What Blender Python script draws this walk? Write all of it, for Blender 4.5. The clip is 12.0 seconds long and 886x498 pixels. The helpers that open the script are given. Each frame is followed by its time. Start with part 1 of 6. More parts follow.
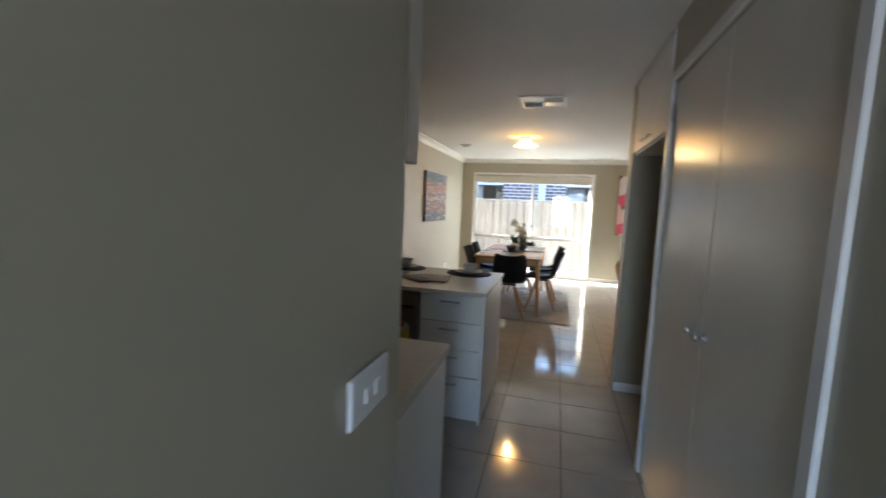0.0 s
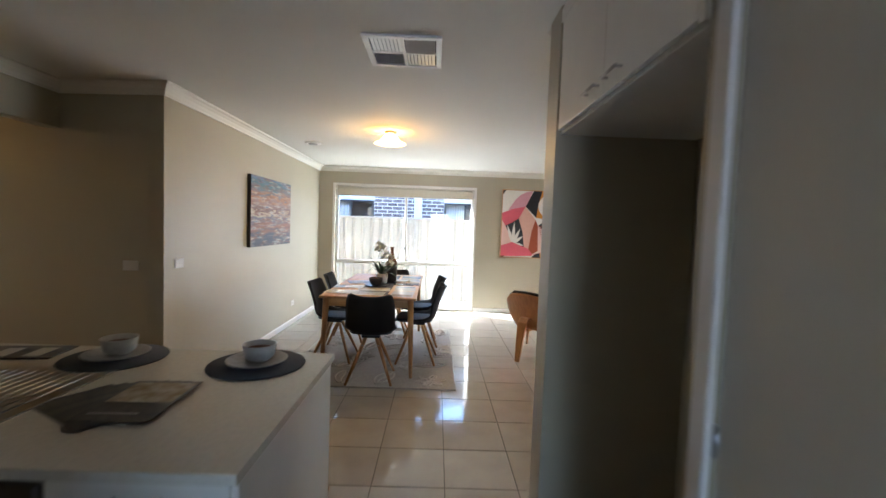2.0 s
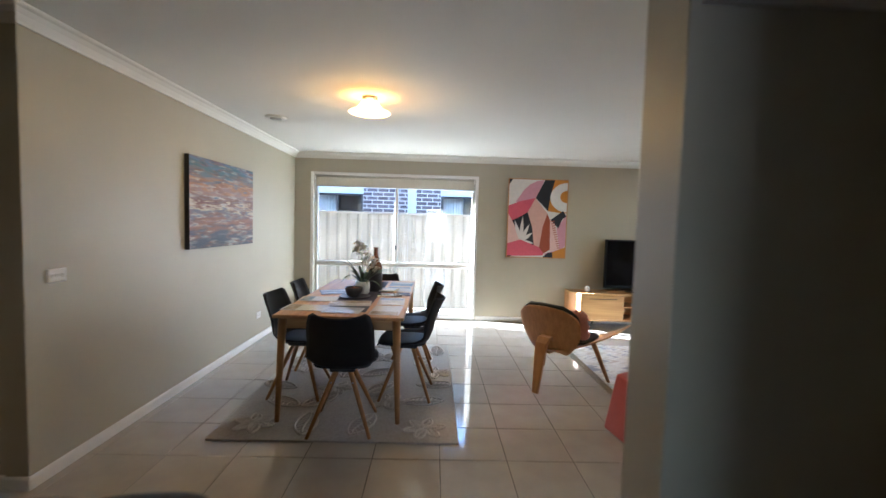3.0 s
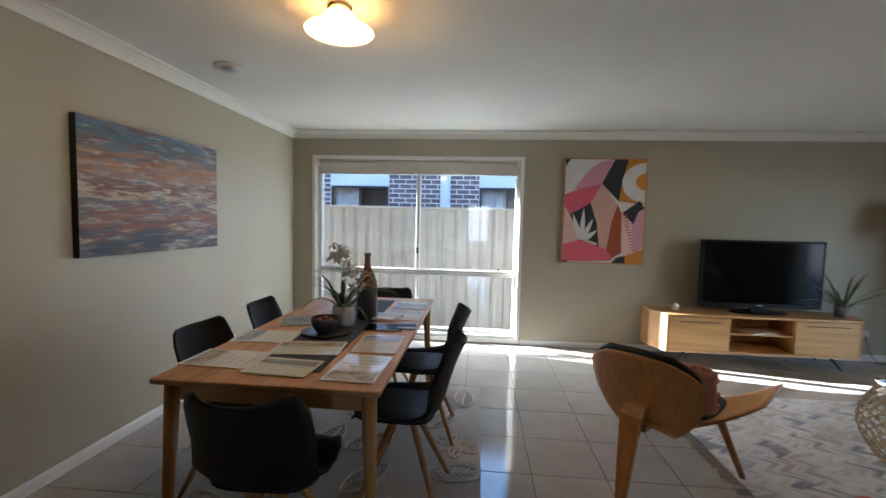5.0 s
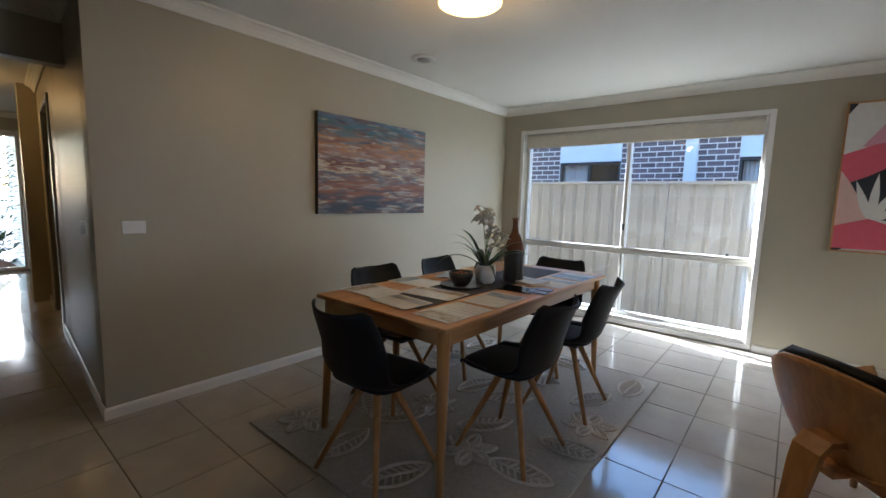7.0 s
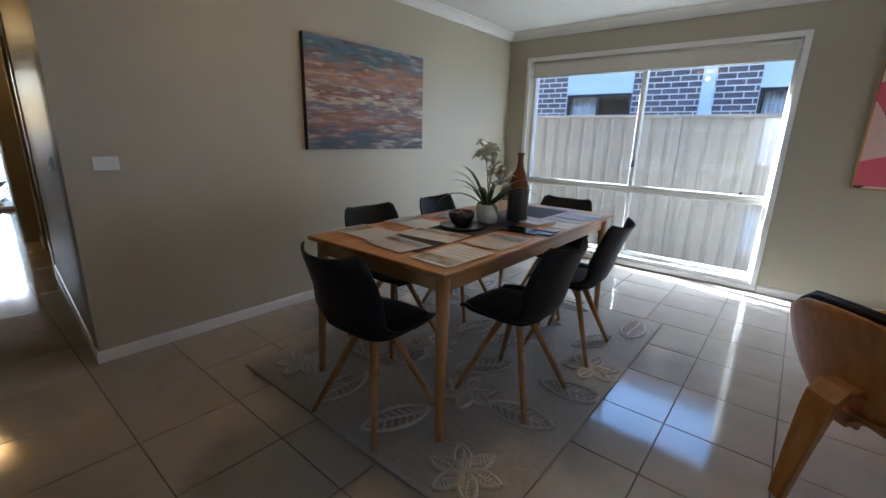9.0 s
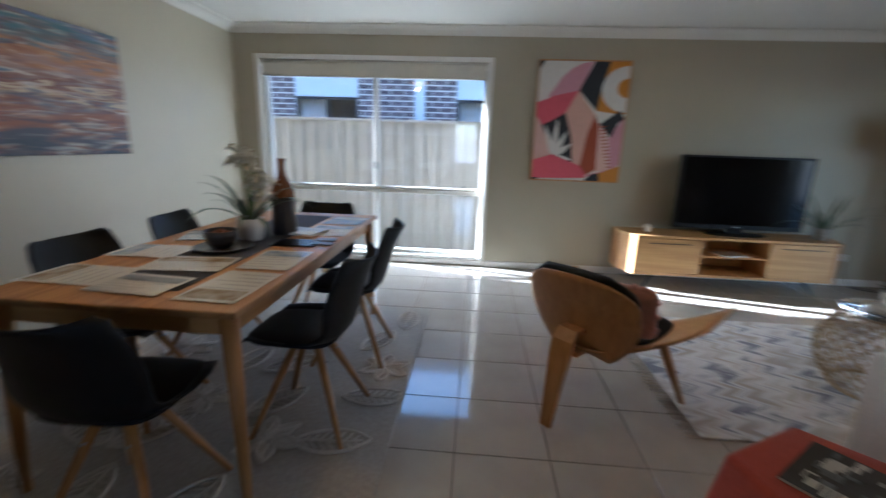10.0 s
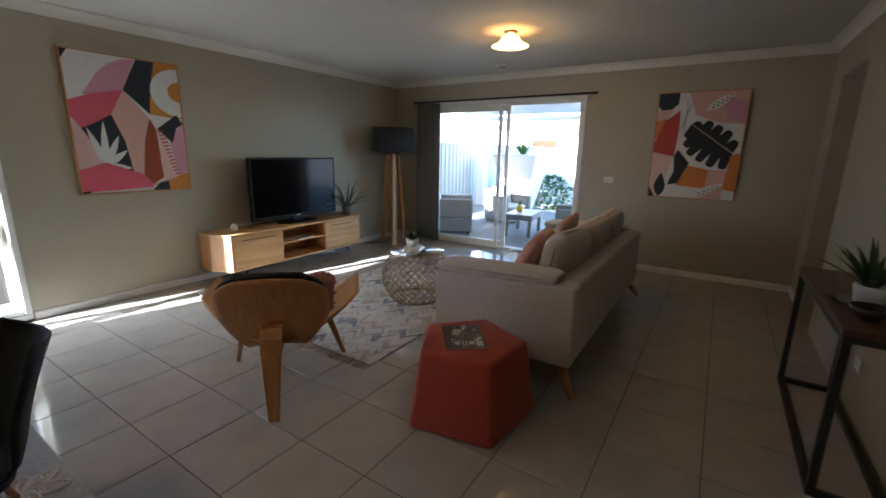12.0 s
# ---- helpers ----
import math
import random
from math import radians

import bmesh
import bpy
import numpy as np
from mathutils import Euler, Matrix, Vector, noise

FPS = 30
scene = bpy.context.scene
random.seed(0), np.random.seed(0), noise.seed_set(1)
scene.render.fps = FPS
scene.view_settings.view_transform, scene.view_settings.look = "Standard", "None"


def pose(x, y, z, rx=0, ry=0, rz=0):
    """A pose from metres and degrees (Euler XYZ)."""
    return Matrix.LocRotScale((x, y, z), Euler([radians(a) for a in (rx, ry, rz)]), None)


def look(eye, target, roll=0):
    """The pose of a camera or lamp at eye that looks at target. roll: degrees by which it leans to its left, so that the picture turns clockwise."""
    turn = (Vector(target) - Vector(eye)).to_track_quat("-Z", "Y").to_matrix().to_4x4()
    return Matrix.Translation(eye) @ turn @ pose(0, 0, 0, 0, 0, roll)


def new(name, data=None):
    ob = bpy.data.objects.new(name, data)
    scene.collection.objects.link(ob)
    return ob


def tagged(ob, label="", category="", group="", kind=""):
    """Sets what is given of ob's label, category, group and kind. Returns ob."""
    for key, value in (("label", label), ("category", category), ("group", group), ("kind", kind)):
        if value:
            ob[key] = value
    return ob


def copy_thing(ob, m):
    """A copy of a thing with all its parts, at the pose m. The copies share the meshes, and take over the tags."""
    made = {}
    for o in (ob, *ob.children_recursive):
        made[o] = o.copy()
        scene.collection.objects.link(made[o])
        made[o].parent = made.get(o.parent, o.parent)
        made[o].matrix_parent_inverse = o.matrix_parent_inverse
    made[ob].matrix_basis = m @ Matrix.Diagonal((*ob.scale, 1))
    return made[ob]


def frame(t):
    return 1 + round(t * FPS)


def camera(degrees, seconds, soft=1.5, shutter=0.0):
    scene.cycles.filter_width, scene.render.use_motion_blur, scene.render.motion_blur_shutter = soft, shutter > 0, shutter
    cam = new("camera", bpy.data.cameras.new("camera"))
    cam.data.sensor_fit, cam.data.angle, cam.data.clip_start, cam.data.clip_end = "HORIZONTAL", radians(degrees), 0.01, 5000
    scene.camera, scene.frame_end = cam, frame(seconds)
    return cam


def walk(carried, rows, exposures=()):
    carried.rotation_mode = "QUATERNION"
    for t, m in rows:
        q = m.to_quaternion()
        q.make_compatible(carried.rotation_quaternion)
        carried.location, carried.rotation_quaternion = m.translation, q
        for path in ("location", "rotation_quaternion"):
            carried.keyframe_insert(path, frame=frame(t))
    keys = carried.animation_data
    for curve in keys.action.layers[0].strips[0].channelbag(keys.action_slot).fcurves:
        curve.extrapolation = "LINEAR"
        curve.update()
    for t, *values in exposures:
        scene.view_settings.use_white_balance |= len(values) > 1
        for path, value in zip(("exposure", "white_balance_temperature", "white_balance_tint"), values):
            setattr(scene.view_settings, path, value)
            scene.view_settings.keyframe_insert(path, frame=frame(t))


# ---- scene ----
cam = camera(92.7, 12.0, shutter=0.5)
PATH = [
    (0, (0.241, -0.482, 1.455), (-0.27, 1.439, 1.243), 2.4),
    (0.5, (0.253, -0.212, 1.457), (0.077, 1.769, 1.238), 1.9),
    (1, (0.287, 0.222, 1.481), (0.293, 2.216, 1.32), 1.8),
    (1.5, (0.284, 0.693, 1.468), (0.307, 2.69, 1.358), 2.0),
    (2, (0.262, 1.225, 1.462), (0.294, 3.222, 1.359), 2.1),
    (2.5, (0.275, 1.716, 1.452), (0.307, 3.713, 1.342), 1.9),
    (3, (0.281, 2.257, 1.441), (0.327, 4.253, 1.324), 1.7),
    (5, (0.439, 3.669, 1.416), (0.27, 5.657, 1.285), 1.3),
    (5.5, (0.605, 3.824, 1.4), (-0.017, 5.718, 1.243), 1.3),
    (6, (0.804, 3.9, 1.388), (-0.158, 5.643, 1.203), 1.5),
    (6.5, (1.009, 3.9, 1.352), (-0.161, 5.507, 1.127), 1.4),
    (7, (1.137, 3.87, 1.309), (-0.13, 5.4, 1.075), 1.6),
    (9, (1.041, 3.991, 1.287), (-0.185, 5.484, 0.771), 1.6),
    (9.5, (0.92, 4.035, 1.294), (0.055, 5.768, 0.797), 1.8),
    (10, (0.805, 4.01, 1.303), (0.667, 5.947, 0.825), 1.9),
    (10.5, (0.631, 4.004, 1.35), (1.243, 5.85, 0.887), 1.9),
    (11, (0.422, 4.005, 1.364), (1.676, 5.498, 0.915), 1.6),
    (11.5, (0.216, 3.999, 1.376), (1.73, 5.226, 0.925), 1.1),
    (12, (0.031, 4.045, 1.393), (1.669, 5.101, 0.943), 1.0),
]
walk(cam, [(t, look(eye, target, roll)) for t, eye, target, roll in PATH],
     exposures=[(0, 4.65, 5550, 8), (0.6, 4.7, 5950, 8), (2.0, 4.9, 5300, 8), (3.2, 4.5, 5100, 8), (5.0, 3.75, 5150, 8), (7.0, 3.6, 5100, 8), (9.5, 3.65, 4850, 8), (10.5, 3.65, 4800, 8), (11.5, 3.4, 5000, 8), (12.0, 3.5, 5050, 8)])

# ---- world and lights ----
SUN_ELEV, SUN_WAY = 21.0, (-0.970, 0.243)   # height in degrees, and the side it stands on
sun_from = Vector((SUN_WAY[0] * math.cos(radians(SUN_ELEV)), SUN_WAY[1] * math.cos(radians(SUN_ELEV)), math.sin(radians(SUN_ELEV))))
world = bpy.data.worlds.new("world")
scene.world = world
world.use_nodes = True
wt = world.node_tree
sky = wt.nodes.new("ShaderNodeTexSky")
sky.sky_type, sky.sun_disc = "NISHITA", False
sky.sun_elevation = radians(SUN_ELEV)
sky.sun_rotation = math.atan2(sun_from.x, sun_from.y)
wt.links.new(sky.outputs[0], wt.nodes["Background"].inputs[0])
wt.nodes["Background"].inputs[1].default_value = 0.15
sun = new("sun", bpy.data.lights.new("sun", "SUN"))
sun.data.energy, sun.data.angle, sun.data.color = 5.0, radians(0.5), (1, 0.95, 0.87)
sun.matrix_world = look(sun_from * 30, (0, 0, 0))
scene.view_settings.exposure = 3.0


def bulb_light(place, power):
    lamp = new("bulb_light", bpy.data.lights.new("bulb_light", "POINT"))
    lamp.data.energy, lamp.data.color, lamp.data.shadow_soft_size = power, (1, 0.6, 0.22), 0.03
    lamp.location = place
    return lamp


bulb_light((-0.26, 5.72, 2.215), 0.5)
bulb_light((3.77, 5.78, 2.215), 0.5)
bulb_light((-5.4, 3.9, 2.215), 0.5)
back = new("back_window_light", bpy.data.lights.new("back_window_light", "AREA"))
back.data.shape, back.data.size, back.data.size_y = "RECTANGLE", 0.74, 1.3
back.data.energy, back.data.color = 0.6, (0.60, 0.62, 1.0)
back.matrix_world = look((0.38, -2.66, 1.35), (0.38, 0, 1.2))

# ---- materials ----
def material(name, color, rough=0.6, metal=0.0, spread=0.0, scale=6.0, bump=0.0, bump_scale=80.0, second=None, stretch=(1, 1, 1), coat=0.0, sheen=0.0, random_value=0.0, rough_spread=0.0):
    """A plain surface with broad variation, fine relief and, if asked, a change from piece to piece."""
    m = bpy.data.materials.new(name)
    m.use_nodes = True
    nt = m.node_tree
    n, l = nt.nodes, nt.links
    b = n["Principled BSDF"]
    b.inputs["Roughness"].default_value, b.inputs["Metallic"].default_value = rough, metal
    b.inputs["Base Color"].default_value = (*color, 1)
    b.inputs["Coat Weight"].default_value = coat
    b.inputs["Sheen Weight"].default_value = sheen
    tc = n.new("ShaderNodeTexCoord")
    mp = n.new("ShaderNodeMapping")
    mp.inputs["Scale"].default_value = stretch
    l.new(tc.outputs["Object"], mp.inputs[0])
    if spread or second:
        nz = n.new("ShaderNodeTexNoise")
        nz.inputs["Scale"].default_value, nz.inputs["Detail"].default_value = scale, 6
        l.new(mp.outputs[0], nz.inputs["Vector"])
        ramp = n.new("ShaderNodeValToRGB")
        other = second or tuple(c * (1 - spread) for c in color)
        ramp.color_ramp.elements[0].position, ramp.color_ramp.elements[1].position = 0.35, 0.65
        ramp.color_ramp.elements[0].color, ramp.color_ramp.elements[1].color = (*other, 1), (*color, 1)
        l.new(nz.outputs["Fac"], ramp.inputs[0])
        out = ramp.outputs[0]
        if random_value:
            info, hsv = n.new("ShaderNodeObjectInfo"), n.new("ShaderNodeHueSaturation")
            mr = n.new("ShaderNodeMapRange")
            mr.inputs["To Min"].default_value, mr.inputs["To Max"].default_value = 1 - random_value, 1 + random_value
            l.new(info.outputs["Random"], mr.inputs[0])
            l.new(mr.outputs[0], hsv.inputs["Value"])
            l.new(out, hsv.inputs["Color"])
            out = hsv.outputs[0]
        l.new(out, b.inputs["Base Color"])
        if rough_spread:
            rr = n.new("ShaderNodeMapRange")
            rr.inputs["To Min"].default_value, rr.inputs["To Max"].default_value = rough, rough + rough_spread
            l.new(nz.outputs["Fac"], rr.inputs[0])
            l.new(rr.outputs[0], b.inputs["Roughness"])
    if bump:
        bz, bp = n.new("ShaderNodeTexNoise"), n.new("ShaderNodeBump")
        bz.inputs["Scale"].default_value, bz.inputs["Detail"].default_value = bump_scale, 4
        bp.inputs["Strength"].default_value, bp.inputs["Distance"].default_value = bump, 0.004
        l.new(mp.outputs[0], bz.inputs["Vector"])
        l.new(bz.outputs["Fac"], bp.inputs["Height"])
        l.new(bp.outputs[0], b.inputs["Normal"])
    return m


def wood(name, light, dark, along="x", rough=0.45, scale=3.0):
    """Timber with grain running along one of its own axes."""
    m = material(name, light, rough, bump=0.12, bump_scale=60)
    nt = m.node_tree
    n, l = nt.nodes, nt.links
    b = n["Principled BSDF"]
    tc, mp = n.new("ShaderNodeTexCoord"), n.new("ShaderNodeMapping")
    st = {"x": (0.6, 9, 9), "y": (9, 0.6, 9), "z": (9, 9, 0.6)}[along]
    mp.inputs["Scale"].default_value = st
    info = n.new("ShaderNodeObjectInfo")
    add = n.new("ShaderNodeVectorMath")
    l.new(tc.outputs["Object"], add.inputs[0])
    l.new(info.outputs["Random"], add.inputs[1])
    l.new(add.outputs[0], mp.inputs[0])
    nz, wv, rp = n.new("ShaderNodeTexNoise"), n.new("ShaderNodeTexNoise"), n.new("ShaderNodeValToRGB")
    nz.inputs["Scale"].default_value, nz.inputs["Detail"].default_value, nz.inputs["Distortion"].default_value = scale, 8, 0.6
    l.new(mp.outputs[0], nz.inputs["Vector"])
    rp.color_ramp.elements[0].position, rp.color_ramp.elements[1].position = 0.3, 0.68
    rp.color_ramp.elements[0].color, rp.color_ramp.elements[1].color = (*dark, 1), (*light, 1)
    l.new(nz.outputs["Fac"], rp.inputs[0])
    l.new(rp.outputs[0], b.inputs["Base Color"])
    return m


def glass_material(name, tint=(1, 1, 1), rough=0.0):
    m = bpy.data.materials.new(name)
    m.use_nodes = True
    b = m.node_tree.nodes["Principled BSDF"]
    b.inputs["Base Color"].default_value = (*tint, 1)
    b.inputs["Transmission Weight"].default_value, b.inputs["Roughness"].default_value, b.inputs["IOR"].default_value = 1, rough, 1.45
    return m


M = {}
M["wall"] = material("wall_paint", (0.385, 0.345, 0.252), 0.42, spread=0.04, scale=1.2, bump=0.08, bump_scale=220)
M["ceiling"] = material("ceiling_paint", (0.66, 0.64, 0.57), 0.8, spread=0.03, scale=1.0, bump=0.05, bump_scale=200)
M["trim"] = material("gloss_white_trim", (0.70, 0.68, 0.64), 0.3, spread=0.04, scale=4)
M["door_white"] = material("satin_white_door", (0.66, 0.63, 0.54), 0.22, spread=0.05, scale=2, bump=0.03, bump_scale=40)
M["cupboard"] = material("white_laminate", (0.74, 0.72, 0.67), 0.35, spread=0.03, scale=5)
M["tile"] = material("glazed_tile", (0.42, 0.38, 0.325), 0.06, spread=0.10, scale=5, random_value=0.035, rough_spread=0.05)
M["grout"] = material("grout", (0.16, 0.14, 0.12), 0.9, spread=0.3, scale=9)
M["counter"] = material("stone_counter", (0.68, 0.65, 0.57), 0.16, spread=0.08, scale=60)
M["oak"] = wood("oak_top", (0.46, 0.25, 0.085), (0.31, 0.145, 0.045), "y")
M["oak_z"] = wood("oak_leg", (0.48, 0.245, 0.078), (0.33, 0.155, 0.046), "z")
M["oak_x"] = wood("oak_cabinet", (0.58, 0.34, 0.125), (0.44, 0.235, 0.08), "x")
M["ply"] = wood("shell_ply", (0.55, 0.285, 0.095), (0.42, 0.20, 0.065), "z", 0.35, 4.0)
M["dark_wood"] = wood("dark_wood", (0.13, 0.065, 0.035), (0.06, 0.03, 0.018), "x")
M["black"] = material("black_plastic", (0.009, 0.010, 0.012), 0.5, spread=0.2, scale=12, bump=0.05, bump_scale=300)
M["vinyl"] = material("black_vinyl", (0.010, 0.011, 0.013), 0.5, spread=0.2, scale=12, bump=0.15, bump_scale=240)
M["steel"] = material("stainless_steel", (0.45, 0.44, 0.42), 0.28, 1.0, spread=0.1, scale=30, stretch=(1, 1, 20))
M["dark_steel"] = material("dark_stainless_steel", (0.24, 0.235, 0.23), 0.32, 1.0, spread=0.1, scale=30, stretch=(1, 1, 20))
M["chrome"] = material("chrome", (0.8, 0.8, 0.82), 0.08, 1.0)
M["dark_metal"] = material("black_metal", (0.03, 0.03, 0.032), 0.45, 0.3, spread=0.2, scale=20)
M["screen"] = material("screen", (0.003, 0.003, 0.004), 0.10)
M["sofa"] = material("oatmeal_weave", (0.58, 0.52, 0.455), 0.9, spread=0.12, scale=90, bump=0.5, bump_scale=420, sheen=0.2)
M["piping"] = material("oatmeal_piping", (0.44, 0.39, 0.33), 0.9, spread=0.1, scale=90, bump=0.4, bump_scale=420)
M["pink"] = material("blush_fabric", (0.62, 0.30, 0.22), 0.9, spread=0.12, scale=60, bump=0.5, bump_scale=300, sheen=0.3)
M["rust"] = material("rust_wool", (0.44, 0.06, 0.03), 0.92, spread=0.15, scale=70, bump=0.5, bump_scale=380, sheen=0.2)
M["rug"] = material("cream_rug", (0.42, 0.385, 0.34), 0.95, spread=0.15, scale=50, bump=0.8, bump_scale=350)
M["rug_relief"] = material("cream_rug_pile", (0.58, 0.54, 0.48), 0.95, spread=0.12, scale=60, bump=0.8, bump_scale=350)
M["glass"] = glass_material("clear_glass")
M["ceramic"] = material("white_ceramic", (0.66, 0.65, 0.62), 0.3, spread=0.05, scale=8)
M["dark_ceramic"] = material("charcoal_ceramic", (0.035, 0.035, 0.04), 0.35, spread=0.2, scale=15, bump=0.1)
M["leaf"] = material("dark_leaf", (0.055, 0.10, 0.035), 0.45, spread=0.5, scale=12)
M["leaf_light"] = material("bright_leaf", (0.09, 0.20, 0.03), 0.5, spread=0.5, scale=12)
M["petal"] = material("white_petal", (0.72, 0.70, 0.62), 0.6, spread=0.1, scale=20)
M["paper"] = material("glossy_paper", (0.66, 0.66, 0.63), 0.1, spread=0.05, scale=12)
M["ink"] = material("grey_ink", (0.16, 0.18, 0.20), 0.3, spread=0.3, scale=18)
M["blue_ink"] = material("blue_grey_print", (0.20, 0.27, 0.36), 0.25, second=(0.40, 0.42, 0.42), scale=14)
M["brown_ink"] = material("brown_print", (0.28, 0.22, 0.14), 0.25, second=(0.45, 0.42, 0.36), scale=18)
M["runner"] = material("charcoal_runner", (0.045, 0.05, 0.065), 0.85, spread=0.2, scale=80, bump=0.4, bump_scale=300)
M["cane"] = material("natural_cane", (0.42, 0.29, 0.15), 0.5, spread=0.3, scale=14)
M["curtain"] = material("grey_curtain", (0.20, 0.20, 0.19), 0.9, spread=0.15, scale=30, bump=0.3, bump_scale=300)
M["shade"] = material("charcoal_shade", (0.035, 0.038, 0.05), 0.9, spread=0.2, scale=80, bump=0.3, bump_scale=400)
M["blind"] = material("cream_blind", (0.60, 0.56, 0.47), 0.7, spread=0.05, scale=20, bump=0.1, bump_scale=300)
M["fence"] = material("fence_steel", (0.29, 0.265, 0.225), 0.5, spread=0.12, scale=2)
M["brick"] = material("brown_brick", (0.105, 0.082, 0.09), 0.8, spread=0.3, scale=8, bump=0.5, bump_scale=60, random_value=0.3)
M["mortar"] = material("pale_mortar", (0.62, 0.60, 0.56), 0.95, spread=0.1, scale=30)
M["concrete"] = material("concrete", (0.24, 0.235, 0.23), 0.6, spread=0.15, scale=2, bump=0.3, bump_scale=60)
M["ground"] = material("gravel_ground", (0.42, 0.39, 0.34), 0.95, spread=0.3, scale=5, bump=0.6, bump_scale=60)
M["wicker"] = material("grey_wicker", (0.30, 0.275, 0.26), 0.7, spread=0.3, scale=60, bump=0.8, bump_scale=150)
M["roof_tile"] = material("red_brown_roof", (0.20, 0.10, 0.07), 0.8, spread=0.3, scale=10)
M["white_out"] = material("white_render", (0.78, 0.77, 0.74), 0.7, spread=0.05, scale=2)


for k in ("black", "vinyl", "screen"):
    M[k].node_tree.nodes["Principled BSDF"].inputs["Specular IOR Level"].default_value = 0.22
M["leaflet"] = material("leaflet_print", (0.045, 0.05, 0.06), 0.5, second=(0.10, 0.09, 0.08), scale=25)

# ---- helpers for building ----
def part(name, bm, mat, parent=None, label="", smooth=False):
    me = bpy.data.meshes.new(name)
    if smooth:
        for f in bm.faces:
            f.smooth = True
    bm.to_mesh(me)
    bm.free()
    for mm in (mat if isinstance(mat, (list, tuple)) else [mat]):
        me.materials.append(mm)
    ob = new(name, me)
    if parent:
        ob.parent = parent
    if label:
        tagged(ob, label)
    return ob


def empty(name, m=None):
    ob = new(name)
    ob.empty_display_size = 0.1
    if m is not None:
        ob.matrix_world = m
    return ob


def add_box(bm, x0, x1, y0, y1, z0, z1, bevel=0.0, seg=1, m=None):
    r = bmesh.ops.create_cube(bm, size=1)
    vs = r["verts"]
    bmesh.ops.scale(bm, verts=vs, vec=(x1 - x0, y1 - y0, z1 - z0))
    bmesh.ops.translate(bm, verts=vs, vec=((x0 + x1) / 2, (y0 + y1) / 2, (z0 + z1) / 2))
    if bevel:
        es = list({e for v in vs for e in v.link_edges})
        rr = bmesh.ops.bevel(bm, geom=es, offset=bevel, segments=seg, affect="EDGES", profile=0.5)
        vs = list({v for f in rr["faces"] for v in f.verts} | {v for v in vs if v.is_valid})
    if m is not None:
        bmesh.ops.transform(bm, matrix=m, verts=vs)
    return vs


def box(name, x0, x1, y0, y1, z0, z1, mat, parent=None, bevel=0.003, seg=1, label=""):
    """A box with worn edges, in the parent's own space, its origin at the box's middle."""
    cx, cy, cz = (x0 + x1) / 2, (y0 + y1) / 2, (z0 + z1) / 2
    bm = bmesh.new()
    add_box(bm, x0 - cx, x1 - cx, y0 - cy, y1 - cy, z0 - cz, z1 - cz, bevel, seg)
    ob = part(name, bm, mat, parent, label)
    ob.location = (cx, cy, cz)
    return ob


def add_rod(bm, a, b, r0, r1=None, sides=12):
    a, b = Vector(a), Vector(b)
    r1 = r0 if r1 is None else r1
    m = Matrix.Translation((a + b) / 2) @ (b - a).to_track_quat("Z", "Y").to_matrix().to_4x4()
    bmesh.ops.create_cone(bm, cap_ends=True, segments=sides, radius1=r0, radius2=r1, depth=(b - a).length, matrix=m)


def rod(name, a, b, r0, mat, parent=None, r1=None, sides=12, label=""):
    bm = bmesh.new()
    add_rod(bm, a, b, r0, r1, sides)
    ob = part(name, bm, mat, parent, label)
    for f in ob.data.polygons:
        f.use_smooth = len(f.vertices) == 4
    return ob


def add_lathe(bm, profile, sides=24, m=None):
    """A turned body: (radius, height) from bottom to top."""
    rings = []
    for r, z in profile:
        rings.append([bm.verts.new((r * math.cos(2 * math.pi * i / sides), r * math.sin(2 * math.pi * i / sides), z)) for i in range(sides)])
    for lo, hi in zip(rings, rings[1:]):
        for i in range(sides):
            bm.faces.new((lo[i], lo[(i + 1) % sides], hi[(i + 1) % sides], hi[i]))
    vs = [v for ring in rings for v in ring]
    if m is not None:
        bmesh.ops.transform(bm, matrix=m, verts=vs)
    return rings


def lathe(name, profile, mat, parent=None, sides=24, label="", place=None):
    bm = bmesh.new()
    add_lathe(bm, profile, sides)
    bmesh.ops.remove_doubles(bm, verts=bm.verts, dist=1e-5)
    ob = part(name, bm, mat, parent, label, smooth=True)
    if place:
        ob.location = place
    return ob


def structure(ob, label=""):
    return tagged(ob, label, kind="structure")


def wall(name, axis, at0, at1, s0, s1, z0, z1, holes=(), mat=None, label=""):
    """A wall that runs along axis from s0 to s1, its faces at at0 and at1; holes are (from, to, bottom, top)."""
    bm = bmesh.new()

    def piece(a, b, lo, hi):
        if b - a > 1e-4 and hi - lo > 1e-4:
            if axis == "x":
                add_box(bm, a, b, at0, at1, lo, hi)
            else:
                add_box(bm, at0, at1, a, b, lo, hi)
    pos = s0
    for a, b, lo, hi in sorted(holes):
        piece(pos, a, z0, z1)
        piece(a, b, z0, lo)
        piece(a, b, hi, z1)
        pos = b
    piece(pos, s1, z0, z1)
    return structure(part(name, bm, mat or M["wall"]), label)

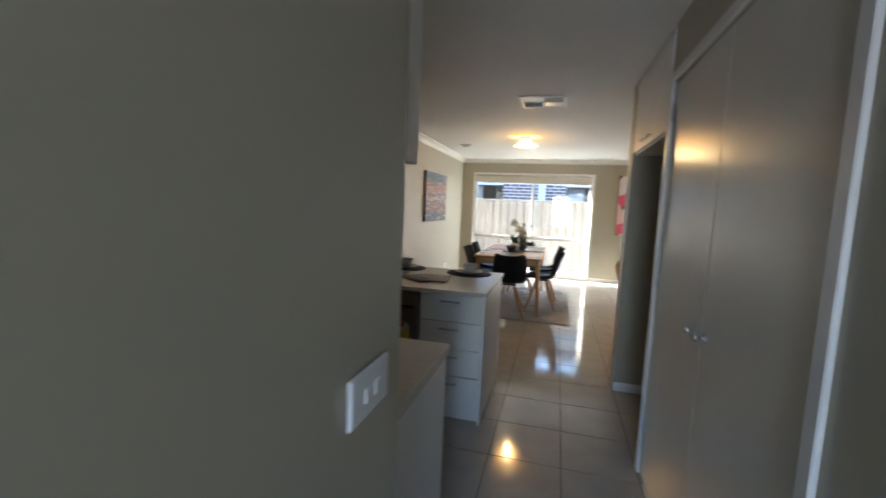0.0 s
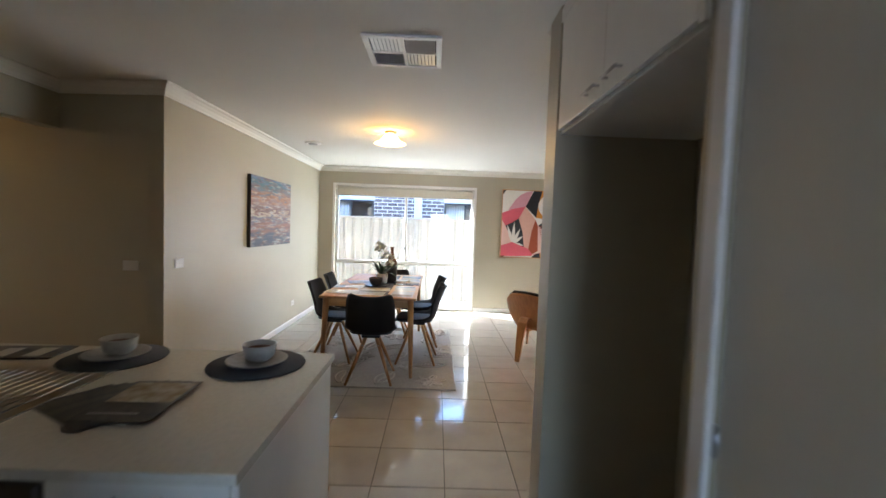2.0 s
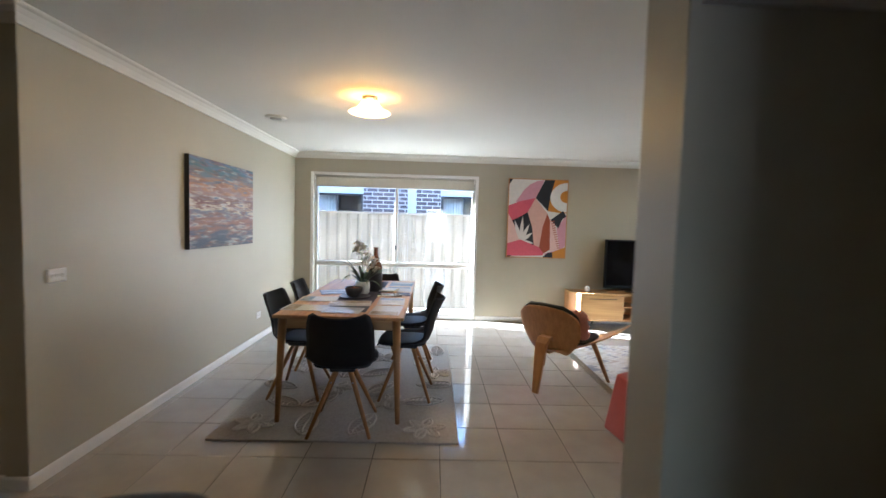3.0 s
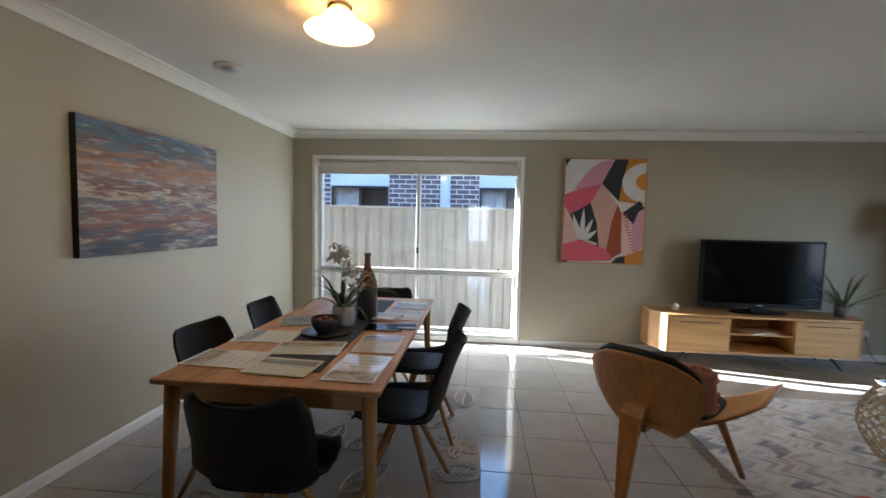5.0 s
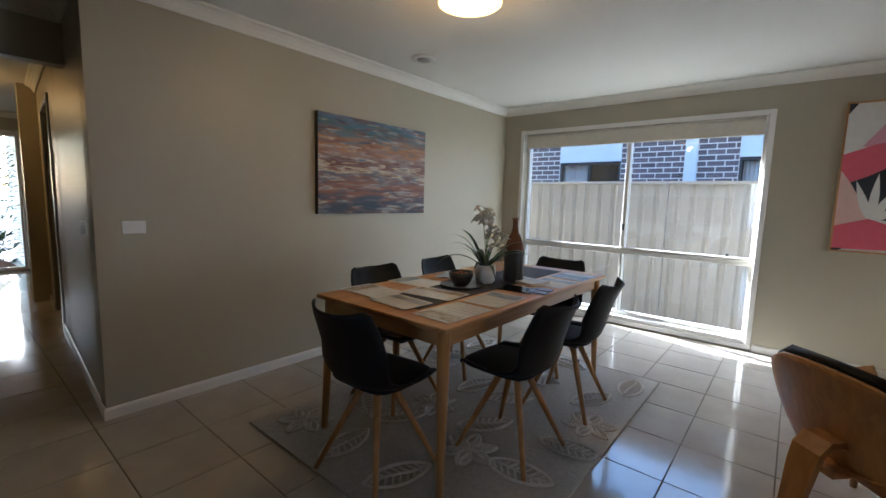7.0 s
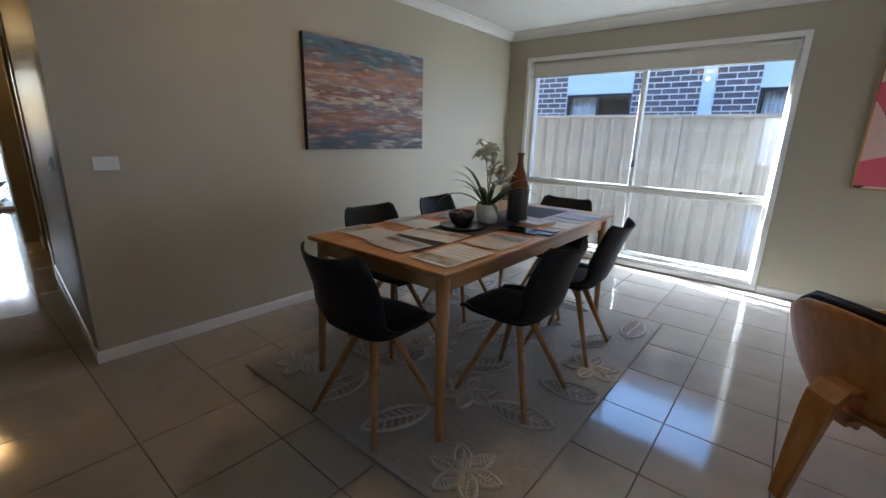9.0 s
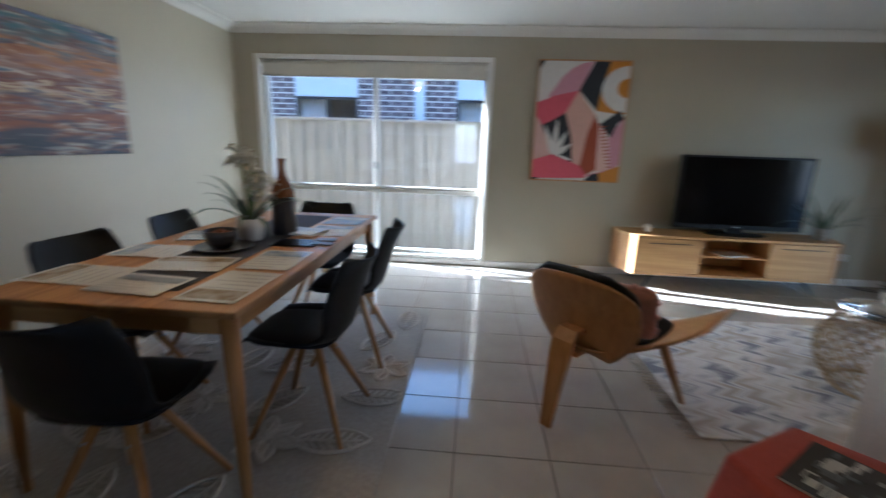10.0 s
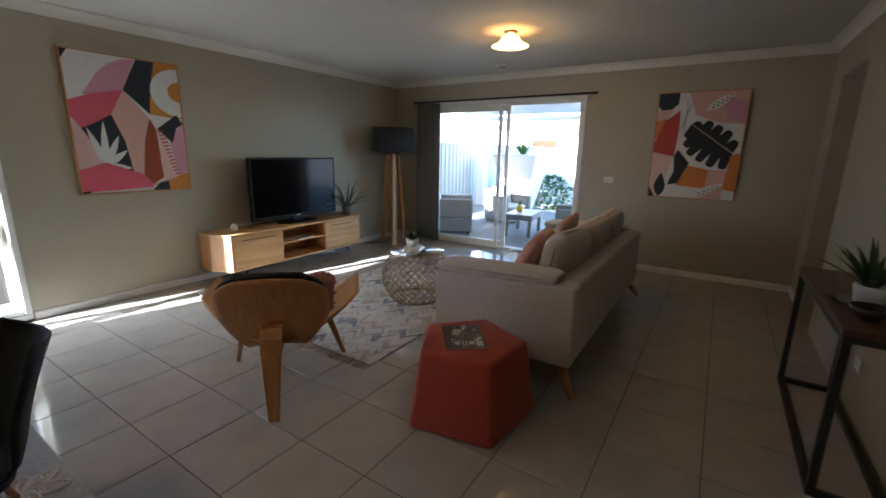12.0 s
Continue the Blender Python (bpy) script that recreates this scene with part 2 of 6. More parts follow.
# ---- the shell ----
CEIL = 2.44
TILE, TX, TY = 0.4135, 0.77, 4.765
wall("wall_north", "x", 8.57, 8.80, -1.90, 5.85, -0.2, 2.7, [(-1.50, 0.885, 0.06, 2.115)], label="beige painted north wall with a tall window")
wall("wall_west", "y", -1.90, -1.78, 4.42, 8.57, 0, CEIL, label="beige painted wall beside the dining table")
hall_wall = wall("wall_hall_north", "x", 4.42, 4.54, -8.4, -1.90, 0, CEIL, [(-4.9, -4.05, 0, 2.08)], label="beige painted hallway wall with a doorway")
HP = Vector((-1.78, 4.42, 0))
TURNED = Matrix.Translation(HP) @ pose(0, 0, 0, 0, 0, -4.2) @ Matrix.Translation(-HP)
hall_wall.matrix_world = TURNED
wall("wall_entry", "y", -8.32, -8.2, 2.9, 5.2, 0, CEIL, [(4.05, 4.77, 0.02, 2.12)], label="beige painted entry wall with a tall glazed opening")
wall("wall_hall_south", "x", 3.17, 3.29, -8.2, -2.59, 0, CEIL, label="beige painted hallway wall")
wall("wall_kitchen_west", "y", -3.32, -3.20, -0.02, 3.17, 0, CEIL, label="beige painted kitchen wall")
wall("wall_kitchen_south", "x", 0.10, 0.22, -3.32, -0.15, 0, CEIL, label="beige painted kitchen wall")
wall("wall_passage", "y", -0.15, -0.02, -2.6, 0.22, 0, CEIL, label="beige painted passage wall")
wall("wall_passage_south", "x", -2.72, -2.6, -0.15, 0.95, 0, CEIL, [(0.0, 0.76, 0.7, 2.05)], label="plain beige passage wall")
wall("wall_pantry", "y", 0.78, 0.90, -2.6, 2.06, 0, CEIL, [(0.53, 1.97, 0, 2.12)], label="beige painted wall round the pantry doors")
wall("wall_recess_back", "y", 1.40, 1.52, 2.06, 3.10, 0, CEIL, label="beige painted back of the fridge recess")
wall("wall_recess_side", "x", 1.97, 2.06, 0.90, 1.52, 0, CEIL, label="beige painted side of the fridge recess")
wall("wall_south", "x", 3.10, 3.27, 0.77, 5.62, 0, CEIL, [(4.40, 5.20, 0, 2.10)], label="beige painted south wall with a doorway")
wall("wall_east", "y", 5.62, 5.85, 2.0, 8.57, -0.2, 2.7, [(5.60, 7.98, 0.0, 2.06)], label="beige painted east wall with a sliding door")
wall("wall_passage_east", "x", 1.9, 2.0, 3.9, 5.85, 0, CEIL, label="plain beige passage wall")
wall("wall_passage_side", "y", 3.8, 3.9, 1.9, 3.10, 0, CEIL, label="plain beige passage wall")
wall("wall_bedroom", "x", 6.0, 6.1, -5.6, -3.4, 0, CEIL, label="plain beige bedroom wall")
wall("wall_bedroom_side", "y", -5.6, -5.5, 4.54, 6.0, 0, CEIL, label="plain beige bedroom wall")
wall("wall_bedroom_side", "y", -3.5, -3.4, 4.54, 6.0, 0, CEIL, label="plain beige bedroom wall")
wall("beam_hall", "y", -2.71, -2.59, 3.17, 4.485, 2.10, CEIL, label="painted bulkhead over the hallway opening")

bm = bmesh.new()
add_box(bm, -8.32, 5.85, -2.72, 8.80, CEIL, CEIL + 0.16)
ceiling = structure(part("ceiling", bm, M["ceiling"]), "plain white plaster ceiling")
bm = bmesh.new()
add_box(bm, -8.32, 5.85, -2.72, 8.80, -0.25, -0.004)
floor = structure(part("floor", bm, M["grout"]), "large glossy cream floor tiles with dark grout")


def run_profile(name, path, prof, mat, label, closed=False):
    """Sweeps a profile of (out from the wall, height) along a floor path with the room on its left side."""
    bm = bmesh.new()
    pts = [Vector((*p, 0)) for p in path]
    rings = []
    for i, p in enumerate(pts):
        a = (p - pts[i - 1]).normalized() if i else (pts[1] - p).normalized()
        b = (pts[i + 1] - p).normalized() if i < len(pts) - 1 else a
        na, nb = Vector((-a.y, a.x, 0)), Vector((-b.y, b.x, 0))
        n = (na + nb)
        n = n / max(n.dot(na), 0.2)
        rings.append([bm.verts.new(p + n * o + Vector((0, 0, z))) for o, z in prof])
    k = len(prof)
    for r0, r1 in zip(rings, rings[1:]):
        for i in range(k):
            bm.faces.new((r0[i], r0[(i + 1) % k], r1[(i + 1) % k], r1[i]))
    bm.faces.new(rings[0])
    bm.faces.new(rings[-1][::-1])
    bmesh.ops.recalc_face_normals(bm, faces=bm.faces)
    return structure(part(name, bm, mat), label)


SKIRT = [(0.001, 0.001), (0.013, 0.001), (0.013, 0.055), (0.008, 0.068), (0.001, 0.070)]
COVE = [(0.001, -0.001), (0.001, -0.085), (0.014, -0.085), (0.018, -0.070), (0.034, -0.042), (0.058, -0.022), (0.076, -0.016), (0.082, -0.010), (0.082, -0.001)]
COVE = [(o, CEIL + z) for o, z in COVE]
# the paths run with the room on the left
for p in ([(-1.50, 8.57), (-1.78, 8.57), (-1.78, 4.42), (-3.98, 4.575)],
          [(5.62, 8.03), (5.62, 8.57), (0.94, 8.57)],
          [(5.26, 3.27), (5.62, 3.27), (5.62, 5.55)],
          [(0.77, 3.098), (0.77, 3.27), (4.34, 3.27)][::-1],
          [(-4.97, 4.649), (-8.2, 4.885), (-8.2, 4.82)],
          [(0.78, 0.44), (0.78, -2.6)][::-1]):
    run_profile("baseboard", p, SKIRT, M["trim"], "low white painted skirting board")
for p in ([(0.775, 3.27), (5.62, 3.27), (5.62, 8.57), (-1.78, 8.57), (-1.78, 4.42), (-2.59, 4.475), (-2.59, 3.17), (-3.20, 3.17), (-3.20, 0.22), (-0.02, 0.22)],
          [(-2.71, 4.484), (-8.2, 4.885), (-8.2, 3.29), (-2.71, 3.29), (-2.71, 4.484)]):
    run_profile("trim", p, COVE, M["ceiling"], "white coved plaster cornice")


def architrave(x0, x1, z0, z1, w, out, axis, at, face, bottom=False, mat=None, name="trim", label="white painted architrave"):
    """A flat frame round an opening on a wall's face; out is the side on which it stands proud."""
    bm = bmesh.new()
    lo, hi = sorted((at, at + out * 0.016))

    def piece(a, b, c, d):
        if axis == "x":
            add_box(bm, a, b, lo, hi, c, d, 0.004)
        else:
            add_box(bm, lo, hi, a, b, c, d, 0.004)
    piece(x0 - w, x0, z0, z1 + w)
    piece(x1, x1 + w, z0, z1 + w)
    piece(x0, x1, z1, z1 + w)
    if bottom:
        piece(x0 - w, x1 + w, z0 - w, z0)
    return structure(part(name, bm, mat or M["trim"]), label)


architrave(-1.50, 0.885, 0.06, 2.115, 0.045, -1, "x", 8.5695, 0, bottom=True)
architrave(5.60, 7.98, 0.0, 2.06, 0.045, -1, "y", 5.6195, 0)
architrave(0.53, 1.97, 0.0, 2.12, 0.05, -1, "y", 0.7795, 0)
architrave(-4.9, -4.05, 0.0, 2.08, 0.06, -1, "x", 4.4195, 0).matrix_world = TURNED
architrave(4.05, 4.77, 0.02, 2.12, 0.045, 1, "y", -8.1995, 0)


# ---- floor tiles ----
def tile_mesh(w, d, name):
    bm = bmesh.new()
    add_box(bm, -w / 2, w / 2, -d / 2, d / 2, -0.006, 0.0, 0.0012)
    me = bpy.data.meshes.new(name)
    bm.to_mesh(me)
    bm.free()
    me.materials.append(M["tile"])
    return me

# ---- shapes shared by the things ----
def add_sheet(bm, grid, thick):
    """A closed shell over a grid of places, its thickness laid off below."""
    g = [[Vector(p) for p in row] for row in grid]
    n, k = len(g), len(g[0])
    top = [[bm.verts.new(p) for p in row] for row in g]
    low = []
    for i in range(n):
        row = []
        for j in range(k):
            a = g[min(i + 1, n - 1)][j] - g[max(i - 1, 0)][j]
            b = g[i][min(j + 1, k - 1)] - g[i][max(j - 1, 0)]
            row.append(bm.verts.new(g[i][j] - a.cross(b).normalized() * thick))
        low.append(row)
    for i in range(n - 1):
        for j in range(k - 1):
            bm.faces.new((top[i][j], top[i + 1][j], top[i + 1][j + 1], top[i][j + 1]))
            bm.faces.new((low[i][j], low[i][j + 1], low[i + 1][j + 1], low[i + 1][j]))
    for i in range(n - 1):
        bm.faces.new((top[i][0], low[i][0], low[i + 1][0], top[i + 1][0]))
        bm.faces.new((top[i][-1], top[i + 1][-1], low[i + 1][-1], low[i][-1]))
    for j in range(k - 1):
        bm.faces.new((top[0][j], top[0][j + 1], low[0][j + 1], low[0][j]))
        bm.faces.new((top[-1][j], low[-1][j], low[-1][j + 1], top[-1][j + 1]))
    bmesh.ops.recalc_face_normals(bm, faces=bm.faces)


def spow(c, p):
    return math.copysign(abs(c) ** p, c)


def add_cushion(bm, w, d, h, m=None, p=0.35, q=0.75, nu=40, nv=14, wave=0.0):
    """A stuffed cushion: full in the middle, thin at its seams, soft at the corners."""
    rings = []
    for i in range(1, nv):
        la = -math.pi / 2 + math.pi * i / nv
        row = []
        for j in range(nu):
            lo = 2 * math.pi * j / nu
            r = spow(math.cos(la), 0.45)
            x, y = w / 2 * r * spow(math.cos(lo), p), d / 2 * r * spow(math.sin(lo), p)
            full = (1 - 0.35 * max(abs(2 * x / w), abs(2 * y / d)) ** 3)
            z = h / 2 * spow(math.sin(la), q) * full
            if wave:
                z += wave * noise.noise(Vector((x * 9, y * 9, w * 7 + la)))
            row.append(bm.verts.new((x, y, z)))
        rings.append(row)
    for a, b in zip(rings, rings[1:]):
        for j in range(nu):
            bm.faces.new((a[j], a[(j + 1) % nu], b[(j + 1) % nu], b[j]))
    bm.faces.new(rings[0][::-1])
    bm.faces.new(rings[-1])
    if m is not None:
        bmesh.ops.transform(bm, matrix=m, verts=[v for r in rings for v in r])


def cushion(name, w, d, h, m, mat, parent=None, label="", seam=None, **k):
    bm = bmesh.new()
    add_cushion(bm, w, d, h, **k)
    ob = part(name, bm, mat, parent, label, smooth=True)
    ob.matrix_local = m
    if seam:
        bm = bmesh.new()
        pts = [Vector((w / 2 * spow(math.cos(t), 0.35), d / 2 * spow(math.sin(t), 0.35), 0)) for t in [2 * math.pi * i / 48 for i in range(48)]]
        for a, b in zip(pts, pts[1:] + pts[:1]):
            if (a - b).length > 1e-4:
                add_rod(bm, a, b, 0.0055, sides=6)
        part("piping", bm, seam, ob, smooth=True)
    return ob


def add_leaf(bm, base, way, length, width, droop=0.5, up=None, segs=6, fold=0.15):
    """One blade: rises along way, bends over and ends in a point."""
    way = Vector(way).normalized()
    side = way.cross(Vector((0, 0, 1)))
    side = side.normalized() if side.length > 0.05 else Vector((1, 0, 0))
    p, d, rows = Vector(base), way.copy(), []
    for i in range(segs + 1):
        t = i / segs
        wd = width * (math.sin(math.pi * min(1, t * 0.85 + 0.12)) ** 0.8) * (1 - t ** 4) + 0.0004
        nrm = side.cross(d).normalized()
        rows.append([bm.verts.new(p - side * wd / 2 + nrm * wd * fold), bm.verts.new(p), bm.verts.new(p + side * wd / 2 + nrm * wd * fold)])
        p = p + d * length / segs
        d = (d + Vector((0, 0, -droop / segs * (0.4 + 1.6 * t)))).normalized()
    for a, b in zip(rows, rows[1:]):
        bm.faces.new((a[0], a[1], b[1], b[0]))
        bm.faces.new((a[1], a[2], b[2], b[1]))


def plant_leaves(name, parent, rng, count, length, width, lean, droop, mat, z0, spread=0.02, segs=6, label=""):
    bm = bmesh.new()
    for i in range(count):
        a = i * 2.4 + rng.uniform(-0.3, 0.3)
        e = rng.uniform(*lean)
        w = (math.cos(a) * math.cos(e), math.sin(a) * math.cos(e), math.sin(e))
        add_leaf(bm, (math.cos(a) * spread, math.sin(a) * spread, z0), w, length * rng.uniform(0.6, 1), width * rng.uniform(0.7, 1), droop, segs=segs)
    return part(name, bm, mat, parent, label, smooth=True)


def slab_shape(bm, pts, y0, y1, plane="xz"):
    """A flat shape of corner places, given thickness."""
    a = [bm.verts.new((u, y0, v) if plane == "xz" else (u, v, y0)) for u, v in pts]
    b = [bm.verts.new((u, y1, v) if plane == "xz" else (u, v, y1)) for u, v in pts]
    bm.faces.new(a)
    bm.faces.new(b[::-1])
    k = len(pts)
    for i in range(k):
        bm.faces.new((a[i], b[i], b[(i + 1) % k], a[(i + 1) % k]))
    bmesh.ops.recalc_face_normals(bm, faces=bm.faces)


# ---- north window ----
def window(name, x0, x1, z0, z1, y, split, rail, parent_label):
    w = structure(empty(name, pose(0, y, 0)), parent_label)
    f = 0.035

    def bar(n, a, b, c, d, y0=-0.04, y1=0.04, label=""):
        return box(n, a, b, y0, y1, c, d, M["alu"], w, 0.003, label=label)
    bar("window_frame", x0, x0 + f, z0, z1)
    bar("window_frame", x1 - f, x1, z0, z1)
    bar("window_frame", x0 + f, x1 - f, z1 - f, z1)
    bar("window_frame", x0 + f, x1 - f, z0, z0 + f)
    bar("transom", x0 + f, x1 - f, rail - 0.03, rail + 0.012)
    bar("transom", x0 + f, x1 - f, rail + 0.016, rail + 0.04, -0.03, 0.03)
    bar("mullion", split - 0.022, split + 0.022, rail + 0.04, z1 - f)
    bar("mullion", split - 0.014, split + 0.014, z0 + f, rail - 0.03)
    box("latch", split - 0.014, split + 0.012, -0.062, -0.041, 1.03, 1.10, M["dark_metal"], w, 0.004, label="small black window latch")
    box("track_block", split + 0.95, split + 0.975, -0.052, -0.041, rail + 0.045, rail + 0.07, M["dark_metal"], w, 0.002)
    for a, b, c, d in ((x0 + f, split - 0.022, rail + 0.04, z1 - f), (split + 0.022, x1 - f, rail + 0.04, z1 - f), (x0 + f, split - 0.014, z0 + f, rail - 0.03), (split + 0.014, x1 - f, z0 + f, rail - 0.03)):
        p = box("pane", a, b, -0.003, 0.003, c, d, M["glass"], w, 0)
        p.visible_shadow = False
    return w


M["alu"] = material("cream_aluminium", (0.70, 0.68, 0.62), 0.35, 0.0, spread=0.04, scale=6)
window("window_1", -1.50, 0.885, 0.10, 2.115, 8.69, -0.29, 0.80, "tall cream aluminium window with clear panes")
structure(box("window_sill", -1.50, 0.885, 8.5705, 8.80, 0.06, 0.098, M["trim"], None, 0.004), "white painted timber window sill")

blind = tagged(empty("roller_blind", pose(-0.307, 8.60, 1.955)), "rolled-up cream roller blind at the top of the window", "blind")
bm = bmesh.new()
add_box(bm, -1.165, 1.165, -0.022, -0.016, 0.0, 0.12)
part("fabric", bm, M["blind"], blind)
rod("bottom_bar", (-1.165, -0.019, 0.0), (1.165, -0.019, 0.0), 0.009, M["blind"], blind)
rod("roll", (-1.165, 0.0, 0.125), (1.165, 0.0, 0.125), 0.022, M["blind"], blind, label="cream fabric roll")
for sx in (-1, 1):
    box("bracket", sx * 1.178 - 0.008, sx * 1.178 + 0.008, -0.03, 0.03, 0.095, 0.158, M["alu"], blind)
chain = tagged(empty("blind_chain", pose(0.868, 8.592, 1.2)), "thin metal blind chain beside the tall window", "blind chain")
rod("chain", (0, 0, -0.35), (0, 0, 0.84), 0.0025, M["steel"], chain, sides=6)
rod("chain", (0.012, 0, -0.35), (0.012, 0, 0.84), 0.0025, M["steel"], chain, sides=6)
box("clip", -0.006, 0.018, -0.004, 0.012, -0.37, -0.34, M["ceramic"], chain)

# ---- sliding door ----
slider = structure(empty("door_1", pose(5.69, 0, 0)), "white aluminium sliding glass door, its near panel slid open")
for a, b, c, d in ((5.60, 5.64, 0.0, 2.06), (7.94, 7.98, 0.0, 2.06), (5.64, 7.94, 2.02, 2.06), (5.64, 7.94, 0.0, 0.03)):
    box("door_frame", -0.06, 0.06, a, b, c, d, M["alu"], slider)
for y0, y1, xo in ((6.72, 7.94, -0.025), (6.62, 7.84, 0.02)):
    leaf = box("sliding_leaf", xo - 0.015, xo + 0.015, y0, y0 + 0.05, 0.03, 2.02, M["alu"], slider)
    cx, cy, cz = leaf.location
    for a, b, c, d in ((y1 - 0.05, y1, 0.03, 2.02), (y0 + 0.05, y1 - 0.05, 0.03, 0.10), (y0 + 0.05, y1 - 0.05, 1.96, 2.02)):
        box("rail", xo - 0.015 - cx, xo + 0.015 - cx, a - cy, b - cy, c - cz, d - cz, M["alu"], leaf)
    p = box("pane", xo - 0.003 - cx, xo + 0.003 - cx, y0 + 0.05 - cy, y1 - 0.05 - cy, 0.10 - cz, 1.96 - cz, M["glass"], leaf, 0)
    p.visible_shadow = False
handle = box("door_handle", -0.075, -0.045, 6.735, 6.755, 0.93, 1.11, M["trim"], slider, 0.006, label="white door handle")

curtain = tagged(empty("curtain", pose(5.545, 7.90, 0)), "grey curtain drawn back beside the sliding door", "curtain")
bm = bmesh.new()
g = []
for i in range(61):
    t = i / 60
    y = -0.20 + 0.42 * t
    x = 0.028 * math.sin(t * 2 * math.pi * 7.5) + 0.006 * math.sin(t * 31)
    g.append([(x * (0.8 + 0.2 * (1 - z / 2.1)), y, z) for z in (0.02, 0.5, 1.0, 1.5, 2.085)])
add_sheet(bm, g, 0.004)
part("fabric", bm, M["curtain"], curtain, smooth=True)
track = tagged(empty("curtain_rod", pose(5.545, 6.80, 2.115)), "thin dark curtain rod over the sliding door", "curtain rod")
rod("rod", (0, -1.35, 0), (0, 1.35, 0), 0.011, M["dark_metal"], track)
for y in (-1.3, 0.0, 1.3):
    rod("bracket", (0.0, y, 0), (0.075, y, 0.0), 0.007, M["dark_metal"], track)
for y in (-1.36, 1.36):
    lathe("finial", [(0.001, -0.018), (0.012, -0.014), (0.018, 0), (0.012, 0.014), (0.001, 0.018)], M["dark_metal"], track, 14, place=(0, y, 0))

# ---- pantry doors and fridge recess ----
for i, (a, b, n) in enumerate(((0.532, 1.248, 2), (1.252, 1.968, 3))):
    d = structure(box(f"door_{n}", 0.787, 0.822, a, b, 0.008, 2.117, M["door_white"], None, 0.002), "closed glossy white pantry door")
    cy = (a + b) / 2
    hy = (b - 0.05 if i == 0 else a + 0.05) - cy
    h = lathe("door_handle", [(0.0, 0.0), (0.018, 0.0), (0.018, 0.005), (0.006, 0.008), (0.006, 0.022), (0.014, 0.027), (0.016, 0.036), (0.012, 0.042), (0.0, 0.044)], M["chrome"], d, 20, "round chrome door knob")
    h.matrix_local = pose(-0.0175, hy, -0.05, 0, -90, 0)
    for z in (0.25 - 1.06, 0.86):
        e = (-0.357 if i == 0 else 0.357)
        rod("hinge", (-0.0235, e, z), (-0.0235, e, z + 0.09), 0.006, M["steel"], d)
    rod("hinge_pin", (-0.0235, e, 0.0), (-0.0235, e, 0.06), 0.006, M["steel"], d)

cup = tagged(empty("fridge_cabinet", pose(0.77, 2.06, 1.885)), "white laminate cupboard over the empty fridge recess", "cupboard")
box("carcass", 0.022, 0.62, 0.002, 1.036, 0.0, 0.535, M["cupboard"], cup, 0.002)
for k in (0, 1):
    d = box("door", 0.0, 0.019, 0.03 + 0.49 * k, 0.517 + 0.49 * k, 0.012, 0.475, M["cupboard"], cup, 0.002)
    hy = (0.16 if k == 0 else -0.16)
    hh = rod("handle", (-0.030, hy - 0.055, -0.19), (-0.030, hy + 0.055, -0.19), 0.005, M["steel"], d, label="brushed metal bar handle")
    for q in (-0.05, 0.05):
        rod("handle_post", (-0.030, hy + q, -0.19), (-0.009, hy + q, -0.19), 0.004, M["steel"], d)
box("filler", 0.0, 0.02, 0.002, 0.028, 0.0, 0.535, M["cupboard"], cup, 0.001)
box("filler", 0.0, 0.02, 0.028, 1.036, 0.478, 0.535, M["cupboard"], cup, 0.001)
run_profile("baseboard", [(1.40, 2.07), (1.40, 3.10), (0.775, 3.10)], SKIRT, M["trim"], "low white painted skirting board")


# ---- plates on the walls and ceiling ----
def wall_plate(name, m, label, group, keys=2, w=0.115, socket=False):
    s = tagged(empty(name, m), label, "power outlet" if socket else "light switch", group)
    bm = bmesh.new()
    add_box(bm, -w / 2, w / 2, -0.009, -0.001, -0.037, 0.037, 0.003)
    part("plate", bm, M["ceramic"], s)
    for i in range(keys):
        x = (i - (keys - 1) / 2) * 0.034
        box("rocker" if not socket else "outlet_face", x - 0.008, x + 0.008, -0.0125, -0.0095, -0.012, 0.012, M["ceramic"], s, 0.0015)
        if socket:
            for dx in (-0.005, 0.005):
                box("slot", x + dx - 0.001, x + dx + 0.001, -0.0132, -0.0126, -0.004, 0.006, M["dark_metal"], s, 0)
    return s


wall_plate("light_switch", pose(-1.778, 4.60, 1.10, 0, 0, 90), "white switch plate on the wall beside the dining table", "light switches", 3)
wall_plate("light_switch", pose(-2.02, 4.419, 1.09), "white switch plate on the hallway wall", "light switches", 2)
wall_plate("light_switch", pose(5.619, 5.215, 1.085, 0, 0, -90), "white switch plate beside the sliding door", "light switches", 3)
wall_plate("light_switch", pose(-0.018, 0.078, 1.175, 0, 0, 90), "white switch plate on the passage wall", "light switches", 2, 0.13)
wall_plate("power_outlet", pose(-1.778, 7.27, 0.30, 0, 0, 90), "white power outlet low behind the dining table", "power outlets", 2, socket=True)
wall_plate("power_outlet", pose(4.62, 8.568, 0.30), "white power outlet low beside the media cabinet", "power outlets", 2, socket=True)
wall_plate("power_outlet", pose(3.05, 3.272, 0.30, 0, 0, 180), "white power outlet low behind the console table", "power outlets", 2, socket=True)
wall_plate("power_outlet", pose(1.398, 2.75, 1.45, 0, 0, -90), "white power outlet inside the fridge recess", "power outlets", 2, socket=True)

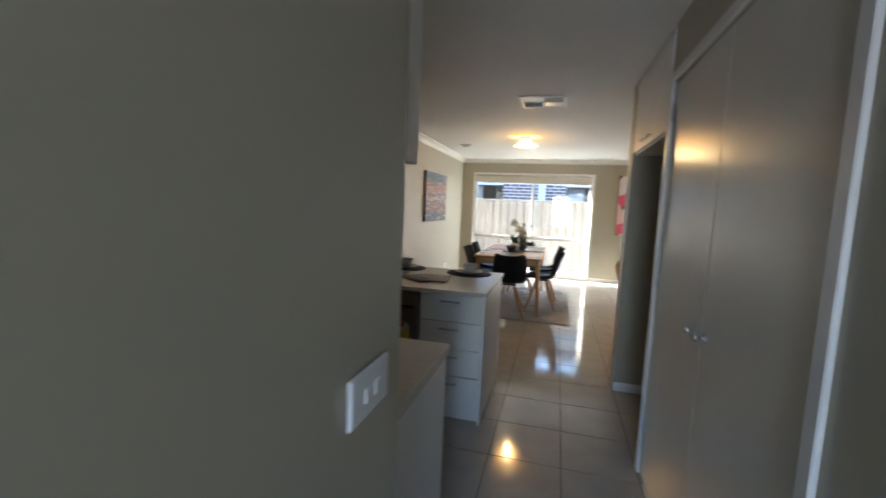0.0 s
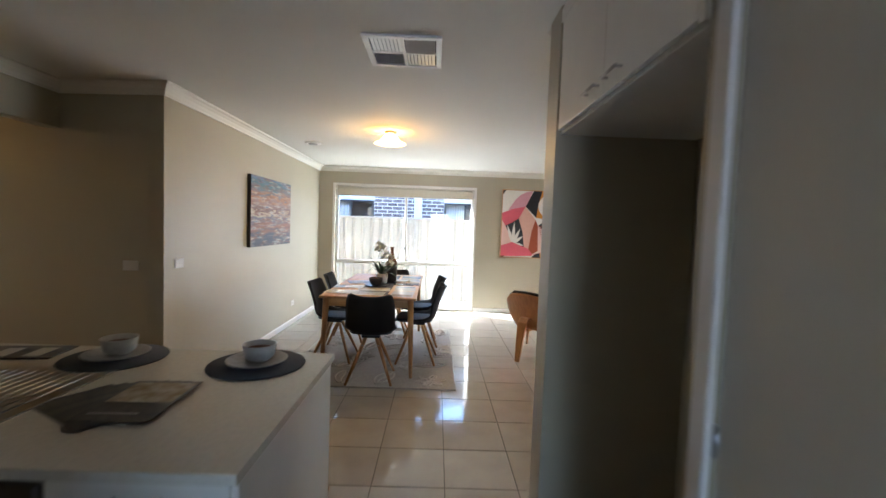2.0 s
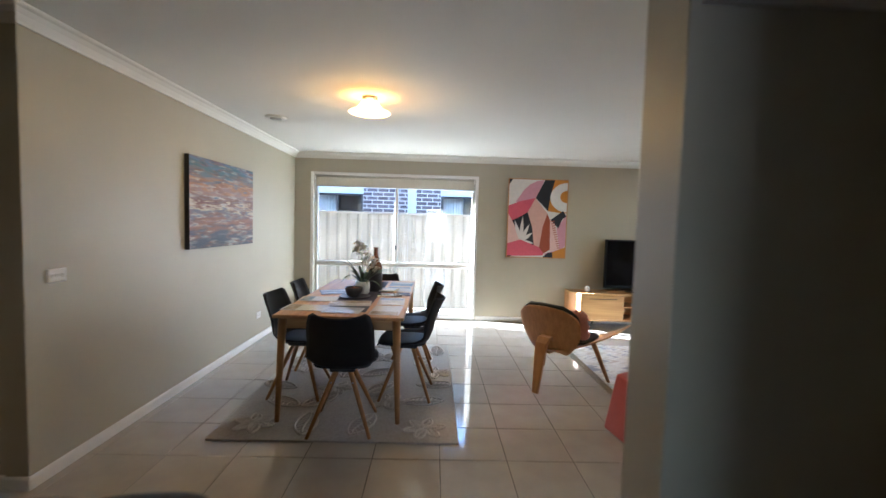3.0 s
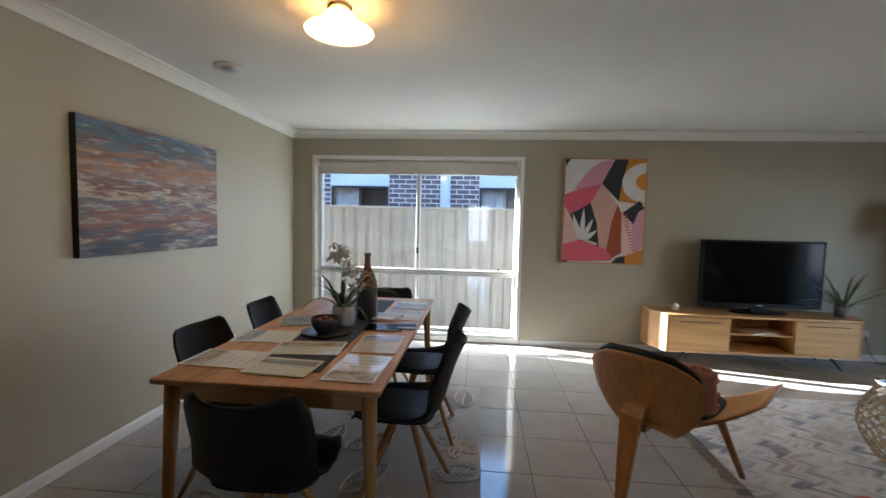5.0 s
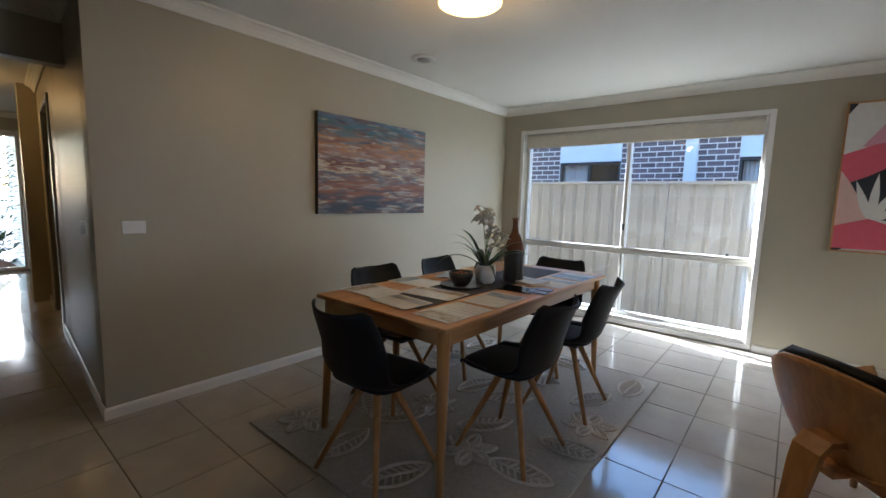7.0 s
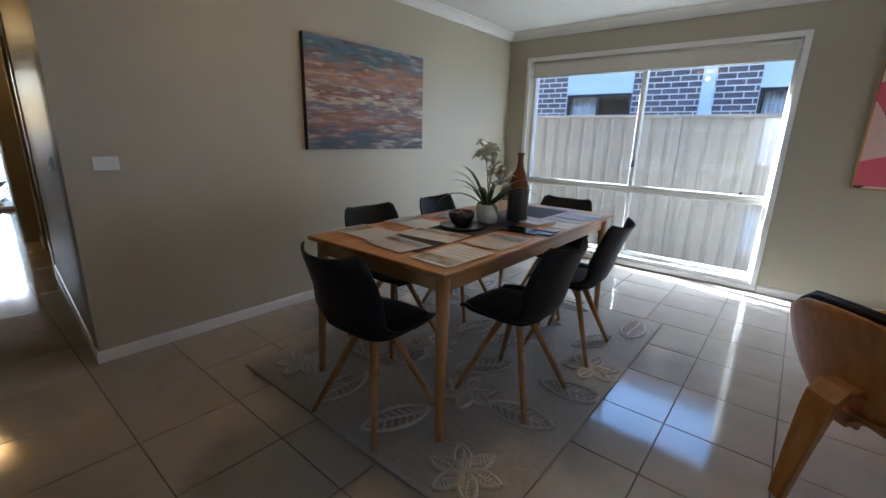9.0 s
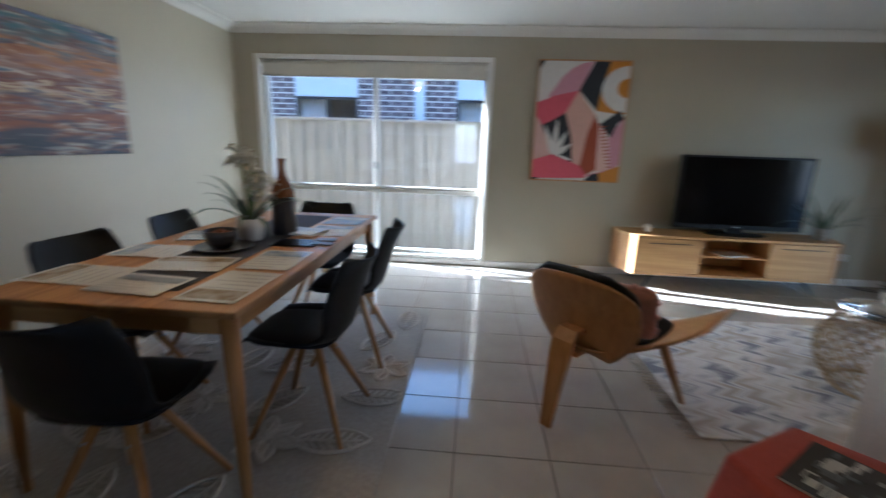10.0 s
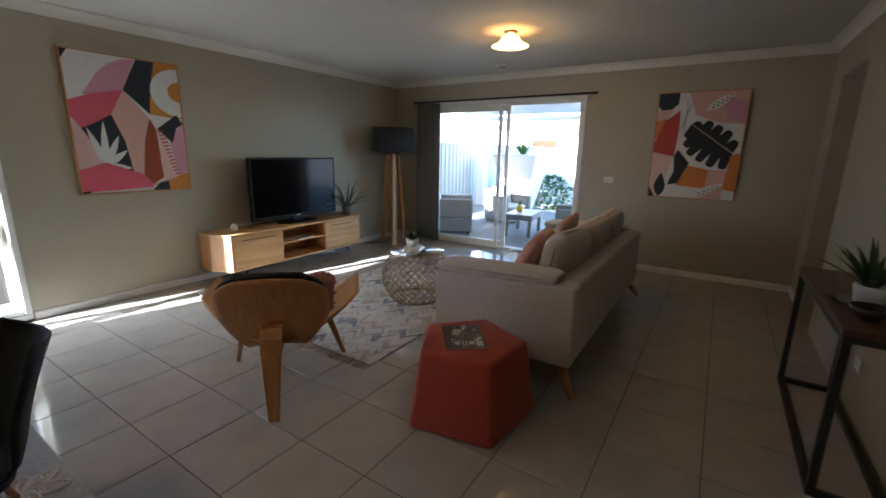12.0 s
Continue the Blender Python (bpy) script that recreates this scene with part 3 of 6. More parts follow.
vent = tagged(empty("ceiling_vent", pose(0.045, 3.655, CEIL)), "square white four-way ceiling air vent", "air vent")
bm = bmesh.new()
for a, b, c, d in ((-0.21, 0.21, -0.21, -0.178), (-0.21, 0.21, 0.178, 0.21), (-0.21, -0.178, -0.178, 0.178), (0.178, 0.21, -0.178, 0.178)):
    add_box(bm, a, b, c, d, -0.014, 0.0, 0.003)
part("frame", bm, M["trim"], vent)
box("backing", -0.178, 0.178, -0.178, 0.178, -0.003, -0.0005, M["dark_metal"], vent, 0)
box("divider", -0.178, 0.178, -0.008, 0.008, -0.013, -0.004, M["trim"], vent, 0.001)
box("divider", -0.008, 0.008, -0.178, 0.178, -0.013, -0.0045, M["trim"], vent, 0.001)
for qx, qy, along in ((-1, 1, "x"), (1, 1, "y"), (-1, -1, "y"), (1, -1, "x")):
    for i in range(8):
        o = 0.018 + i * 0.0205
        bm = bmesh.new()
        add_box(bm, -0.080, 0.080, -0.0085, 0.0085, -0.0012, 0.0012, 0.0, m=pose(0, 0, 0, 22 * (qx if along == "y" else qy), 0, 0))
        s = part("slat", bm, M["trim"], vent)
        s.matrix_local = pose(qx * 0.093, qy * o, -0.009) if along == "x" else pose(qx * o, qy * 0.093, -0.009, 0, 0, 90)


def smoke_alarm(x, y):
    s = tagged(empty("smoke_alarm", pose(x, y, CEIL)), "round white smoke alarm on the ceiling", "smoke alarm", "smoke alarms")
    lathe("base", [(0.0, 0.0), (0.100, 0.0), (0.100, -0.010), (0.070, -0.014), (0.0, -0.014)][::-1], M["trim"], s, 32)
    lathe("grille", [(0.0, -0.030), (0.040, -0.030), (0.055, -0.022), (0.056, -0.0145)], M["steel"], s, 32, "grey domed grille")


smoke_alarm(-1.296, 6.50)
smoke_alarm(5.12, 6.50)


def emissive(name, color, strength, base):
    m = material(name, base, 0.4)
    b = m.node_tree.nodes["Principled BSDF"]
    n, l = m.node_tree.nodes, m.node_tree.links
    tc, sp, mr = n.new("ShaderNodeTexCoord"), n.new("ShaderNodeSeparateXYZ"), n.new("ShaderNodeMapRange")
    l.new(tc.outputs["Object"], sp.inputs[0])
    l.new(sp.outputs["Z"], mr.inputs[0])
    mr.inputs["From Min"].default_value, mr.inputs["From Max"].default_value = -0.17, -0.06
    mr.inputs["To Min"].default_value, mr.inputs["To Max"].default_value = strength * 0.55, strength
    l.new(mr.outputs[0], b.inputs["Emission Strength"])
    b.inputs["Emission Color"].default_value = (*color, 1)
    return m


M["lamp_glass"] = emissive("glowing_lamp_glass", (1.0, 0.46, 0.10), 0.75, (0.7, 0.62, 0.5))
M["bulb"] = emissive("glowing_bulb", (1.0, 0.72, 0.35), 3.0, (0.8, 0.8, 0.8))
M["nickel"] = material("brushed_nickel", (0.42, 0.36, 0.28), 0.3, 1.0)


def ceiling_light(x, y):
    s = tagged(empty("ceiling_light", pose(x, y, CEIL)), "lit ceiling light with a frosted glass bell shade", "ceiling light", "ceiling lights")
    lathe("base", [(0.0, -0.030), (0.045, -0.030), (0.058, -0.020), (0.062, -0.004), (0.062, 0.0)], M["nickel"], s, 32, "brushed nickel base")
    prof = [(0.050, -0.034), (0.066, -0.040), (0.080, -0.060), (0.098, -0.085), (0.125, -0.105), (0.155, -0.116), (0.165, -0.124), (0.158, -0.128), (0.120, -0.114), (0.093, -0.092), (0.074, -0.064), (0.052, -0.044), (0.050, -0.034)]
    lathe("shade", prof[::-1], M["lamp_glass"], s, 40, "glowing frosted bell shade")
    lathe("bulb", [(0.0, -0.118), (0.018, -0.114), (0.030, -0.098), (0.032, -0.080), (0.022, -0.060), (0.014, -0.040), (0.0, -0.038)], M["bulb"], s, 20, "warm glowing bulb")


ceiling_light(-0.26, 5.72)
ceiling_light(3.77, 5.78)
ceiling_light(-5.4, 3.9)

# ---- dining ----
def flat_rug(name, x0, x1, y0, y1, thick, mat, label, relief=None):
    r = tagged(empty(name, pose((x0 + x1) / 2, (y0 + y1) / 2, 0)), label, "rug")
    w, d = (x1 - x0) / 2, (y1 - y0) / 2
    bm = bmesh.new()
    add_box(bm, -w, w, -d, d, 0.001, thick, 0.005, 2)
    part("rug_body", bm, mat, r)
    return r, w, d


rug, rw, rd = flat_rug("dining_rug", -1.16, 0.485, 4.94, 7.20, 0.014, M["rug"], "cream wool rug with carved leaf relief under the dining table")
bm = bmesh.new()
rng = random.Random(5)


def relief_line(pts, r):
    for a, b in zip(pts, pts[1:]):
        add_rod(bm, a, b, r, sides=6)


def relief_leaf(cx, cy, ang, length, width):
    c, s = math.cos(ang), math.sin(ang)

    def at(u, v):
        return (max(-rw + 0.02, min(rw - 0.02, cx + c * u - s * v)), max(-rd + 0.02, min(rd - 0.02, cy + s * u + c * v)), 0.0135)
    for side in (-1, 1):
        pts = [at(length * i / 10, side * width * math.sin(math.pi * i / 10) ** 0.7) for i in range(11)]
        relief_line(pts, 0.011)
    relief_line([at(length * i / 6 * 0.9, 0.01 * math.sin(i)) for i in range(7)], 0.009)
    for i in range(1, 8):
        for side in (-1, 1):
            u = length * i / 9
            relief_line([at(u, 0), at(u + length * 0.09, side * width * 0.8 * math.sin(math.pi * (i + 0.7) / 10))], 0.0065)


for gx in range(4):
    for gy in range(6):
        cx, cy = -rw + (gx + 0.5) * rw / 2 + rng.uniform(-0.08, 0.08), -rd + (gy + 0.5) * rd / 3 + rng.uniform(-0.08, 0.08)
        a = rng.uniform(0, 6.28)
        if (gx + gy) % 3 == 0:
            for k in range(6):
                relief_leaf(cx, cy, a + k * 1.05, 0.15, 0.035)
        else:
            relief_leaf(cx - 0.15 * math.cos(a), cy - 0.15 * math.sin(a), a, 0.34, 0.075)
tagged(part("relief", bm, M["rug_relief"], rug, "raised cream leaf pattern"))

TT = 0.782
table = tagged(empty("dining_table", pose(-0.365, 6.108, 0.014)), "oak rectangular dining table with tapered legs, set on the cream rug", "dining table")
T0 = TT - 0.014
bm = bmesh.new()
add_box(bm, -0.455, 0.455, -0.943, 0.943, T0 - 0.024, T0, 0.006, 2)
part("tabletop", bm, M["oak"], table)
for a, b, c, d in ((-0.38, 0.38, -0.885, -0.865), (-0.38, 0.38, 0.865, 0.885), (-0.405, -0.385, -0.87, 0.87), (0.385, 0.405, -0.87, 0.87)):
    box("apron", a, b, c, d, T0 - 0.105, T0 - 0.0245, M["oak"] if b - a < 0.1 else M["oak_x"], table)
for sx in (-1, 1):
    for sy in (-1, 1):
        rod("leg", (sx * 0.425, sy * 0.915, 0.0), (sx * 0.40, sy * 0.885, T0 - 0.025), 0.016, M["oak_z"], table, 0.031, 16)


def dining_chair():
    c = empty("dining_chair")
    prof = [(0.225, 0.445, 0.165, 0.0), (0.20, 0.455, 0.20, 0.02), (0.12, 0.445, 0.225, 0.035), (0.02, 0.432, 0.235, 0.05), (-0.08, 0.430, 0.235, 0.065), (-0.145, 0.445, 0.23, 0.07), (-0.185, 0.485, 0.225, 0.05),
            (-0.21, 0.55, 0.222, 0.02), (-0.232, 0.63, 0.222, 0.0), (-0.258, 0.71, 0.220, 0.0), (-0.282, 0.77, 0.212, 0.0), (-0.300, 0.805, 0.195, 0.008), (-0.308, 0.818, 0.165, 0.012)]
    g = []
    for i, (y, z, w, lift) in enumerate(prof):
        back = max(0, min(1, (i - 4) / 4))
        row = []
        for j in range(15):
            u = (j - 7) / 7
            row.append((w * u, y + back * 0.075 * abs(u) ** 2.2, z + lift * abs(u) ** 2.6 + (0.012 * abs(u) ** 2 if i > 10 else 0)))
        g.append(row)
    bm = bmesh.new()
    add_sheet(bm, g, -0.009)
    part("shell", bm, M["black"], c, "smooth black moulded shell", smooth=True)
    bm = bmesh.new()
    add_cushion(bm, 0.40, 0.40, 0.045, p=0.5, nu=36, nv=10)
    s = part("seat_pad", bm, M["vinyl"], c, "thin black padded seat", smooth=True)
    s.location = (0, 0.035, 0.462)
    box("hub", -0.085, 0.085, -0.085, 0.085, 0.405, 0.432, M["dark_metal"], c, 0.008)
    for sx in (-1, 1):
        for sy in (-1, 1):
            leg = rod("leg", (sx * 0.205, sy * 0.205, 0.001), (sx * 0.045, sy * 0.045, 0.418), 0.011, M["oak_z"], c, 0.0185, 14)
            rod("bolt", (sx * 0.070, sy * 0.095, 0.335), (sx * 0.076, sy * 0.102, 0.339), 0.005, M["steel"], leg, sides=8)
    return c


first = dining_chair()
spots = [(-0.315, 5.165, 2, "at the table's end"), (0.088, 5.745, 88, "on the table's window side"), (0.095, 6.41, 93, "on the table's window side"), (-0.79, 5.745, -92, "on the table's wall side"), (-0.80, 6.42, -86, "on the table's wall side"), (-0.31, 6.93, 181, "at the table's window end")]
spots = [(x, y, a, t.replace("window side", "open side")) for x, y, a, t in spots]
for i, (x, y, a, where) in enumerate(spots):
    m = pose(x, y, 0.014, 0, 0, a)
    ch = first if i == 0 else copy_thing(first, m)
    ch.matrix_basis = m
    tagged(ch, "black moulded dining chair on timber legs " + where, "dining chair", "chairs round the dining table")

# on the table
runner = tagged(empty("table_runner", pose(-0.365, 6.12, TT)), "charcoal woven runner lying along the oak dining table", "table runner")
box("cloth", -0.165, 0.165, -0.80, 0.80, 0.0003, 0.0025, M["runner"], runner, 0.0008)


def sheet_of_print(name, x, y, w, d, a, label, mats, z=TT + 0.003, bars=5, thick=0.0012, cat="document"):
    s = tagged(empty(name, pose(x, y, z, 0, 0, a)), label, cat, "papers on the dining table")
    box("page", -w / 2, w / 2, -d / 2, d / 2, 0, thick, mats[0], s, 0.0003)
    r = random.Random(int(abs(x * 1000 + y * 77)))
    yy = d / 2 - 0.02
    box("picture", -w / 2 + 0.012, w / 2 - 0.012, yy - d * 0.28, yy, thick + 0.0001, thick + 0.0005, mats[1], s, 0)
    yy -= d * 0.28 + 0.015
    for i in range(bars):
        ww = (w - 0.03) * r.uniform(0.6, 1)
        box("text_line", -w / 2 + 0.015, -w / 2 + 0.015 + ww, yy - 0.004, yy, thick + 0.0001, thick + 0.0004, M["ink"], s, 0)
        yy -= (d * 0.60) / max(bars, 1)
    return s


P = M["paper"]
sheet_of_print("brochure", -0.665, 5.43, 0.22, 0.32, 88, "glossy printed brochure lying on the oak table", (P, M["brown_ink"]))
sheet_of_print("brochure", -0.665, 5.80, 0.22, 0.31, 92, "glossy printed brochure beside the charcoal runner", (P, M["blue_ink"]))
sheet_of_print("brochure", -0.60, 6.17, 0.30, 0.24, 20, "closed blue-grey magazine near the black bowl", (M["blue_ink"], M["ink"]), bars=2, thick=0.004)
sheet_of_print("brochure", -0.37, 5.36, 0.28, 0.20, -4, "dark-edged floor plan sheet at the table's end", (P, M["ink"]), z=TT + 0.0045)
sheet_of_print("brochure", -0.37, 5.63, 0.33, 0.21, 6, "large printed sheet lying across the charcoal runner", (P, M["brown_ink"]), z=TT + 0.0045)
sheet_of_print("brochure", -0.055, 5.40, 0.22, 0.33, 178, "glossy printed brochure at the table's open edge", (P, M["brown_ink"]))
sheet_of_print("brochure", -0.055, 5.76, 0.22, 0.31, 2, "glossy printed brochure catching the window light", (P, M["blue_ink"]))
sheet_of_print("brochure", -0.045, 6.43, 0.24, 0.30, 3, "printed photo brochure beside the runner", (P, M["blue_ink"]), bars=2)
sheet_of_print("brochure", -0.045, 6.77, 0.24, 0.28, -2, "blue printed brochure at the window end", (M["blue_ink"], P), bars=0)
sheet_of_print("brochure", -0.17, 6.33, 0.22, 0.17, -12, "small stack of pale booklets beside the dark bottle", (P, M["ink"]), z=TT + 0.0045, bars=1, thick=0.012)
tab = tagged(empty("tablet", pose(-0.10, 6.08, TT, 0, 0, 4)), "black glass tablet lying on the oak table", "tablet")
box("body", -0.11, 0.11, -0.075, 0.075, 0.0005, 0.008, M["screen"], tab, 0.003)
for k, (x, y) in enumerate(((0.02, 6.17), (0.03, 6.085))):
    ph = tagged(empty("phone", pose(x, y, TT, 0, 0, 8 - 9 * k)), "small dark phone lying beside the tablet", "phone", "phones on the table")
    box("body", -0.055, 0.055, -0.03, 0.03, 0.0005, 0.009, M["dark_ceramic"], ph, 0.003)

pl = tagged(empty("plate", pose(-0.385, 5.90, TT + 0.0026)), "large round charcoal plate on the table runner", "plate")
lathe("plate", [(0.0, 0.0), (0.085, 0.0), (0.132, 0.012), (0.134, 0.016), (0.128, 0.016), (0.085, 0.006), (0.0, 0.006)], M["dark_ceramic"], pl, 40)
bw = tagged(empty("bowl", pose(-0.395, 5.90, TT + 0.0090)), "black bowl of dried pods on the charcoal plate", "bowl")
lathe("bowl", [(0.0, 0.0), (0.035, 0.0), (0.058, 0.020), (0.073, 0.055), (0.076, 0.085), (0.071, 0.085), (0.066, 0.055), (0.050, 0.022), (0.0, 0.012)], M["dark_ceramic"], bw, 40)
M["pod"] = material("dried_pod", (0.22, 0.09, 0.05), 0.8, spread=0.4, scale=30, bump=0.4)
rng = random.Random(2)
for k in range(7):
    a = k * 0.9
    pod = lathe("pod", [(0.0, -0.014), (0.012, -0.010), (0.017, 0.0), (0.012, 0.010), (0.0, 0.014)], M["pod"], bw, 10, "small brown dried pod")
    pod.location = (0.034 * math.cos(a) * (k > 0), 0.034 * math.sin(a) * (k > 0), 0.066 + 0.012 * (k == 0))

pot = tagged(empty("orchid_plant", pose(-0.355, 6.10, TT + 0.0026)), "white artificial orchid in a speckled white pot on the table", "potted plant")
lathe("pot", [(0.0, 0.0), (0.050, 0.0), (0.062, 0.015), (0.068, 0.07), (0.064, 0.118), (0.058, 0.118), (0.060, 0.07), (0.0, 0.062)], M["ceramic"], pot, 32)
lathe("soil", [(0.0, 0.100), (0.059, 0.098), (0.059, 0.09)][::-1], M["dark_ceramic"], pot, 20, "dark potting moss")
rng = random.Random(11)
plant_leaves("leaves", pot, rng, 16, 0.37, 0.036, (0.35, 1.15), 1.7, M["leaf"], 0.10)
stems = bmesh.new()
for k, (dx, dy, h) in enumerate(((-0.03, -0.02, 0.36), (0.05, -0.03, 0.26), (0.09, 0.0, 0.20), (-0.01, 0.04, 0.33))):
    pts = [Vector((dx * t ** 2, dy * t ** 2, 0.10 + h * t)) for t in (0, 0.25, 0.5, 0.75, 1)]
    for a, b in zip(pts, pts[1:]):
        add_rod(stems, a, b, 0.0025, sides=6)
    flowers = bmesh.new()
    for q in range(9):
        c = pts[-1] + Vector((rng.uniform(-0.045, 0.045), rng.uniform(-0.04, 0.04), rng.uniform(-0.07, 0.03)))
        f = rng.uniform(0, 6.28)
        for p in range(5):
            a = f + p * 1.257
            add_leaf(flowers, c, (math.cos(a), math.sin(a) * 0.6, 0.8 * math.sin(a * 1.3)), 0.040, 0.030, 0.4, segs=3)
    part("flower_spray", flowers, M["petal"], pot, "white orchid petals", smooth=True)
part("stem", stems, M["leaf_light"], pot, "thin green stems")

bt = tagged(empty("bottle_vase", pose(-0.265, 6.30, TT + 0.0026)), "tall bottle vase, black below and brown above, beside the orchid", "vase")
lathe("body", [(0.0, 0.0), (0.060, 0.0), (0.064, 0.008), (0.064, 0.20), (0.0635, 0.205)], M["dark_ceramic"], bt, 32, "matt black ribbed body")
M["brown_glaze"] = material("brown_glaze", (0.14, 0.06, 0.03), 0.25, spread=0.3, scale=12)
lathe("neck", [(0.0632, 0.206), (0.060, 0.240), (0.040, 0.290), (0.024, 0.325), (0.018, 0.36), (0.018, 0.40), (0.025, 0.415), (0.019, 0.418), (0.013, 0.40)], M["brown_glaze"], bt, 32, "brown glazed shoulder and neck")
for k in range(16):
    a = k * math.pi / 8
    rod("rib", (0.0645 * math.cos(a), 0.0645 * math.sin(a), 0.01), (0.0645 * math.cos(a + 0.5), 0.0645 * math.sin(a + 0.5), 0.195), 0.0016, M["dark_metal"], bt, sides=5)


# ---- pictures ----
def flat_color(name, c):
    return material(name, c, 0.75, spread=0.06, scale=25, bump=0.1, bump_scale=300)


INK = {"white": (0.66, 0.64, 0.60), "mauve": (0.56, 0.28, 0.34), "rose": (0.60, 0.10, 0.14), "dark": (0.018, 0.022, 0.03), "mustard": (0.52, 0.22, 0.02), "peach": (0.60, 0.36, 0.29),
       "blush": (0.66, 0.44, 0.39), "rust": (0.30, 0.06, 0.02), "red": (0.42, 0.05, 0.035), "orange": (0.55, 0.19, 0.03)}
for k in list(INK):
    M["ink_" + k] = flat_color("print_" + k, INK[k])


def canvas(name, m, w, h, label, rim):
    c = tagged(empty(name, m), label, "painting")
    box("canvas", -w / 2, w / 2, -0.026, -0.002, -h / 2, h / 2, M["ink_white"], c, 0.001)
    t = 0.012
    for a, b, lo, hi in ((-w / 2 - t, -w / 2, -h / 2 - t, h / 2 + t), (w / 2, w / 2 + t, -h / 2 - t, h / 2 + t), (-w / 2, w / 2, h / 2, h / 2 + t), (-w / 2, w / 2, -h / 2 - t, -h / 2)):
        box("frame", a, b, -0.032, -0.001, lo, hi, rim, c, 0.001)
    return c


LAYER = [0]


def shape(c, w, h, col, *uv):
    """A flat painted shape; corners from the picture's upper left corner, in shares of its size."""
    LAYER[0] += 1
    y = -0.0265 - 0.00012 * (LAYER[0] % 40)
    bm = bmesh.new()
    slab_shape(bm, [((u - 0.5) * w, (0.5 - v) * h) for u, v in uv], y, y + 0.0001)
    bmesh.ops.triangulate(bm, faces=bm.faces)
    part("painted_shape", bm, M["ink_" + col], c)


def petal(c, w, h, col, a, b, wide):
    (ax, ay), (bx, by) = a, b
    dx, dy = bx - ax, (by - ay) * h / w
    n = math.hypot(dx, dy)
    px, py = -dy / n * wide, dx / n * wide * w / h
    left = [(ax + (bx - ax) * t + px * math.sin(math.pi * t ** 0.8), ay + (by - ay) * t + py * math.sin(math.pi * t ** 0.8)) for t in (0, 0.2, 0.4, 0.6, 0.8, 1)]
    right = [(ax + (bx - ax) * t - px * math.sin(math.pi * t ** 0.8), ay + (by - ay) * t - py * math.sin(math.pi * t ** 0.8)) for t in (0.8, 0.6, 0.4, 0.2)]
    shape(c, w, h, col, *left, *right)


W1, H1 = 0.87, 1.15
p1 = canvas("painting", pose(1.817, 8.568, 1.565), W1, H1, "framed abstract print in pink, black and mustard by the window", M["oak_z"])
LAYER[0] = 0
S1 = lambda col, *uv: shape(p1, W1, H1, col, *uv)
S1("dark", (0, 0), (.06, 0), (0, .07))
S1("mauve", (.12, .29), (.2, .2), (.26, .13), (.36, .06), (.48, .015), (.60, 0), (.47, .24), (.2, .30))
S1("rose", (0, .34), (.2, .28), (.46, .235), (.33, .42), (.18, .49), (.07, .53), (0, .45))
S1("dark", (.61, 0), (.78, 0), (.74, .12), (.70, .28), (.68, .40), (.46, .235))
S1("mustard", (.78, 0), (1, 0), (1, .42), (.9, .42), (.68, .40), (.70, .28), (.74, .12))
S1("white", *[(1.0 - .29 * math.sin(t), .22 - .19 * math.cos(t)) for t in [i * math.pi / 12 for i in range(13)]])
S1("mustard", *[(1.0 - .12 * math.sin(t), .21 - .08 * math.cos(t)) for t in [i * math.pi / 8 for i in range(9)]])
S1("peach", (.46, .235), (.67, .43), (.60, .6), (.55, .87), (.45, .86), (.42, .65), (.33, .42))
S1("blush", (0, .46), (.07, .53), (.14, .62), (.22, .78), (0, .83))
S1("dark", (.07, .53), (.18, .49), (.33, .42), (.42, .62), (.46, .86), (.36, .83), (.24, .79), (.16, .66))
for b in ((.11, .52), (.25, .47), (.37, .57), (.43, .68), (.45, .82)):
    petal(p1, W1, H1, "white", (.23, .80), b, .032)
S1("rust", (.67, .43), (.74, .55), (.73, .75), (.74, .90), (.63, .95), (.55, .87), (.60, .6))
S1("blush", (.72, .50), (.80, .52), (.90, .89), (.74, .92), (.73, .7))
S1("mauve", (1, .44), (1, .85), (.86, .92), (.66, .97), (.63, .95), (.90, .89), (.84, .62))
S1("white", (.68, .40), (.9, .42), (.75, .50), (.70, .48))
S1("dark", (.73, .51), (.94, .39), (1, .46), (.93, .50), (.87, .62))
for i in range(13):
    t = i / 12
    S1("rust", (.73 + .13 * t, .53 + .34 * t), (.80 + .11 * t, .52 + .345 * t), (.80 + .11 * t, .528 + .345 * t), (.735 + .13 * t, .540 + .34 * t))
S1("rose", (0, .83), (.22, .775), (.55, .87), (.63, .95), (.62, .975), (.3, .985), (0, .99))
S1("mustard", (.78, .93), (1, .86), (1, 1), (.78, 1))
S1("dark", (.63, .985), (.70, .94), (.78, .93), (.79, 1), (.62, 1))
S1("dark", (0, .985), (.08, .985), (.05, 1), (0, 1))

W2, H2 = 0.84, 1.14
p2 = canvas("painting", pose(5.618, 4.325, 1.495, 0, 0, -90), W2, H2, "framed abstract print with a dark monstera leaf beside the sliding door", M["oak_z"])
LAYER[0] = 0
S2 = lambda col, *uv: shape(p2, W2, H2, col, *uv)
S2("peach", (.35, 0), (1, 0), (1, .30), (.7, .28), (.45, .2))
S2("dark", (0, 0), (.24, 0), (.24, .10), (.17, .15), (.05, .16), (0, .12))
S2("peach", (0, .16), (.20, .15), (.12, .24), (0, .26))
S2("orange", (0, .26), (.12, .24), (.03, .42), (0, .44))
S2("red", (.03, .42), (.10, .26), (.27, .16), (.28, .35), (.26, .60), (0, .56), (0, .46))
S2("blush", (0, .56), (.26, .60), (.2, .75), (.14, 1), (0, 1))
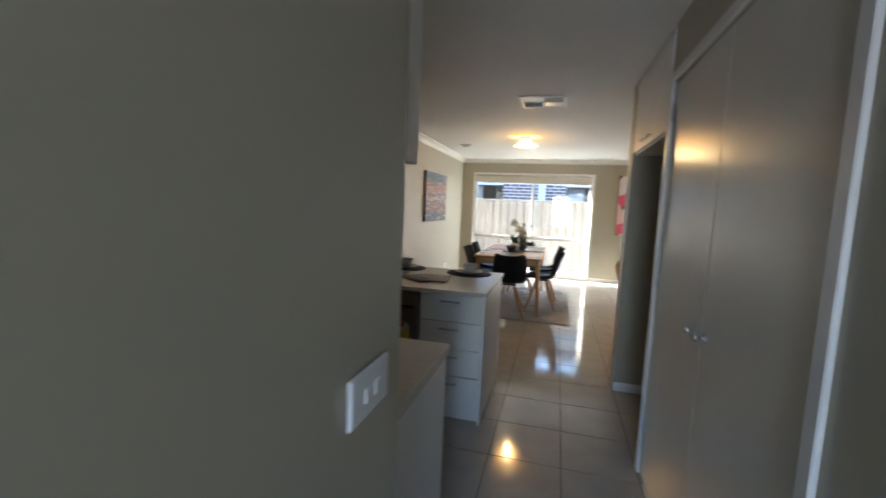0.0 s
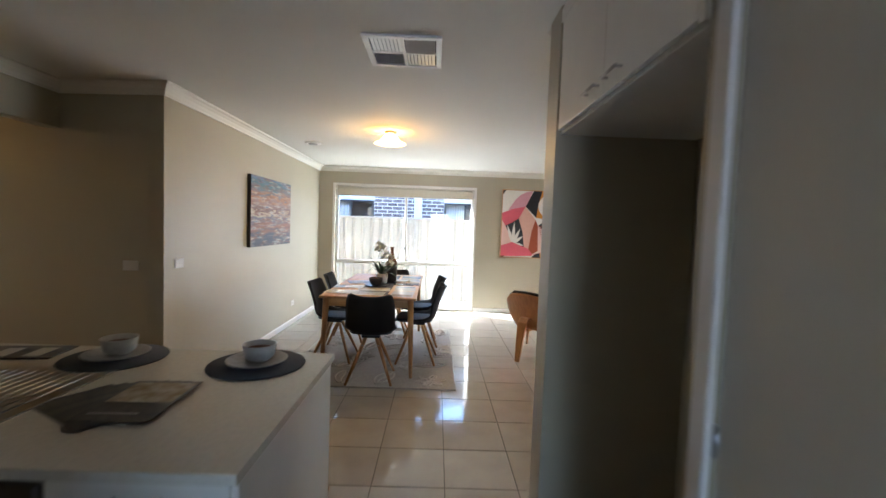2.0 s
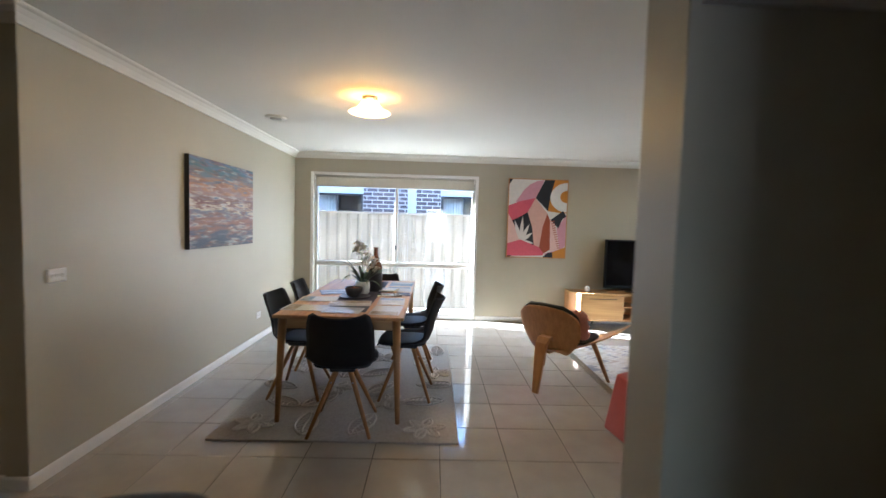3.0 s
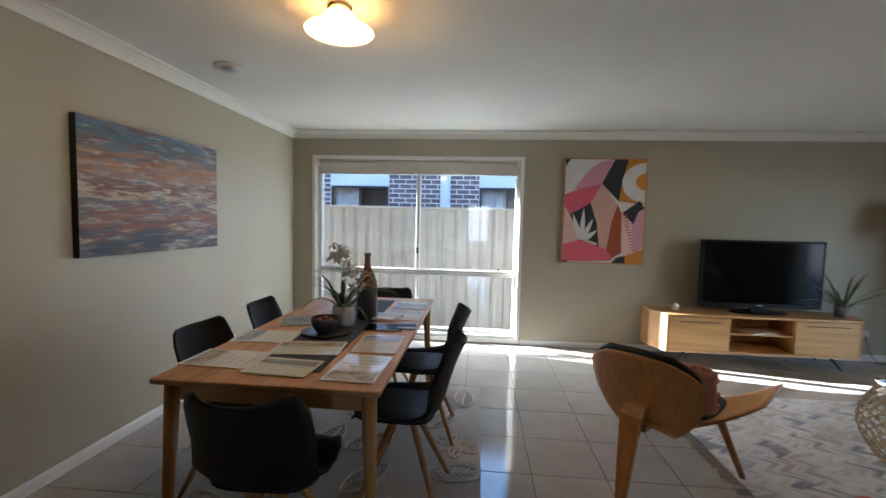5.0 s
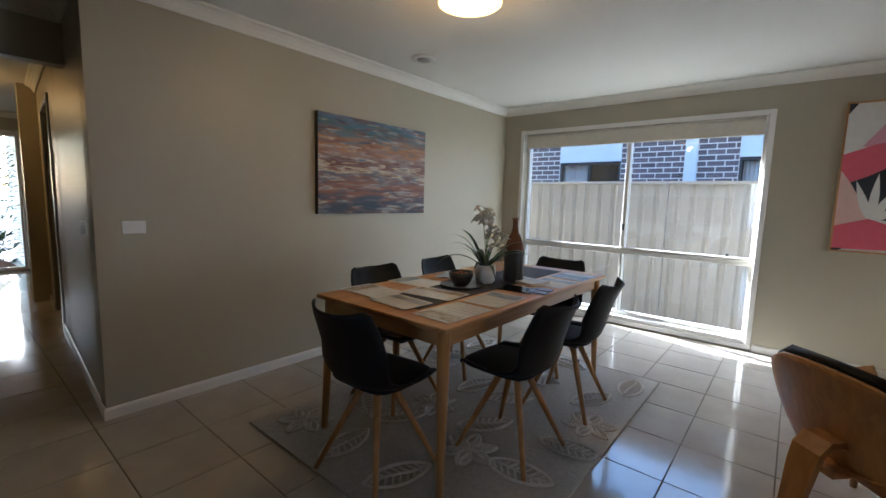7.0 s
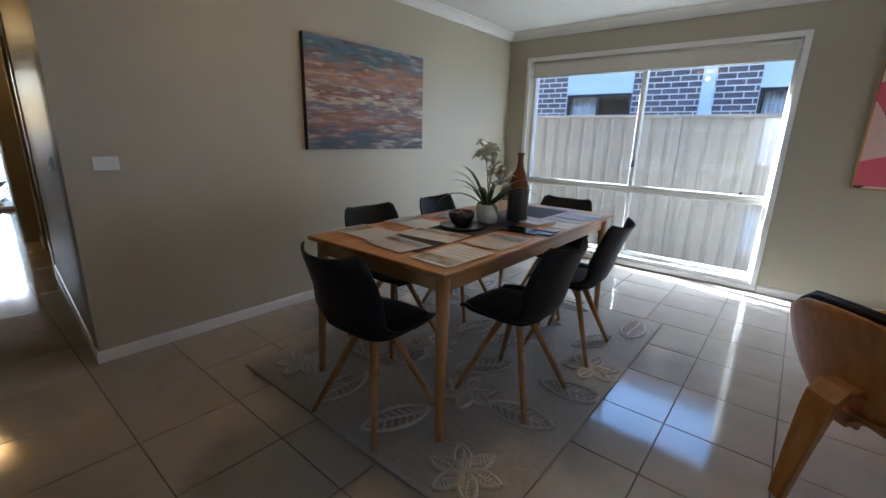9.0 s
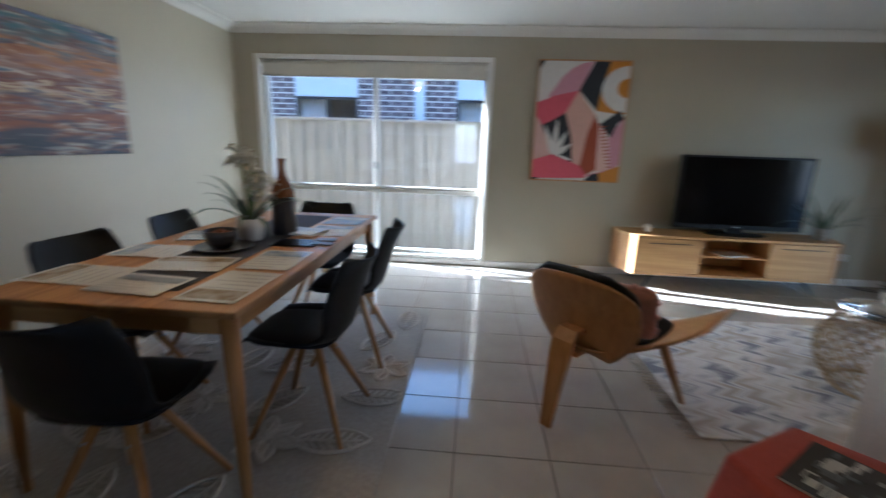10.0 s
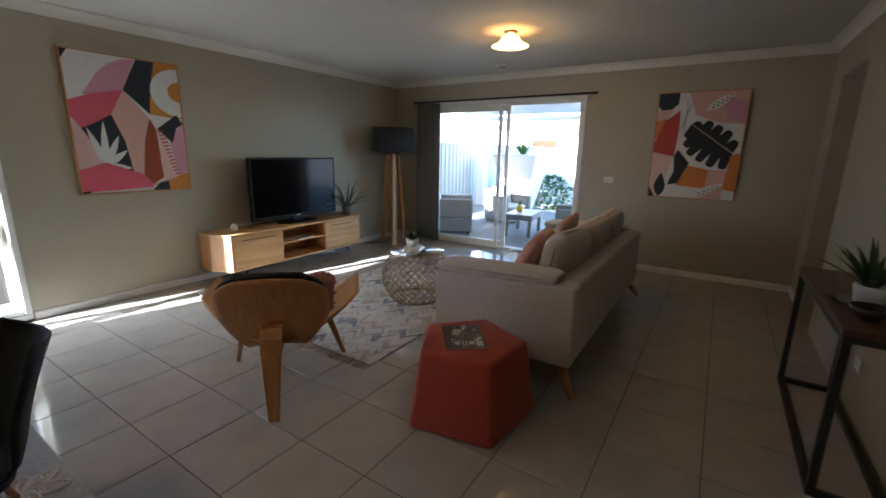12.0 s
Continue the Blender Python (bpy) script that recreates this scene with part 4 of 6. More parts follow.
S2("mauve", (.72, .04), (1, .10), (1, .30), (.80, .24))
S2("orange", (.42, .68), (.68, .72), (.67, .90), (.32, .88))
S2("peach", (.68, .72), (.88, .72), (.86, 1), (.62, 1), (.67, .90))
S2("orange", (.9, .58), (1, .56), (1, .92), (.86, .90))
S2("dark", (.26, .60), (.30, .53), (.45, .66), (.34, .86), (.22, .88), (.28, .74))
petal(p2, W2, H2, "dark", (.13, 1.0), (.13, .76), .07)
S2("dark", (0, .90), (.07, .99), (.07, 1), (0, 1))
petal(p2, W2, H2, "white", (.56, .17), (.86, .02), .055)
petal(p2, W2, H2, "white", (.52, .99), (.88, .84), .05)
for i in range(5):
    for base in (((.60, .14), (.82, .04)), ((.58, .965), (.82, .87))):
        t = (i + 0.5) / 5
        x, y = base[0][0] + (base[1][0] - base[0][0]) * t, base[0][1] + (base[1][1] - base[0][1]) * t
        for o in (-.012, .014):
            S2("dark", (x, y + o), (x + .022, y + o - .006), (x + .024, y + o + .004), (x + .004, y + o + .009))
# the big leaf: a midrib with broad rounded fingers on both sides
def rib(t):
    return .42 + .50 * t, .29 + .27 * t


for tips in (((.50, .27, 0), (.64, .27, .16), (.75, .31, .36), (.86, .36, .56), (.94, .45, .76)),
             ((.37, .42, 0), (.37, .50, .15), (.42, .58, .30), (.54, .64, .46), (.67, .69, .62), (.82, .71, .78))):
    for tx, ty, t0 in tips:
        (ax, ay), (bx, by) = rib(t0), rib(min(1.0, t0 + .24))
        dx, dy = tx - (ax + bx) / 2, (ty - (ay + by) / 2) * H2 / W2
        n = math.hypot(dx, dy)
        px, py = -dy / n, dx / n * W2 / H2
        sg = 1 if px * (ax - bx) + py * (ay - by) > 0 else -1
        o1, o2 = sg * .050, -sg * .050
        ex, ey = dx / n * .03, dy / n * .03 * W2 / H2
        S2("dark", (ax, ay), (tx + px * o1 - ex, ty + py * o1 - ey), (tx + px * o1 * .6, ty + py * o1 * .6), (tx + px * o2 * .6, ty + py * o2 * .6), (tx + px * o2 - ex, ty + py * o2 - ey), (bx, by))
S2("peach", (.42, .285), (.93, .565), (.925, .573), (.415, .293))
for k in range(3):
    pts = [(.34 + .05 * k - .012 * k * i, .06 + .32 * i / 8 + .02 * math.sin(i * 1.1 + k)) for i in range(9)]
    S2("dark", *[(a, b) for a, b in pts], *[(a + .005, b) for a, b in pts[::-1]])

sea = bpy.data.materials.new("painted_seascape")
sea.use_nodes = True
nt = sea.node_tree
nn, ll = nt.nodes, nt.links
b = nn["Principled BSDF"]
b.inputs["Roughness"].default_value = 0.5
tc, mp, sp = nn.new("ShaderNodeTexCoord"), nn.new("ShaderNodeMapping"), nn.new("ShaderNodeSeparateXYZ")
mp.inputs["Scale"].default_value = (1.3, 1.0, 8.0)
ll.new(tc.outputs["Object"], mp.inputs[0])
ll.new(tc.outputs["Object"], sp.inputs[0])


def paint_noise(scale, seed, detail=5, dist=0.7):
    z = nn.new("ShaderNodeTexNoise")
    z.noise_dimensions = "4D"
    z.inputs["Scale"].default_value, z.inputs["Detail"].default_value, z.inputs["Distortion"].default_value, z.inputs["W"].default_value = scale, detail, dist, seed
    ll.new(mp.outputs[0], z.inputs["Vector"])
    return z.outputs["Fac"]


def ramp(fac, *stops):
    r = nn.new("ShaderNodeValToRGB")
    while len(r.color_ramp.elements) < len(stops):
        r.color_ramp.elements.new(0.5)
    for e, (p, c) in zip(r.color_ramp.elements, stops):
        e.position, e.color = p, (*c, 1)
    ll.new(fac, r.inputs[0])
    return r.outputs[0]


def mix(fac, a, b_):
    m = nn.new("ShaderNodeMix")
    m.data_type = "RGBA"
    ll.new(fac, m.inputs[0])
    ll.new(a, m.inputs[6])
    ll.new(b_, m.inputs[7])
    return m.outputs[2]


height = nn.new("ShaderNodeMapRange")
height.inputs["From Min"].default_value, height.inputs["From Max"].default_value = -0.39, 0.39
wob = nn.new("ShaderNodeMath")
wob.operation = "MULTIPLY_ADD"
ll.new(paint_noise(2.2, 3.0), wob.inputs[0])
wob.inputs[1].default_value = 0.55
ll.new(sp.outputs["Z"], wob.inputs[2])
off = nn.new("ShaderNodeMath")
off.operation = "SUBTRACT"
ll.new(wob.outputs[0], off.inputs[0])
off.inputs[1].default_value = 0.275
ll.new(off.outputs[0], height.inputs[0])
skyband = ramp(height.outputs[0], (0.0, (0.02, 0.03, 0.055)), (0.14, (0.05, 0.05, 0.07)), (0.26, (0.22, 0.08, 0.035)), (0.38, (0.10, 0.10, 0.13)), (0.44, (0.45, 0.36, 0.24)), (0.48, (0.13, 0.04, 0.025)), (0.55, (0.20, 0.16, 0.15)), (0.64, (0.26, 0.15, 0.11)), (0.73, (0.33, 0.15, 0.045)), (0.82, (0.13, 0.14, 0.16)), (0.90, (0.045, 0.12, 0.14)), (1.0, (0.09, 0.14, 0.22)))
strokes = ramp(paint_noise(4.2, 8.0, 7, 0.5), (0.30, (0.015, 0.025, 0.05)), (0.42, (0.16, 0.05, 0.02)), (0.5, (0.24, 0.13, 0.08)), (0.58, (0.52, 0.46, 0.38)), (0.70, (0.06, 0.14, 0.20)))
fac = nn.new("ShaderNodeMapRange")
fac.inputs["From Min"].default_value, fac.inputs["From Max"].default_value = 0.42, 0.66
fac.inputs["To Max"].default_value = 0.75
ll.new(paint_noise(3.0, 21.0, 7, 0.5), fac.inputs[0])
col = mix(fac.outputs[0], skyband, strokes)
deep = nn.new("ShaderNodeGamma")
deep.inputs[1].default_value = 1.05
ll.new(col, deep.inputs[0])
ll.new(deep.outputs[0], b.inputs["Base Color"])
bp = nn.new("ShaderNodeBump")
bp.inputs["Strength"].default_value, bp.inputs["Distance"].default_value = 0.5, 0.003
ll.new(paint_noise(16.0, 5.0, 6, 1.0), bp.inputs["Height"])
ll.new(bp.outputs[0], b.inputs["Normal"])
M["sea"] = sea
p3 = tagged(empty("painting", pose(-1.779, 6.41, 1.562, 0, 0, 90)), "canvas of a sunset seascape with black edges, beside the dining table", "painting")
box("canvas", -0.612, 0.612, -0.040, -0.001, -0.395, 0.395, M["dark_metal"], p3, 0.001, label="canvas with black painted edges")
box("painted_face", -0.611, 0.611, -0.0412, -0.0403, -0.394, 0.394, M["sea"], p3, 0)

# ---- media cabinet and what stands on it ----
CT = 0.525
cab = tagged(empty("media_cabinet", pose(3.31, 8.31, 0)), "low oak media cabinet with drawers and open shelves on black legs", "media cabinet")
outline = [(-1.03, 0.235), (-1.03, 0.02), (-0.93, -0.19), (0.93, -0.19), (1.03, 0.02), (1.03, 0.235)]
inner = [(-1.005, 0.235), (-1.005, 0.03), (-0.915, -0.165), (0.915, -0.165), (1.005, 0.03), (1.005, 0.235)]
for nm, pts, z0, z1 in (("top", outline, CT - 0.022, CT), ("bottom", outline, 0.135, 0.157)):
    bm = bmesh.new()
    slab_shape(bm, pts, z0, z1, "xy")
    part(nm, bm, M["oak_x"], cab)
for s in (-1, 1):
    bm = bmesh.new()
    pts = [(s * 1.03, 0.235), (s * 1.03, 0.02), (s * 0.93, -0.19), (s * 0.908, -0.19), (s * 1.006, 0.03), (s * 1.006, 0.235)]
    slab_shape(bm, pts, 0.158, CT - 0.023, "xy")
    part("end_panel", bm, M["oak_z"], cab)
    box("divider", s * 0.32 - 0.011, s * 0.32 + 0.011, -0.165, 0.22, 0.158, CT - 0.023, M["oak_z"], cab)
    lo, hi = sorted((s * 0.905, s * 0.312))
    d = box("drawer_front", lo, hi, -0.188, -0.168, 0.160, CT - 0.030, M["oak_x"], cab, 0.002)
    slot = box("handle", -0.20, 0.20, -0.014, -0.0102, 0.118, 0.126, M["dark_metal"], d, 0.001, label="thin black pull strip")
    rod("leg", (s * 0.70, -0.10, 0.135), (s * 0.80, -0.15, 0.001), 0.016, M["dark_metal"], cab, 0.009, 10, "black tapered leg")
    rod("leg", (s * 0.70, 0.14, 0.135), (s * 0.80, 0.19, 0.001), 0.016, M["dark_metal"], cab, 0.009, 10, "black tapered leg")
box("back_panel", -1.0, 1.0, 0.222, 0.234, 0.158, CT - 0.023, M["oak_x"], cab)
box("shelf", -0.307, 0.307, -0.16, 0.22, 0.325, 0.343, M["oak_x"], cab)
mag = tagged(empty("magazine", pose(3.33, 8.24, 0.344, 0, 0, 12)), "thin white magazine on the cabinet's open shelf", "magazine")
box("pages", -0.14, 0.14, -0.10, 0.10, 0, 0.012, M["paper"], mag, 0.001)
tv = tagged(empty("television", pose(3.40, 8.36, CT)), "black flat-screen television standing on the oak cabinet", "television")
box("body", -0.61, 0.61, -0.02, 0.03, 0.055, 0.765, M["black"], tv, 0.006, 2)
box("screen", -0.585, 0.585, -0.0225, -0.0205, 0.10, 0.745, M["screen"], tv, 0, label="dark glossy screen")
box("stand_neck", -0.08, 0.08, -0.005, 0.025, 0.012, 0.056, M["black"], tv)
bm = bmesh.new()
add_lathe(bm, [(0.0, 0.0), (0.29, 0.0), (0.29, 0.006), (0.25, 0.012), (0.0, 0.013)], 40, Matrix.Diagonal((1, 0.45, 1, 1)))
part("stand_base", bm, M["black"], tv, smooth=True)
box("maker_mark", -0.03, 0.03, -0.0224, -0.0205, 0.075, 0.083, M["steel"], tv, 0)
orn = tagged(empty("ornament", pose(2.52, 8.27, CT)), "small white faceted ornament on the oak cabinet", "ornament")
bm = bmesh.new()
bmesh.ops.create_icosphere(bm, subdivisions=1, radius=0.045)
bmesh.ops.scale(bm, verts=bm.verts, vec=(1, 1, 1.15))
bmesh.ops.translate(bm, verts=bm.verts, vec=(0, 0, 0.044))
for v in bm.verts:
    v.co.z = max(v.co.z, 0.0005)
part("body", bm, M["ceramic"], orn)
fern = tagged(empty("potted_fern", pose(4.17, 8.30, CT)), "green fern in a small pot beside the television", "potted plant")
lathe("pot", [(0.0, 0.0), (0.052, 0.0), (0.068, 0.10), (0.072, 0.115), (0.064, 0.115), (0.0, 0.10)], M["wicker"], fern, 24, "grey woven pot")
rng = random.Random(4)
plant_leaves("fronds", fern, rng, 26, 0.54, 0.026, (0.3, 1.25), 1.1, M["leaf"], 0.10, 0.03)

# ---- tripod lamp ----
fl = tagged(empty("floor_lamp", pose(5.02, 8.17, 0)), "oak tripod floor lamp with a charcoal drum shade in the corner", "floor lamp")
for k in range(3):
    a = radians(100 + 120 * k)
    p0, p1_ = Vector((0.20 * math.cos(a), 0.20 * math.sin(a), 0.002)), Vector((0.075 * math.cos(a), 0.075 * math.sin(a), 1.36))
    bm = bmesh.new()
    add_box(bm, -0.034, 0.034, -0.020, 0.020, -(p1_ - p0).length / 2, (p1_ - p0).length / 2, 0.003)
    l_ = part("leg", bm, M["oak_z"], fl)
    l_.matrix_local = Matrix.Translation((p0 + p1_) / 2) @ (p1_ - p0).to_track_quat("Z", "Y").to_matrix().to_4x4() @ pose(0, 0, 0, 0, 0, math.degrees(a))
lathe("hub", [(0.0, 1.30), (0.085, 1.30), (0.085, 1.325), (0.0, 1.325)], M["oak_x"], fl, 24)
lathe("shade", [(0.308, 1.375), (0.310, 1.375), (0.300, 1.715), (0.298, 1.715), (0.308, 1.375)], M["shade"], fl, 48, "charcoal fabric drum shade")
rod("stem", (0, 0, 1.325), (0, 0, 1.60), 0.010, M["dark_metal"], fl)
for k in range(3):
    a = radians(120 * k)
    rod("spoke", (0, 0, 1.59), (0.299 * math.cos(a), 0.299 * math.sin(a), 1.68), 0.003, M["dark_metal"], fl, sides=6)
cord = tagged(empty("loose_cable", pose(4.75, 8.46, 0)), "loose black power cord on the floor behind the lamp", "cable")
bm = bmesh.new()
pts = [Vector((-0.12, 0.09, 0.28)), Vector((-0.10, 0.06, 0.12)), Vector((-0.04, 0.02, 0.006))] + [Vector((0.05 + 0.10 * math.sin(t), -0.04 + 0.06 * math.cos(t * 1.3), 0.006)) for t in [i * 0.5 for i in range(12)]] + [Vector((0.24, -0.2, 0.006))]
for a, b_ in zip(pts, pts[1:]):
    add_rod(bm, a, b_, 0.0035, sides=6)
part("cord", bm, M["dark_metal"], cord)

# ---- patterned rug ----
shag = tagged(empty("living_rug", pose(3.22, 6.58, 0, 0, 0, 0)), "fringed grey and cream flat-woven rug between chair and sofa", "rug")
sm = bpy.data.materials.new("ikat_weave")
sm.use_nodes = True
n, l = sm.node_tree.nodes, sm.node_tree.links
b = n["Principled BSDF"]
b.inputs["Roughness"].default_value = 0.95
tc = n.new("ShaderNodeTexCoord")
sp = n.new("ShaderNodeSeparateXYZ")
l.new(tc.outputs["Object"], sp.inputs[0])
zig = n.new("ShaderNodeMath")
zig.operation = "PINGPONG"
l.new(sp.outputs["Y"], zig.inputs[0])
zig.inputs[1].default_value = 0.075
comb = n.new("ShaderNodeMath")
comb.operation = "MULTIPLY_ADD"
l.new(zig.outputs[0], comb.inputs[0])
comb.inputs[1].default_value = 1.4
l.new(sp.outputs["X"], comb.inputs[2])
cx = n.new("ShaderNodeCombineXYZ")
l.new(comb.outputs[0], cx.inputs[0])
l.new(sp.outputs["Y"], cx.inputs[1])
mp = n.new("ShaderNodeMapping")
mp.inputs["Scale"].default_value = (6.0, 3.2, 1)
l.new(cx.outputs[0], mp.inputs[0])
nz = n.new("ShaderNodeTexNoise")
nz.inputs["Scale"].default_value, nz.inputs["Detail"].default_value, nz.inputs["Distortion"].default_value = 1.1, 6, 0.35
l.new(mp.outputs[0], nz.inputs["Vector"])
rp = n.new("ShaderNodeValToRGB")
for e, (p, c) in zip((rp.color_ramp.elements[0], rp.color_ramp.elements[1]), ((0.38, (0.19, 0.19, 0.21)), (0.48, (0.58, 0.56, 0.52)))):
    e.position, e.color = p, (*c, 1)
e = rp.color_ramp.elements.new(0.62)
e.color = (0.36, 0.31, 0.25, 1)
l.new(nz.outputs["Fac"], rp.inputs[0])
l.new(rp.outputs[0], b.inputs["Base Color"])
bz, bb = n.new("ShaderNodeTexNoise"), n.new("ShaderNodeBump")
bz.inputs["Scale"].default_value = 260
bb.inputs["Strength"].default_value, bb.inputs["Distance"].default_value = 0.8, 0.004
l.new(bz.outputs["Fac"], bb.inputs["Height"])
l.new(bb.outputs[0], b.inputs["Normal"])
box("weave", -1.30, 1.30, -0.76, 0.76, 0.001, 0.010, sm, shag, 0.003)
bm = bmesh.new()
rng = random.Random(9)
for s in (-1, 1):
    for i in range(110):
        y = -0.755 + 1.51 * i / 109
        add_rod(bm, (s * 1.298, y, 0.006), (s * (1.355 + rng.uniform(0, 0.03)), y + rng.uniform(-0.012, 0.012), 0.003), 0.0028, sides=5)
tagged(part("fringe", bm, M["rug_relief"], shag, "short cream fringe"), kind="stuff")

# ---- basket table ----
bk = tagged(empty("basket_table", pose(3.17, 6.36, 0.010)), "round woven cane side table with a glass top", "side table")


def bulge(z):
    return 0.225 + 0.105 * math.sin(math.pi * min(1, max(0, z / 0.46)) ** 0.95)


bm = bmesh.new()
N = 26
for fam in (1, -1):
    for k in range(N):
        a0 = 2 * math.pi * k / N
        prev = None
        for i in range(11):
            z = 0.012 + 0.445 * i / 10
            a = a0 + fam * 1.5 * i / 10
            r = bulge(z) + 0.004 * fam
            p = Vector((r * math.cos(a), r * math.sin(a), z))
            if prev:
                add_rod(bm, prev, p, 0.0048, sides=5)
            prev = p
part("weave", bm, M["cane"], bk, "open diagonal cane weave", smooth=True)
for z in (0.010, 0.455):
    bm = bmesh.new()
    rr = bulge(z)
    for i in range(40):
        a, b_ = 2 * math.pi * i / 40, 2 * math.pi * (i + 1) / 40
        add_rod(bm, (rr * math.cos(a), rr * math.sin(a), z), (rr * math.cos(b_), rr * math.sin(b_), z), 0.010, sides=8)
    part("rim", bm, M["cane"], bk, smooth=True)
lathe("glass_top", [(0.0, 0.466), (0.255, 0.466), (0.258, 0.470), (0.255, 0.474), (0.0, 0.474)], M["glass"], bk, 48, "clear round glass top")
bkz = 0.010 + 0.474
bks = tagged(empty("book_stack", pose(3.13, 6.38, bkz + 0.0005, 0, 0, 25)), "two pale books stacked on the glass table top", "books")
box("book", -0.12, 0.12, -0.085, 0.085, 0, 0.016, M["paper"], bks, 0.002)
box("book", -0.11, 0.10, -0.075, 0.080, 0.0165, 0.030, M["ceramic"], bks, 0.002)
sp_ = tagged(empty("potted_succulent", pose(3.15, 6.40, bkz + 0.031)), "small green plant in a white bowl on the books", "potted plant")
lathe("pot", [(0.0, 0.0), (0.035, 0.0), (0.058, 0.035), (0.062, 0.075), (0.056, 0.075), (0.050, 0.04), (0.0, 0.03)], M["ceramic"], sp_, 28)
plant_leaves("leaves", sp_, random.Random(7), 26, 0.105, 0.032, (0.2, 1.3), 0.9, M["leaf"], 0.065, 0.02, 4)
ob_ = tagged(empty("small_ornament", pose(3.00, 6.36, bkz + 0.0005)), "small folded white ornament beside the books", "ornament")
lathe("body", [(0.0, 0.0), (0.030, 0.0), (0.040, 0.02), (0.022, 0.045), (0.0, 0.06)], M["ceramic"], ob_, 6)

# ---- shell lounge chair ----
lc = tagged(empty("lounge_chair", pose(1.475, 6.105, 0, 0, 0, -45)), "three-legged oak plywood shell chair with black leather pads", "lounge chair")


def seat_grid(w, y0, y1, dz, thin=1.0):
    g = []
    for i in range(13):
        t = i / 12
        row = []
        for j in range(21):
            u = (j - 10) / 10
            x = w * u
            edge = 1 - abs(u) ** 3
            front = y1 + 0.20 * abs(u) ** 1.6 * thin
            back = y0 + 0.34 * abs(u) ** 2.0 * thin
            y = back + (front - back) * t
            z = 0.350 + dz + 0.165 * abs(u) ** 1.9 + 0.030 * t - 0.02 * math.sin(math.pi * t) * (1 - abs(u))
            row.append((x, y, z))
        g.append(row)
    return g


bm = bmesh.new()
add_sheet(bm, seat_grid(0.465, -0.20, 0.30, 0), 0.012)
part("seat_shell", bm, M["ply"], lc, "oak veneered winged seat", smooth=True)


def outline_share(t):
    """The backrest's half width at a share of its height: narrow below, full above, rounded at the top."""
    rise = 0.52 + 0.48 * math.sin(math.pi / 2 * min(1.0, t / 0.62)) ** 0.8
    return rise * (1 - max(0.0, (t - 0.72) / 0.28) ** 2.6 * 0.42)


def back_grid(w, z0, z1, fwd):
    g = []
    for i in range(15):
        t = i / 14
        half = w * outline_share(t)
        row = []
        for j in range(19):
            u = (j - 9) / 9
            x = half * u
            y = -0.165 - 0.15 * t + 0.30 * (x / 0.4) ** 2 * 0.42 + fwd
            z = z0 + (z1 - z0) * t - 0.02 * u * u
            row.append((x, y, z))
        g.append(row)
    return g


bm = bmesh.new()
add_sheet(bm, back_grid(0.295, 0.335, 0.75, 0), -0.012)
part("back_shell", bm, M["ply"], lc, "oak veneered curved backrest", smooth=True)
bm = bmesh.new()
add_sheet(bm, back_grid(0.282, 0.37, 0.768, 0.014), -0.030)
part("back_pad", bm, M["vinyl"], lc, "black leather back pad", smooth=True)
bm = bmesh.new()
add_cushion(bm, 0.56, 0.48, 0.075, p=0.6)
o = part("seat_pad", bm, M["vinyl"], lc, "black leather seat pad", smooth=True)
o.location = (0, 0.14, 0.425)
# the legs are bent plywood strips, wide above and narrow at the foot


def strip_leg(name, path, widths, thick, turn=0):
    bm = bmesh.new()
    g = [[(-w / 2, y, z), (-w / 4, y, z), (w / 4, y, z), (w / 2, y, z)] for (y, z), w in zip(path, widths)]
    add_sheet(bm, g, thick)
    return part(name, bm, M["oak_z"], lc, smooth=False)


back_leg = strip_leg("back_leg", [(-0.375, 0.0), (-0.345, 0.20), (-0.315, 0.36), (-0.300, 0.42), (-0.270, 0.455), (-0.225, 0.455), (-0.19, 0.43)], [0.052, 0.080, 0.104, 0.110, 0.110, 0.104, 0.09], 0.024)
for s in (-1, 1):
    leg = rod("front_leg", (s * 0.345, 0.34, 0.0), (s * 0.24, 0.19, 0.395), 0.014, M["oak_z"], lc, 0.024, 12)
box("spacer", -0.04, 0.04, -0.24, 0.10, 0.325, 0.352, M["ply"], lc, 0.004)
thr = tagged(empty("scatter_cushion", lc.matrix_world @ pose(0.15, -0.13, 0.60, 112, 0, 10)), "blush pink knitted scatter cushion leaning on the lounge chair", "cushion")
cushion("cushion", 0.34, 0.28, 0.08, Matrix(), M["pink"], thr, wave=0.012)
bm = bmesh.new()
rng = random.Random(3)
for i in range(26):
    a = 2 * math.pi * i / 26
    bmesh.ops.create_icosphere(bm, subdivisions=1, radius=0.016, matrix=Matrix.Translation((0.17 * spow(math.cos(a), 0.4), 0.14 * spow(math.sin(a), 0.4), 0)))
part("trim", bm, M["pink"], thr, "knobbly pink edging", smooth=True)

# ---- pouf ----
pf = tagged(empty("pouf", pose(1.885, 5.055, 0)), "rust red five-sided wool pouf beside the sofa arm", "pouf")
bm = bmesh.new()
vs0 = [bm.verts.new((0.375 * math.cos(radians(227 + 72 * k)), 0.375 * math.sin(radians(227 + 72 * k)), 0.004)) for k in range(5)]
vs2 = [bm.verts.new((0.305 * math.cos(radians(227 + 72 * k)), 0.305 * math.sin(radians(227 + 72 * k)), 0.418)) for k in range(5)]
for lo, hi in ((vs0, vs2),):
    for i in range(5):
        bm.faces.new((lo[i], lo[(i + 1) % 5], hi[(i + 1) % 5], hi[i]))
bm.faces.new(vs0[::-1])
bm.faces.new(vs2)
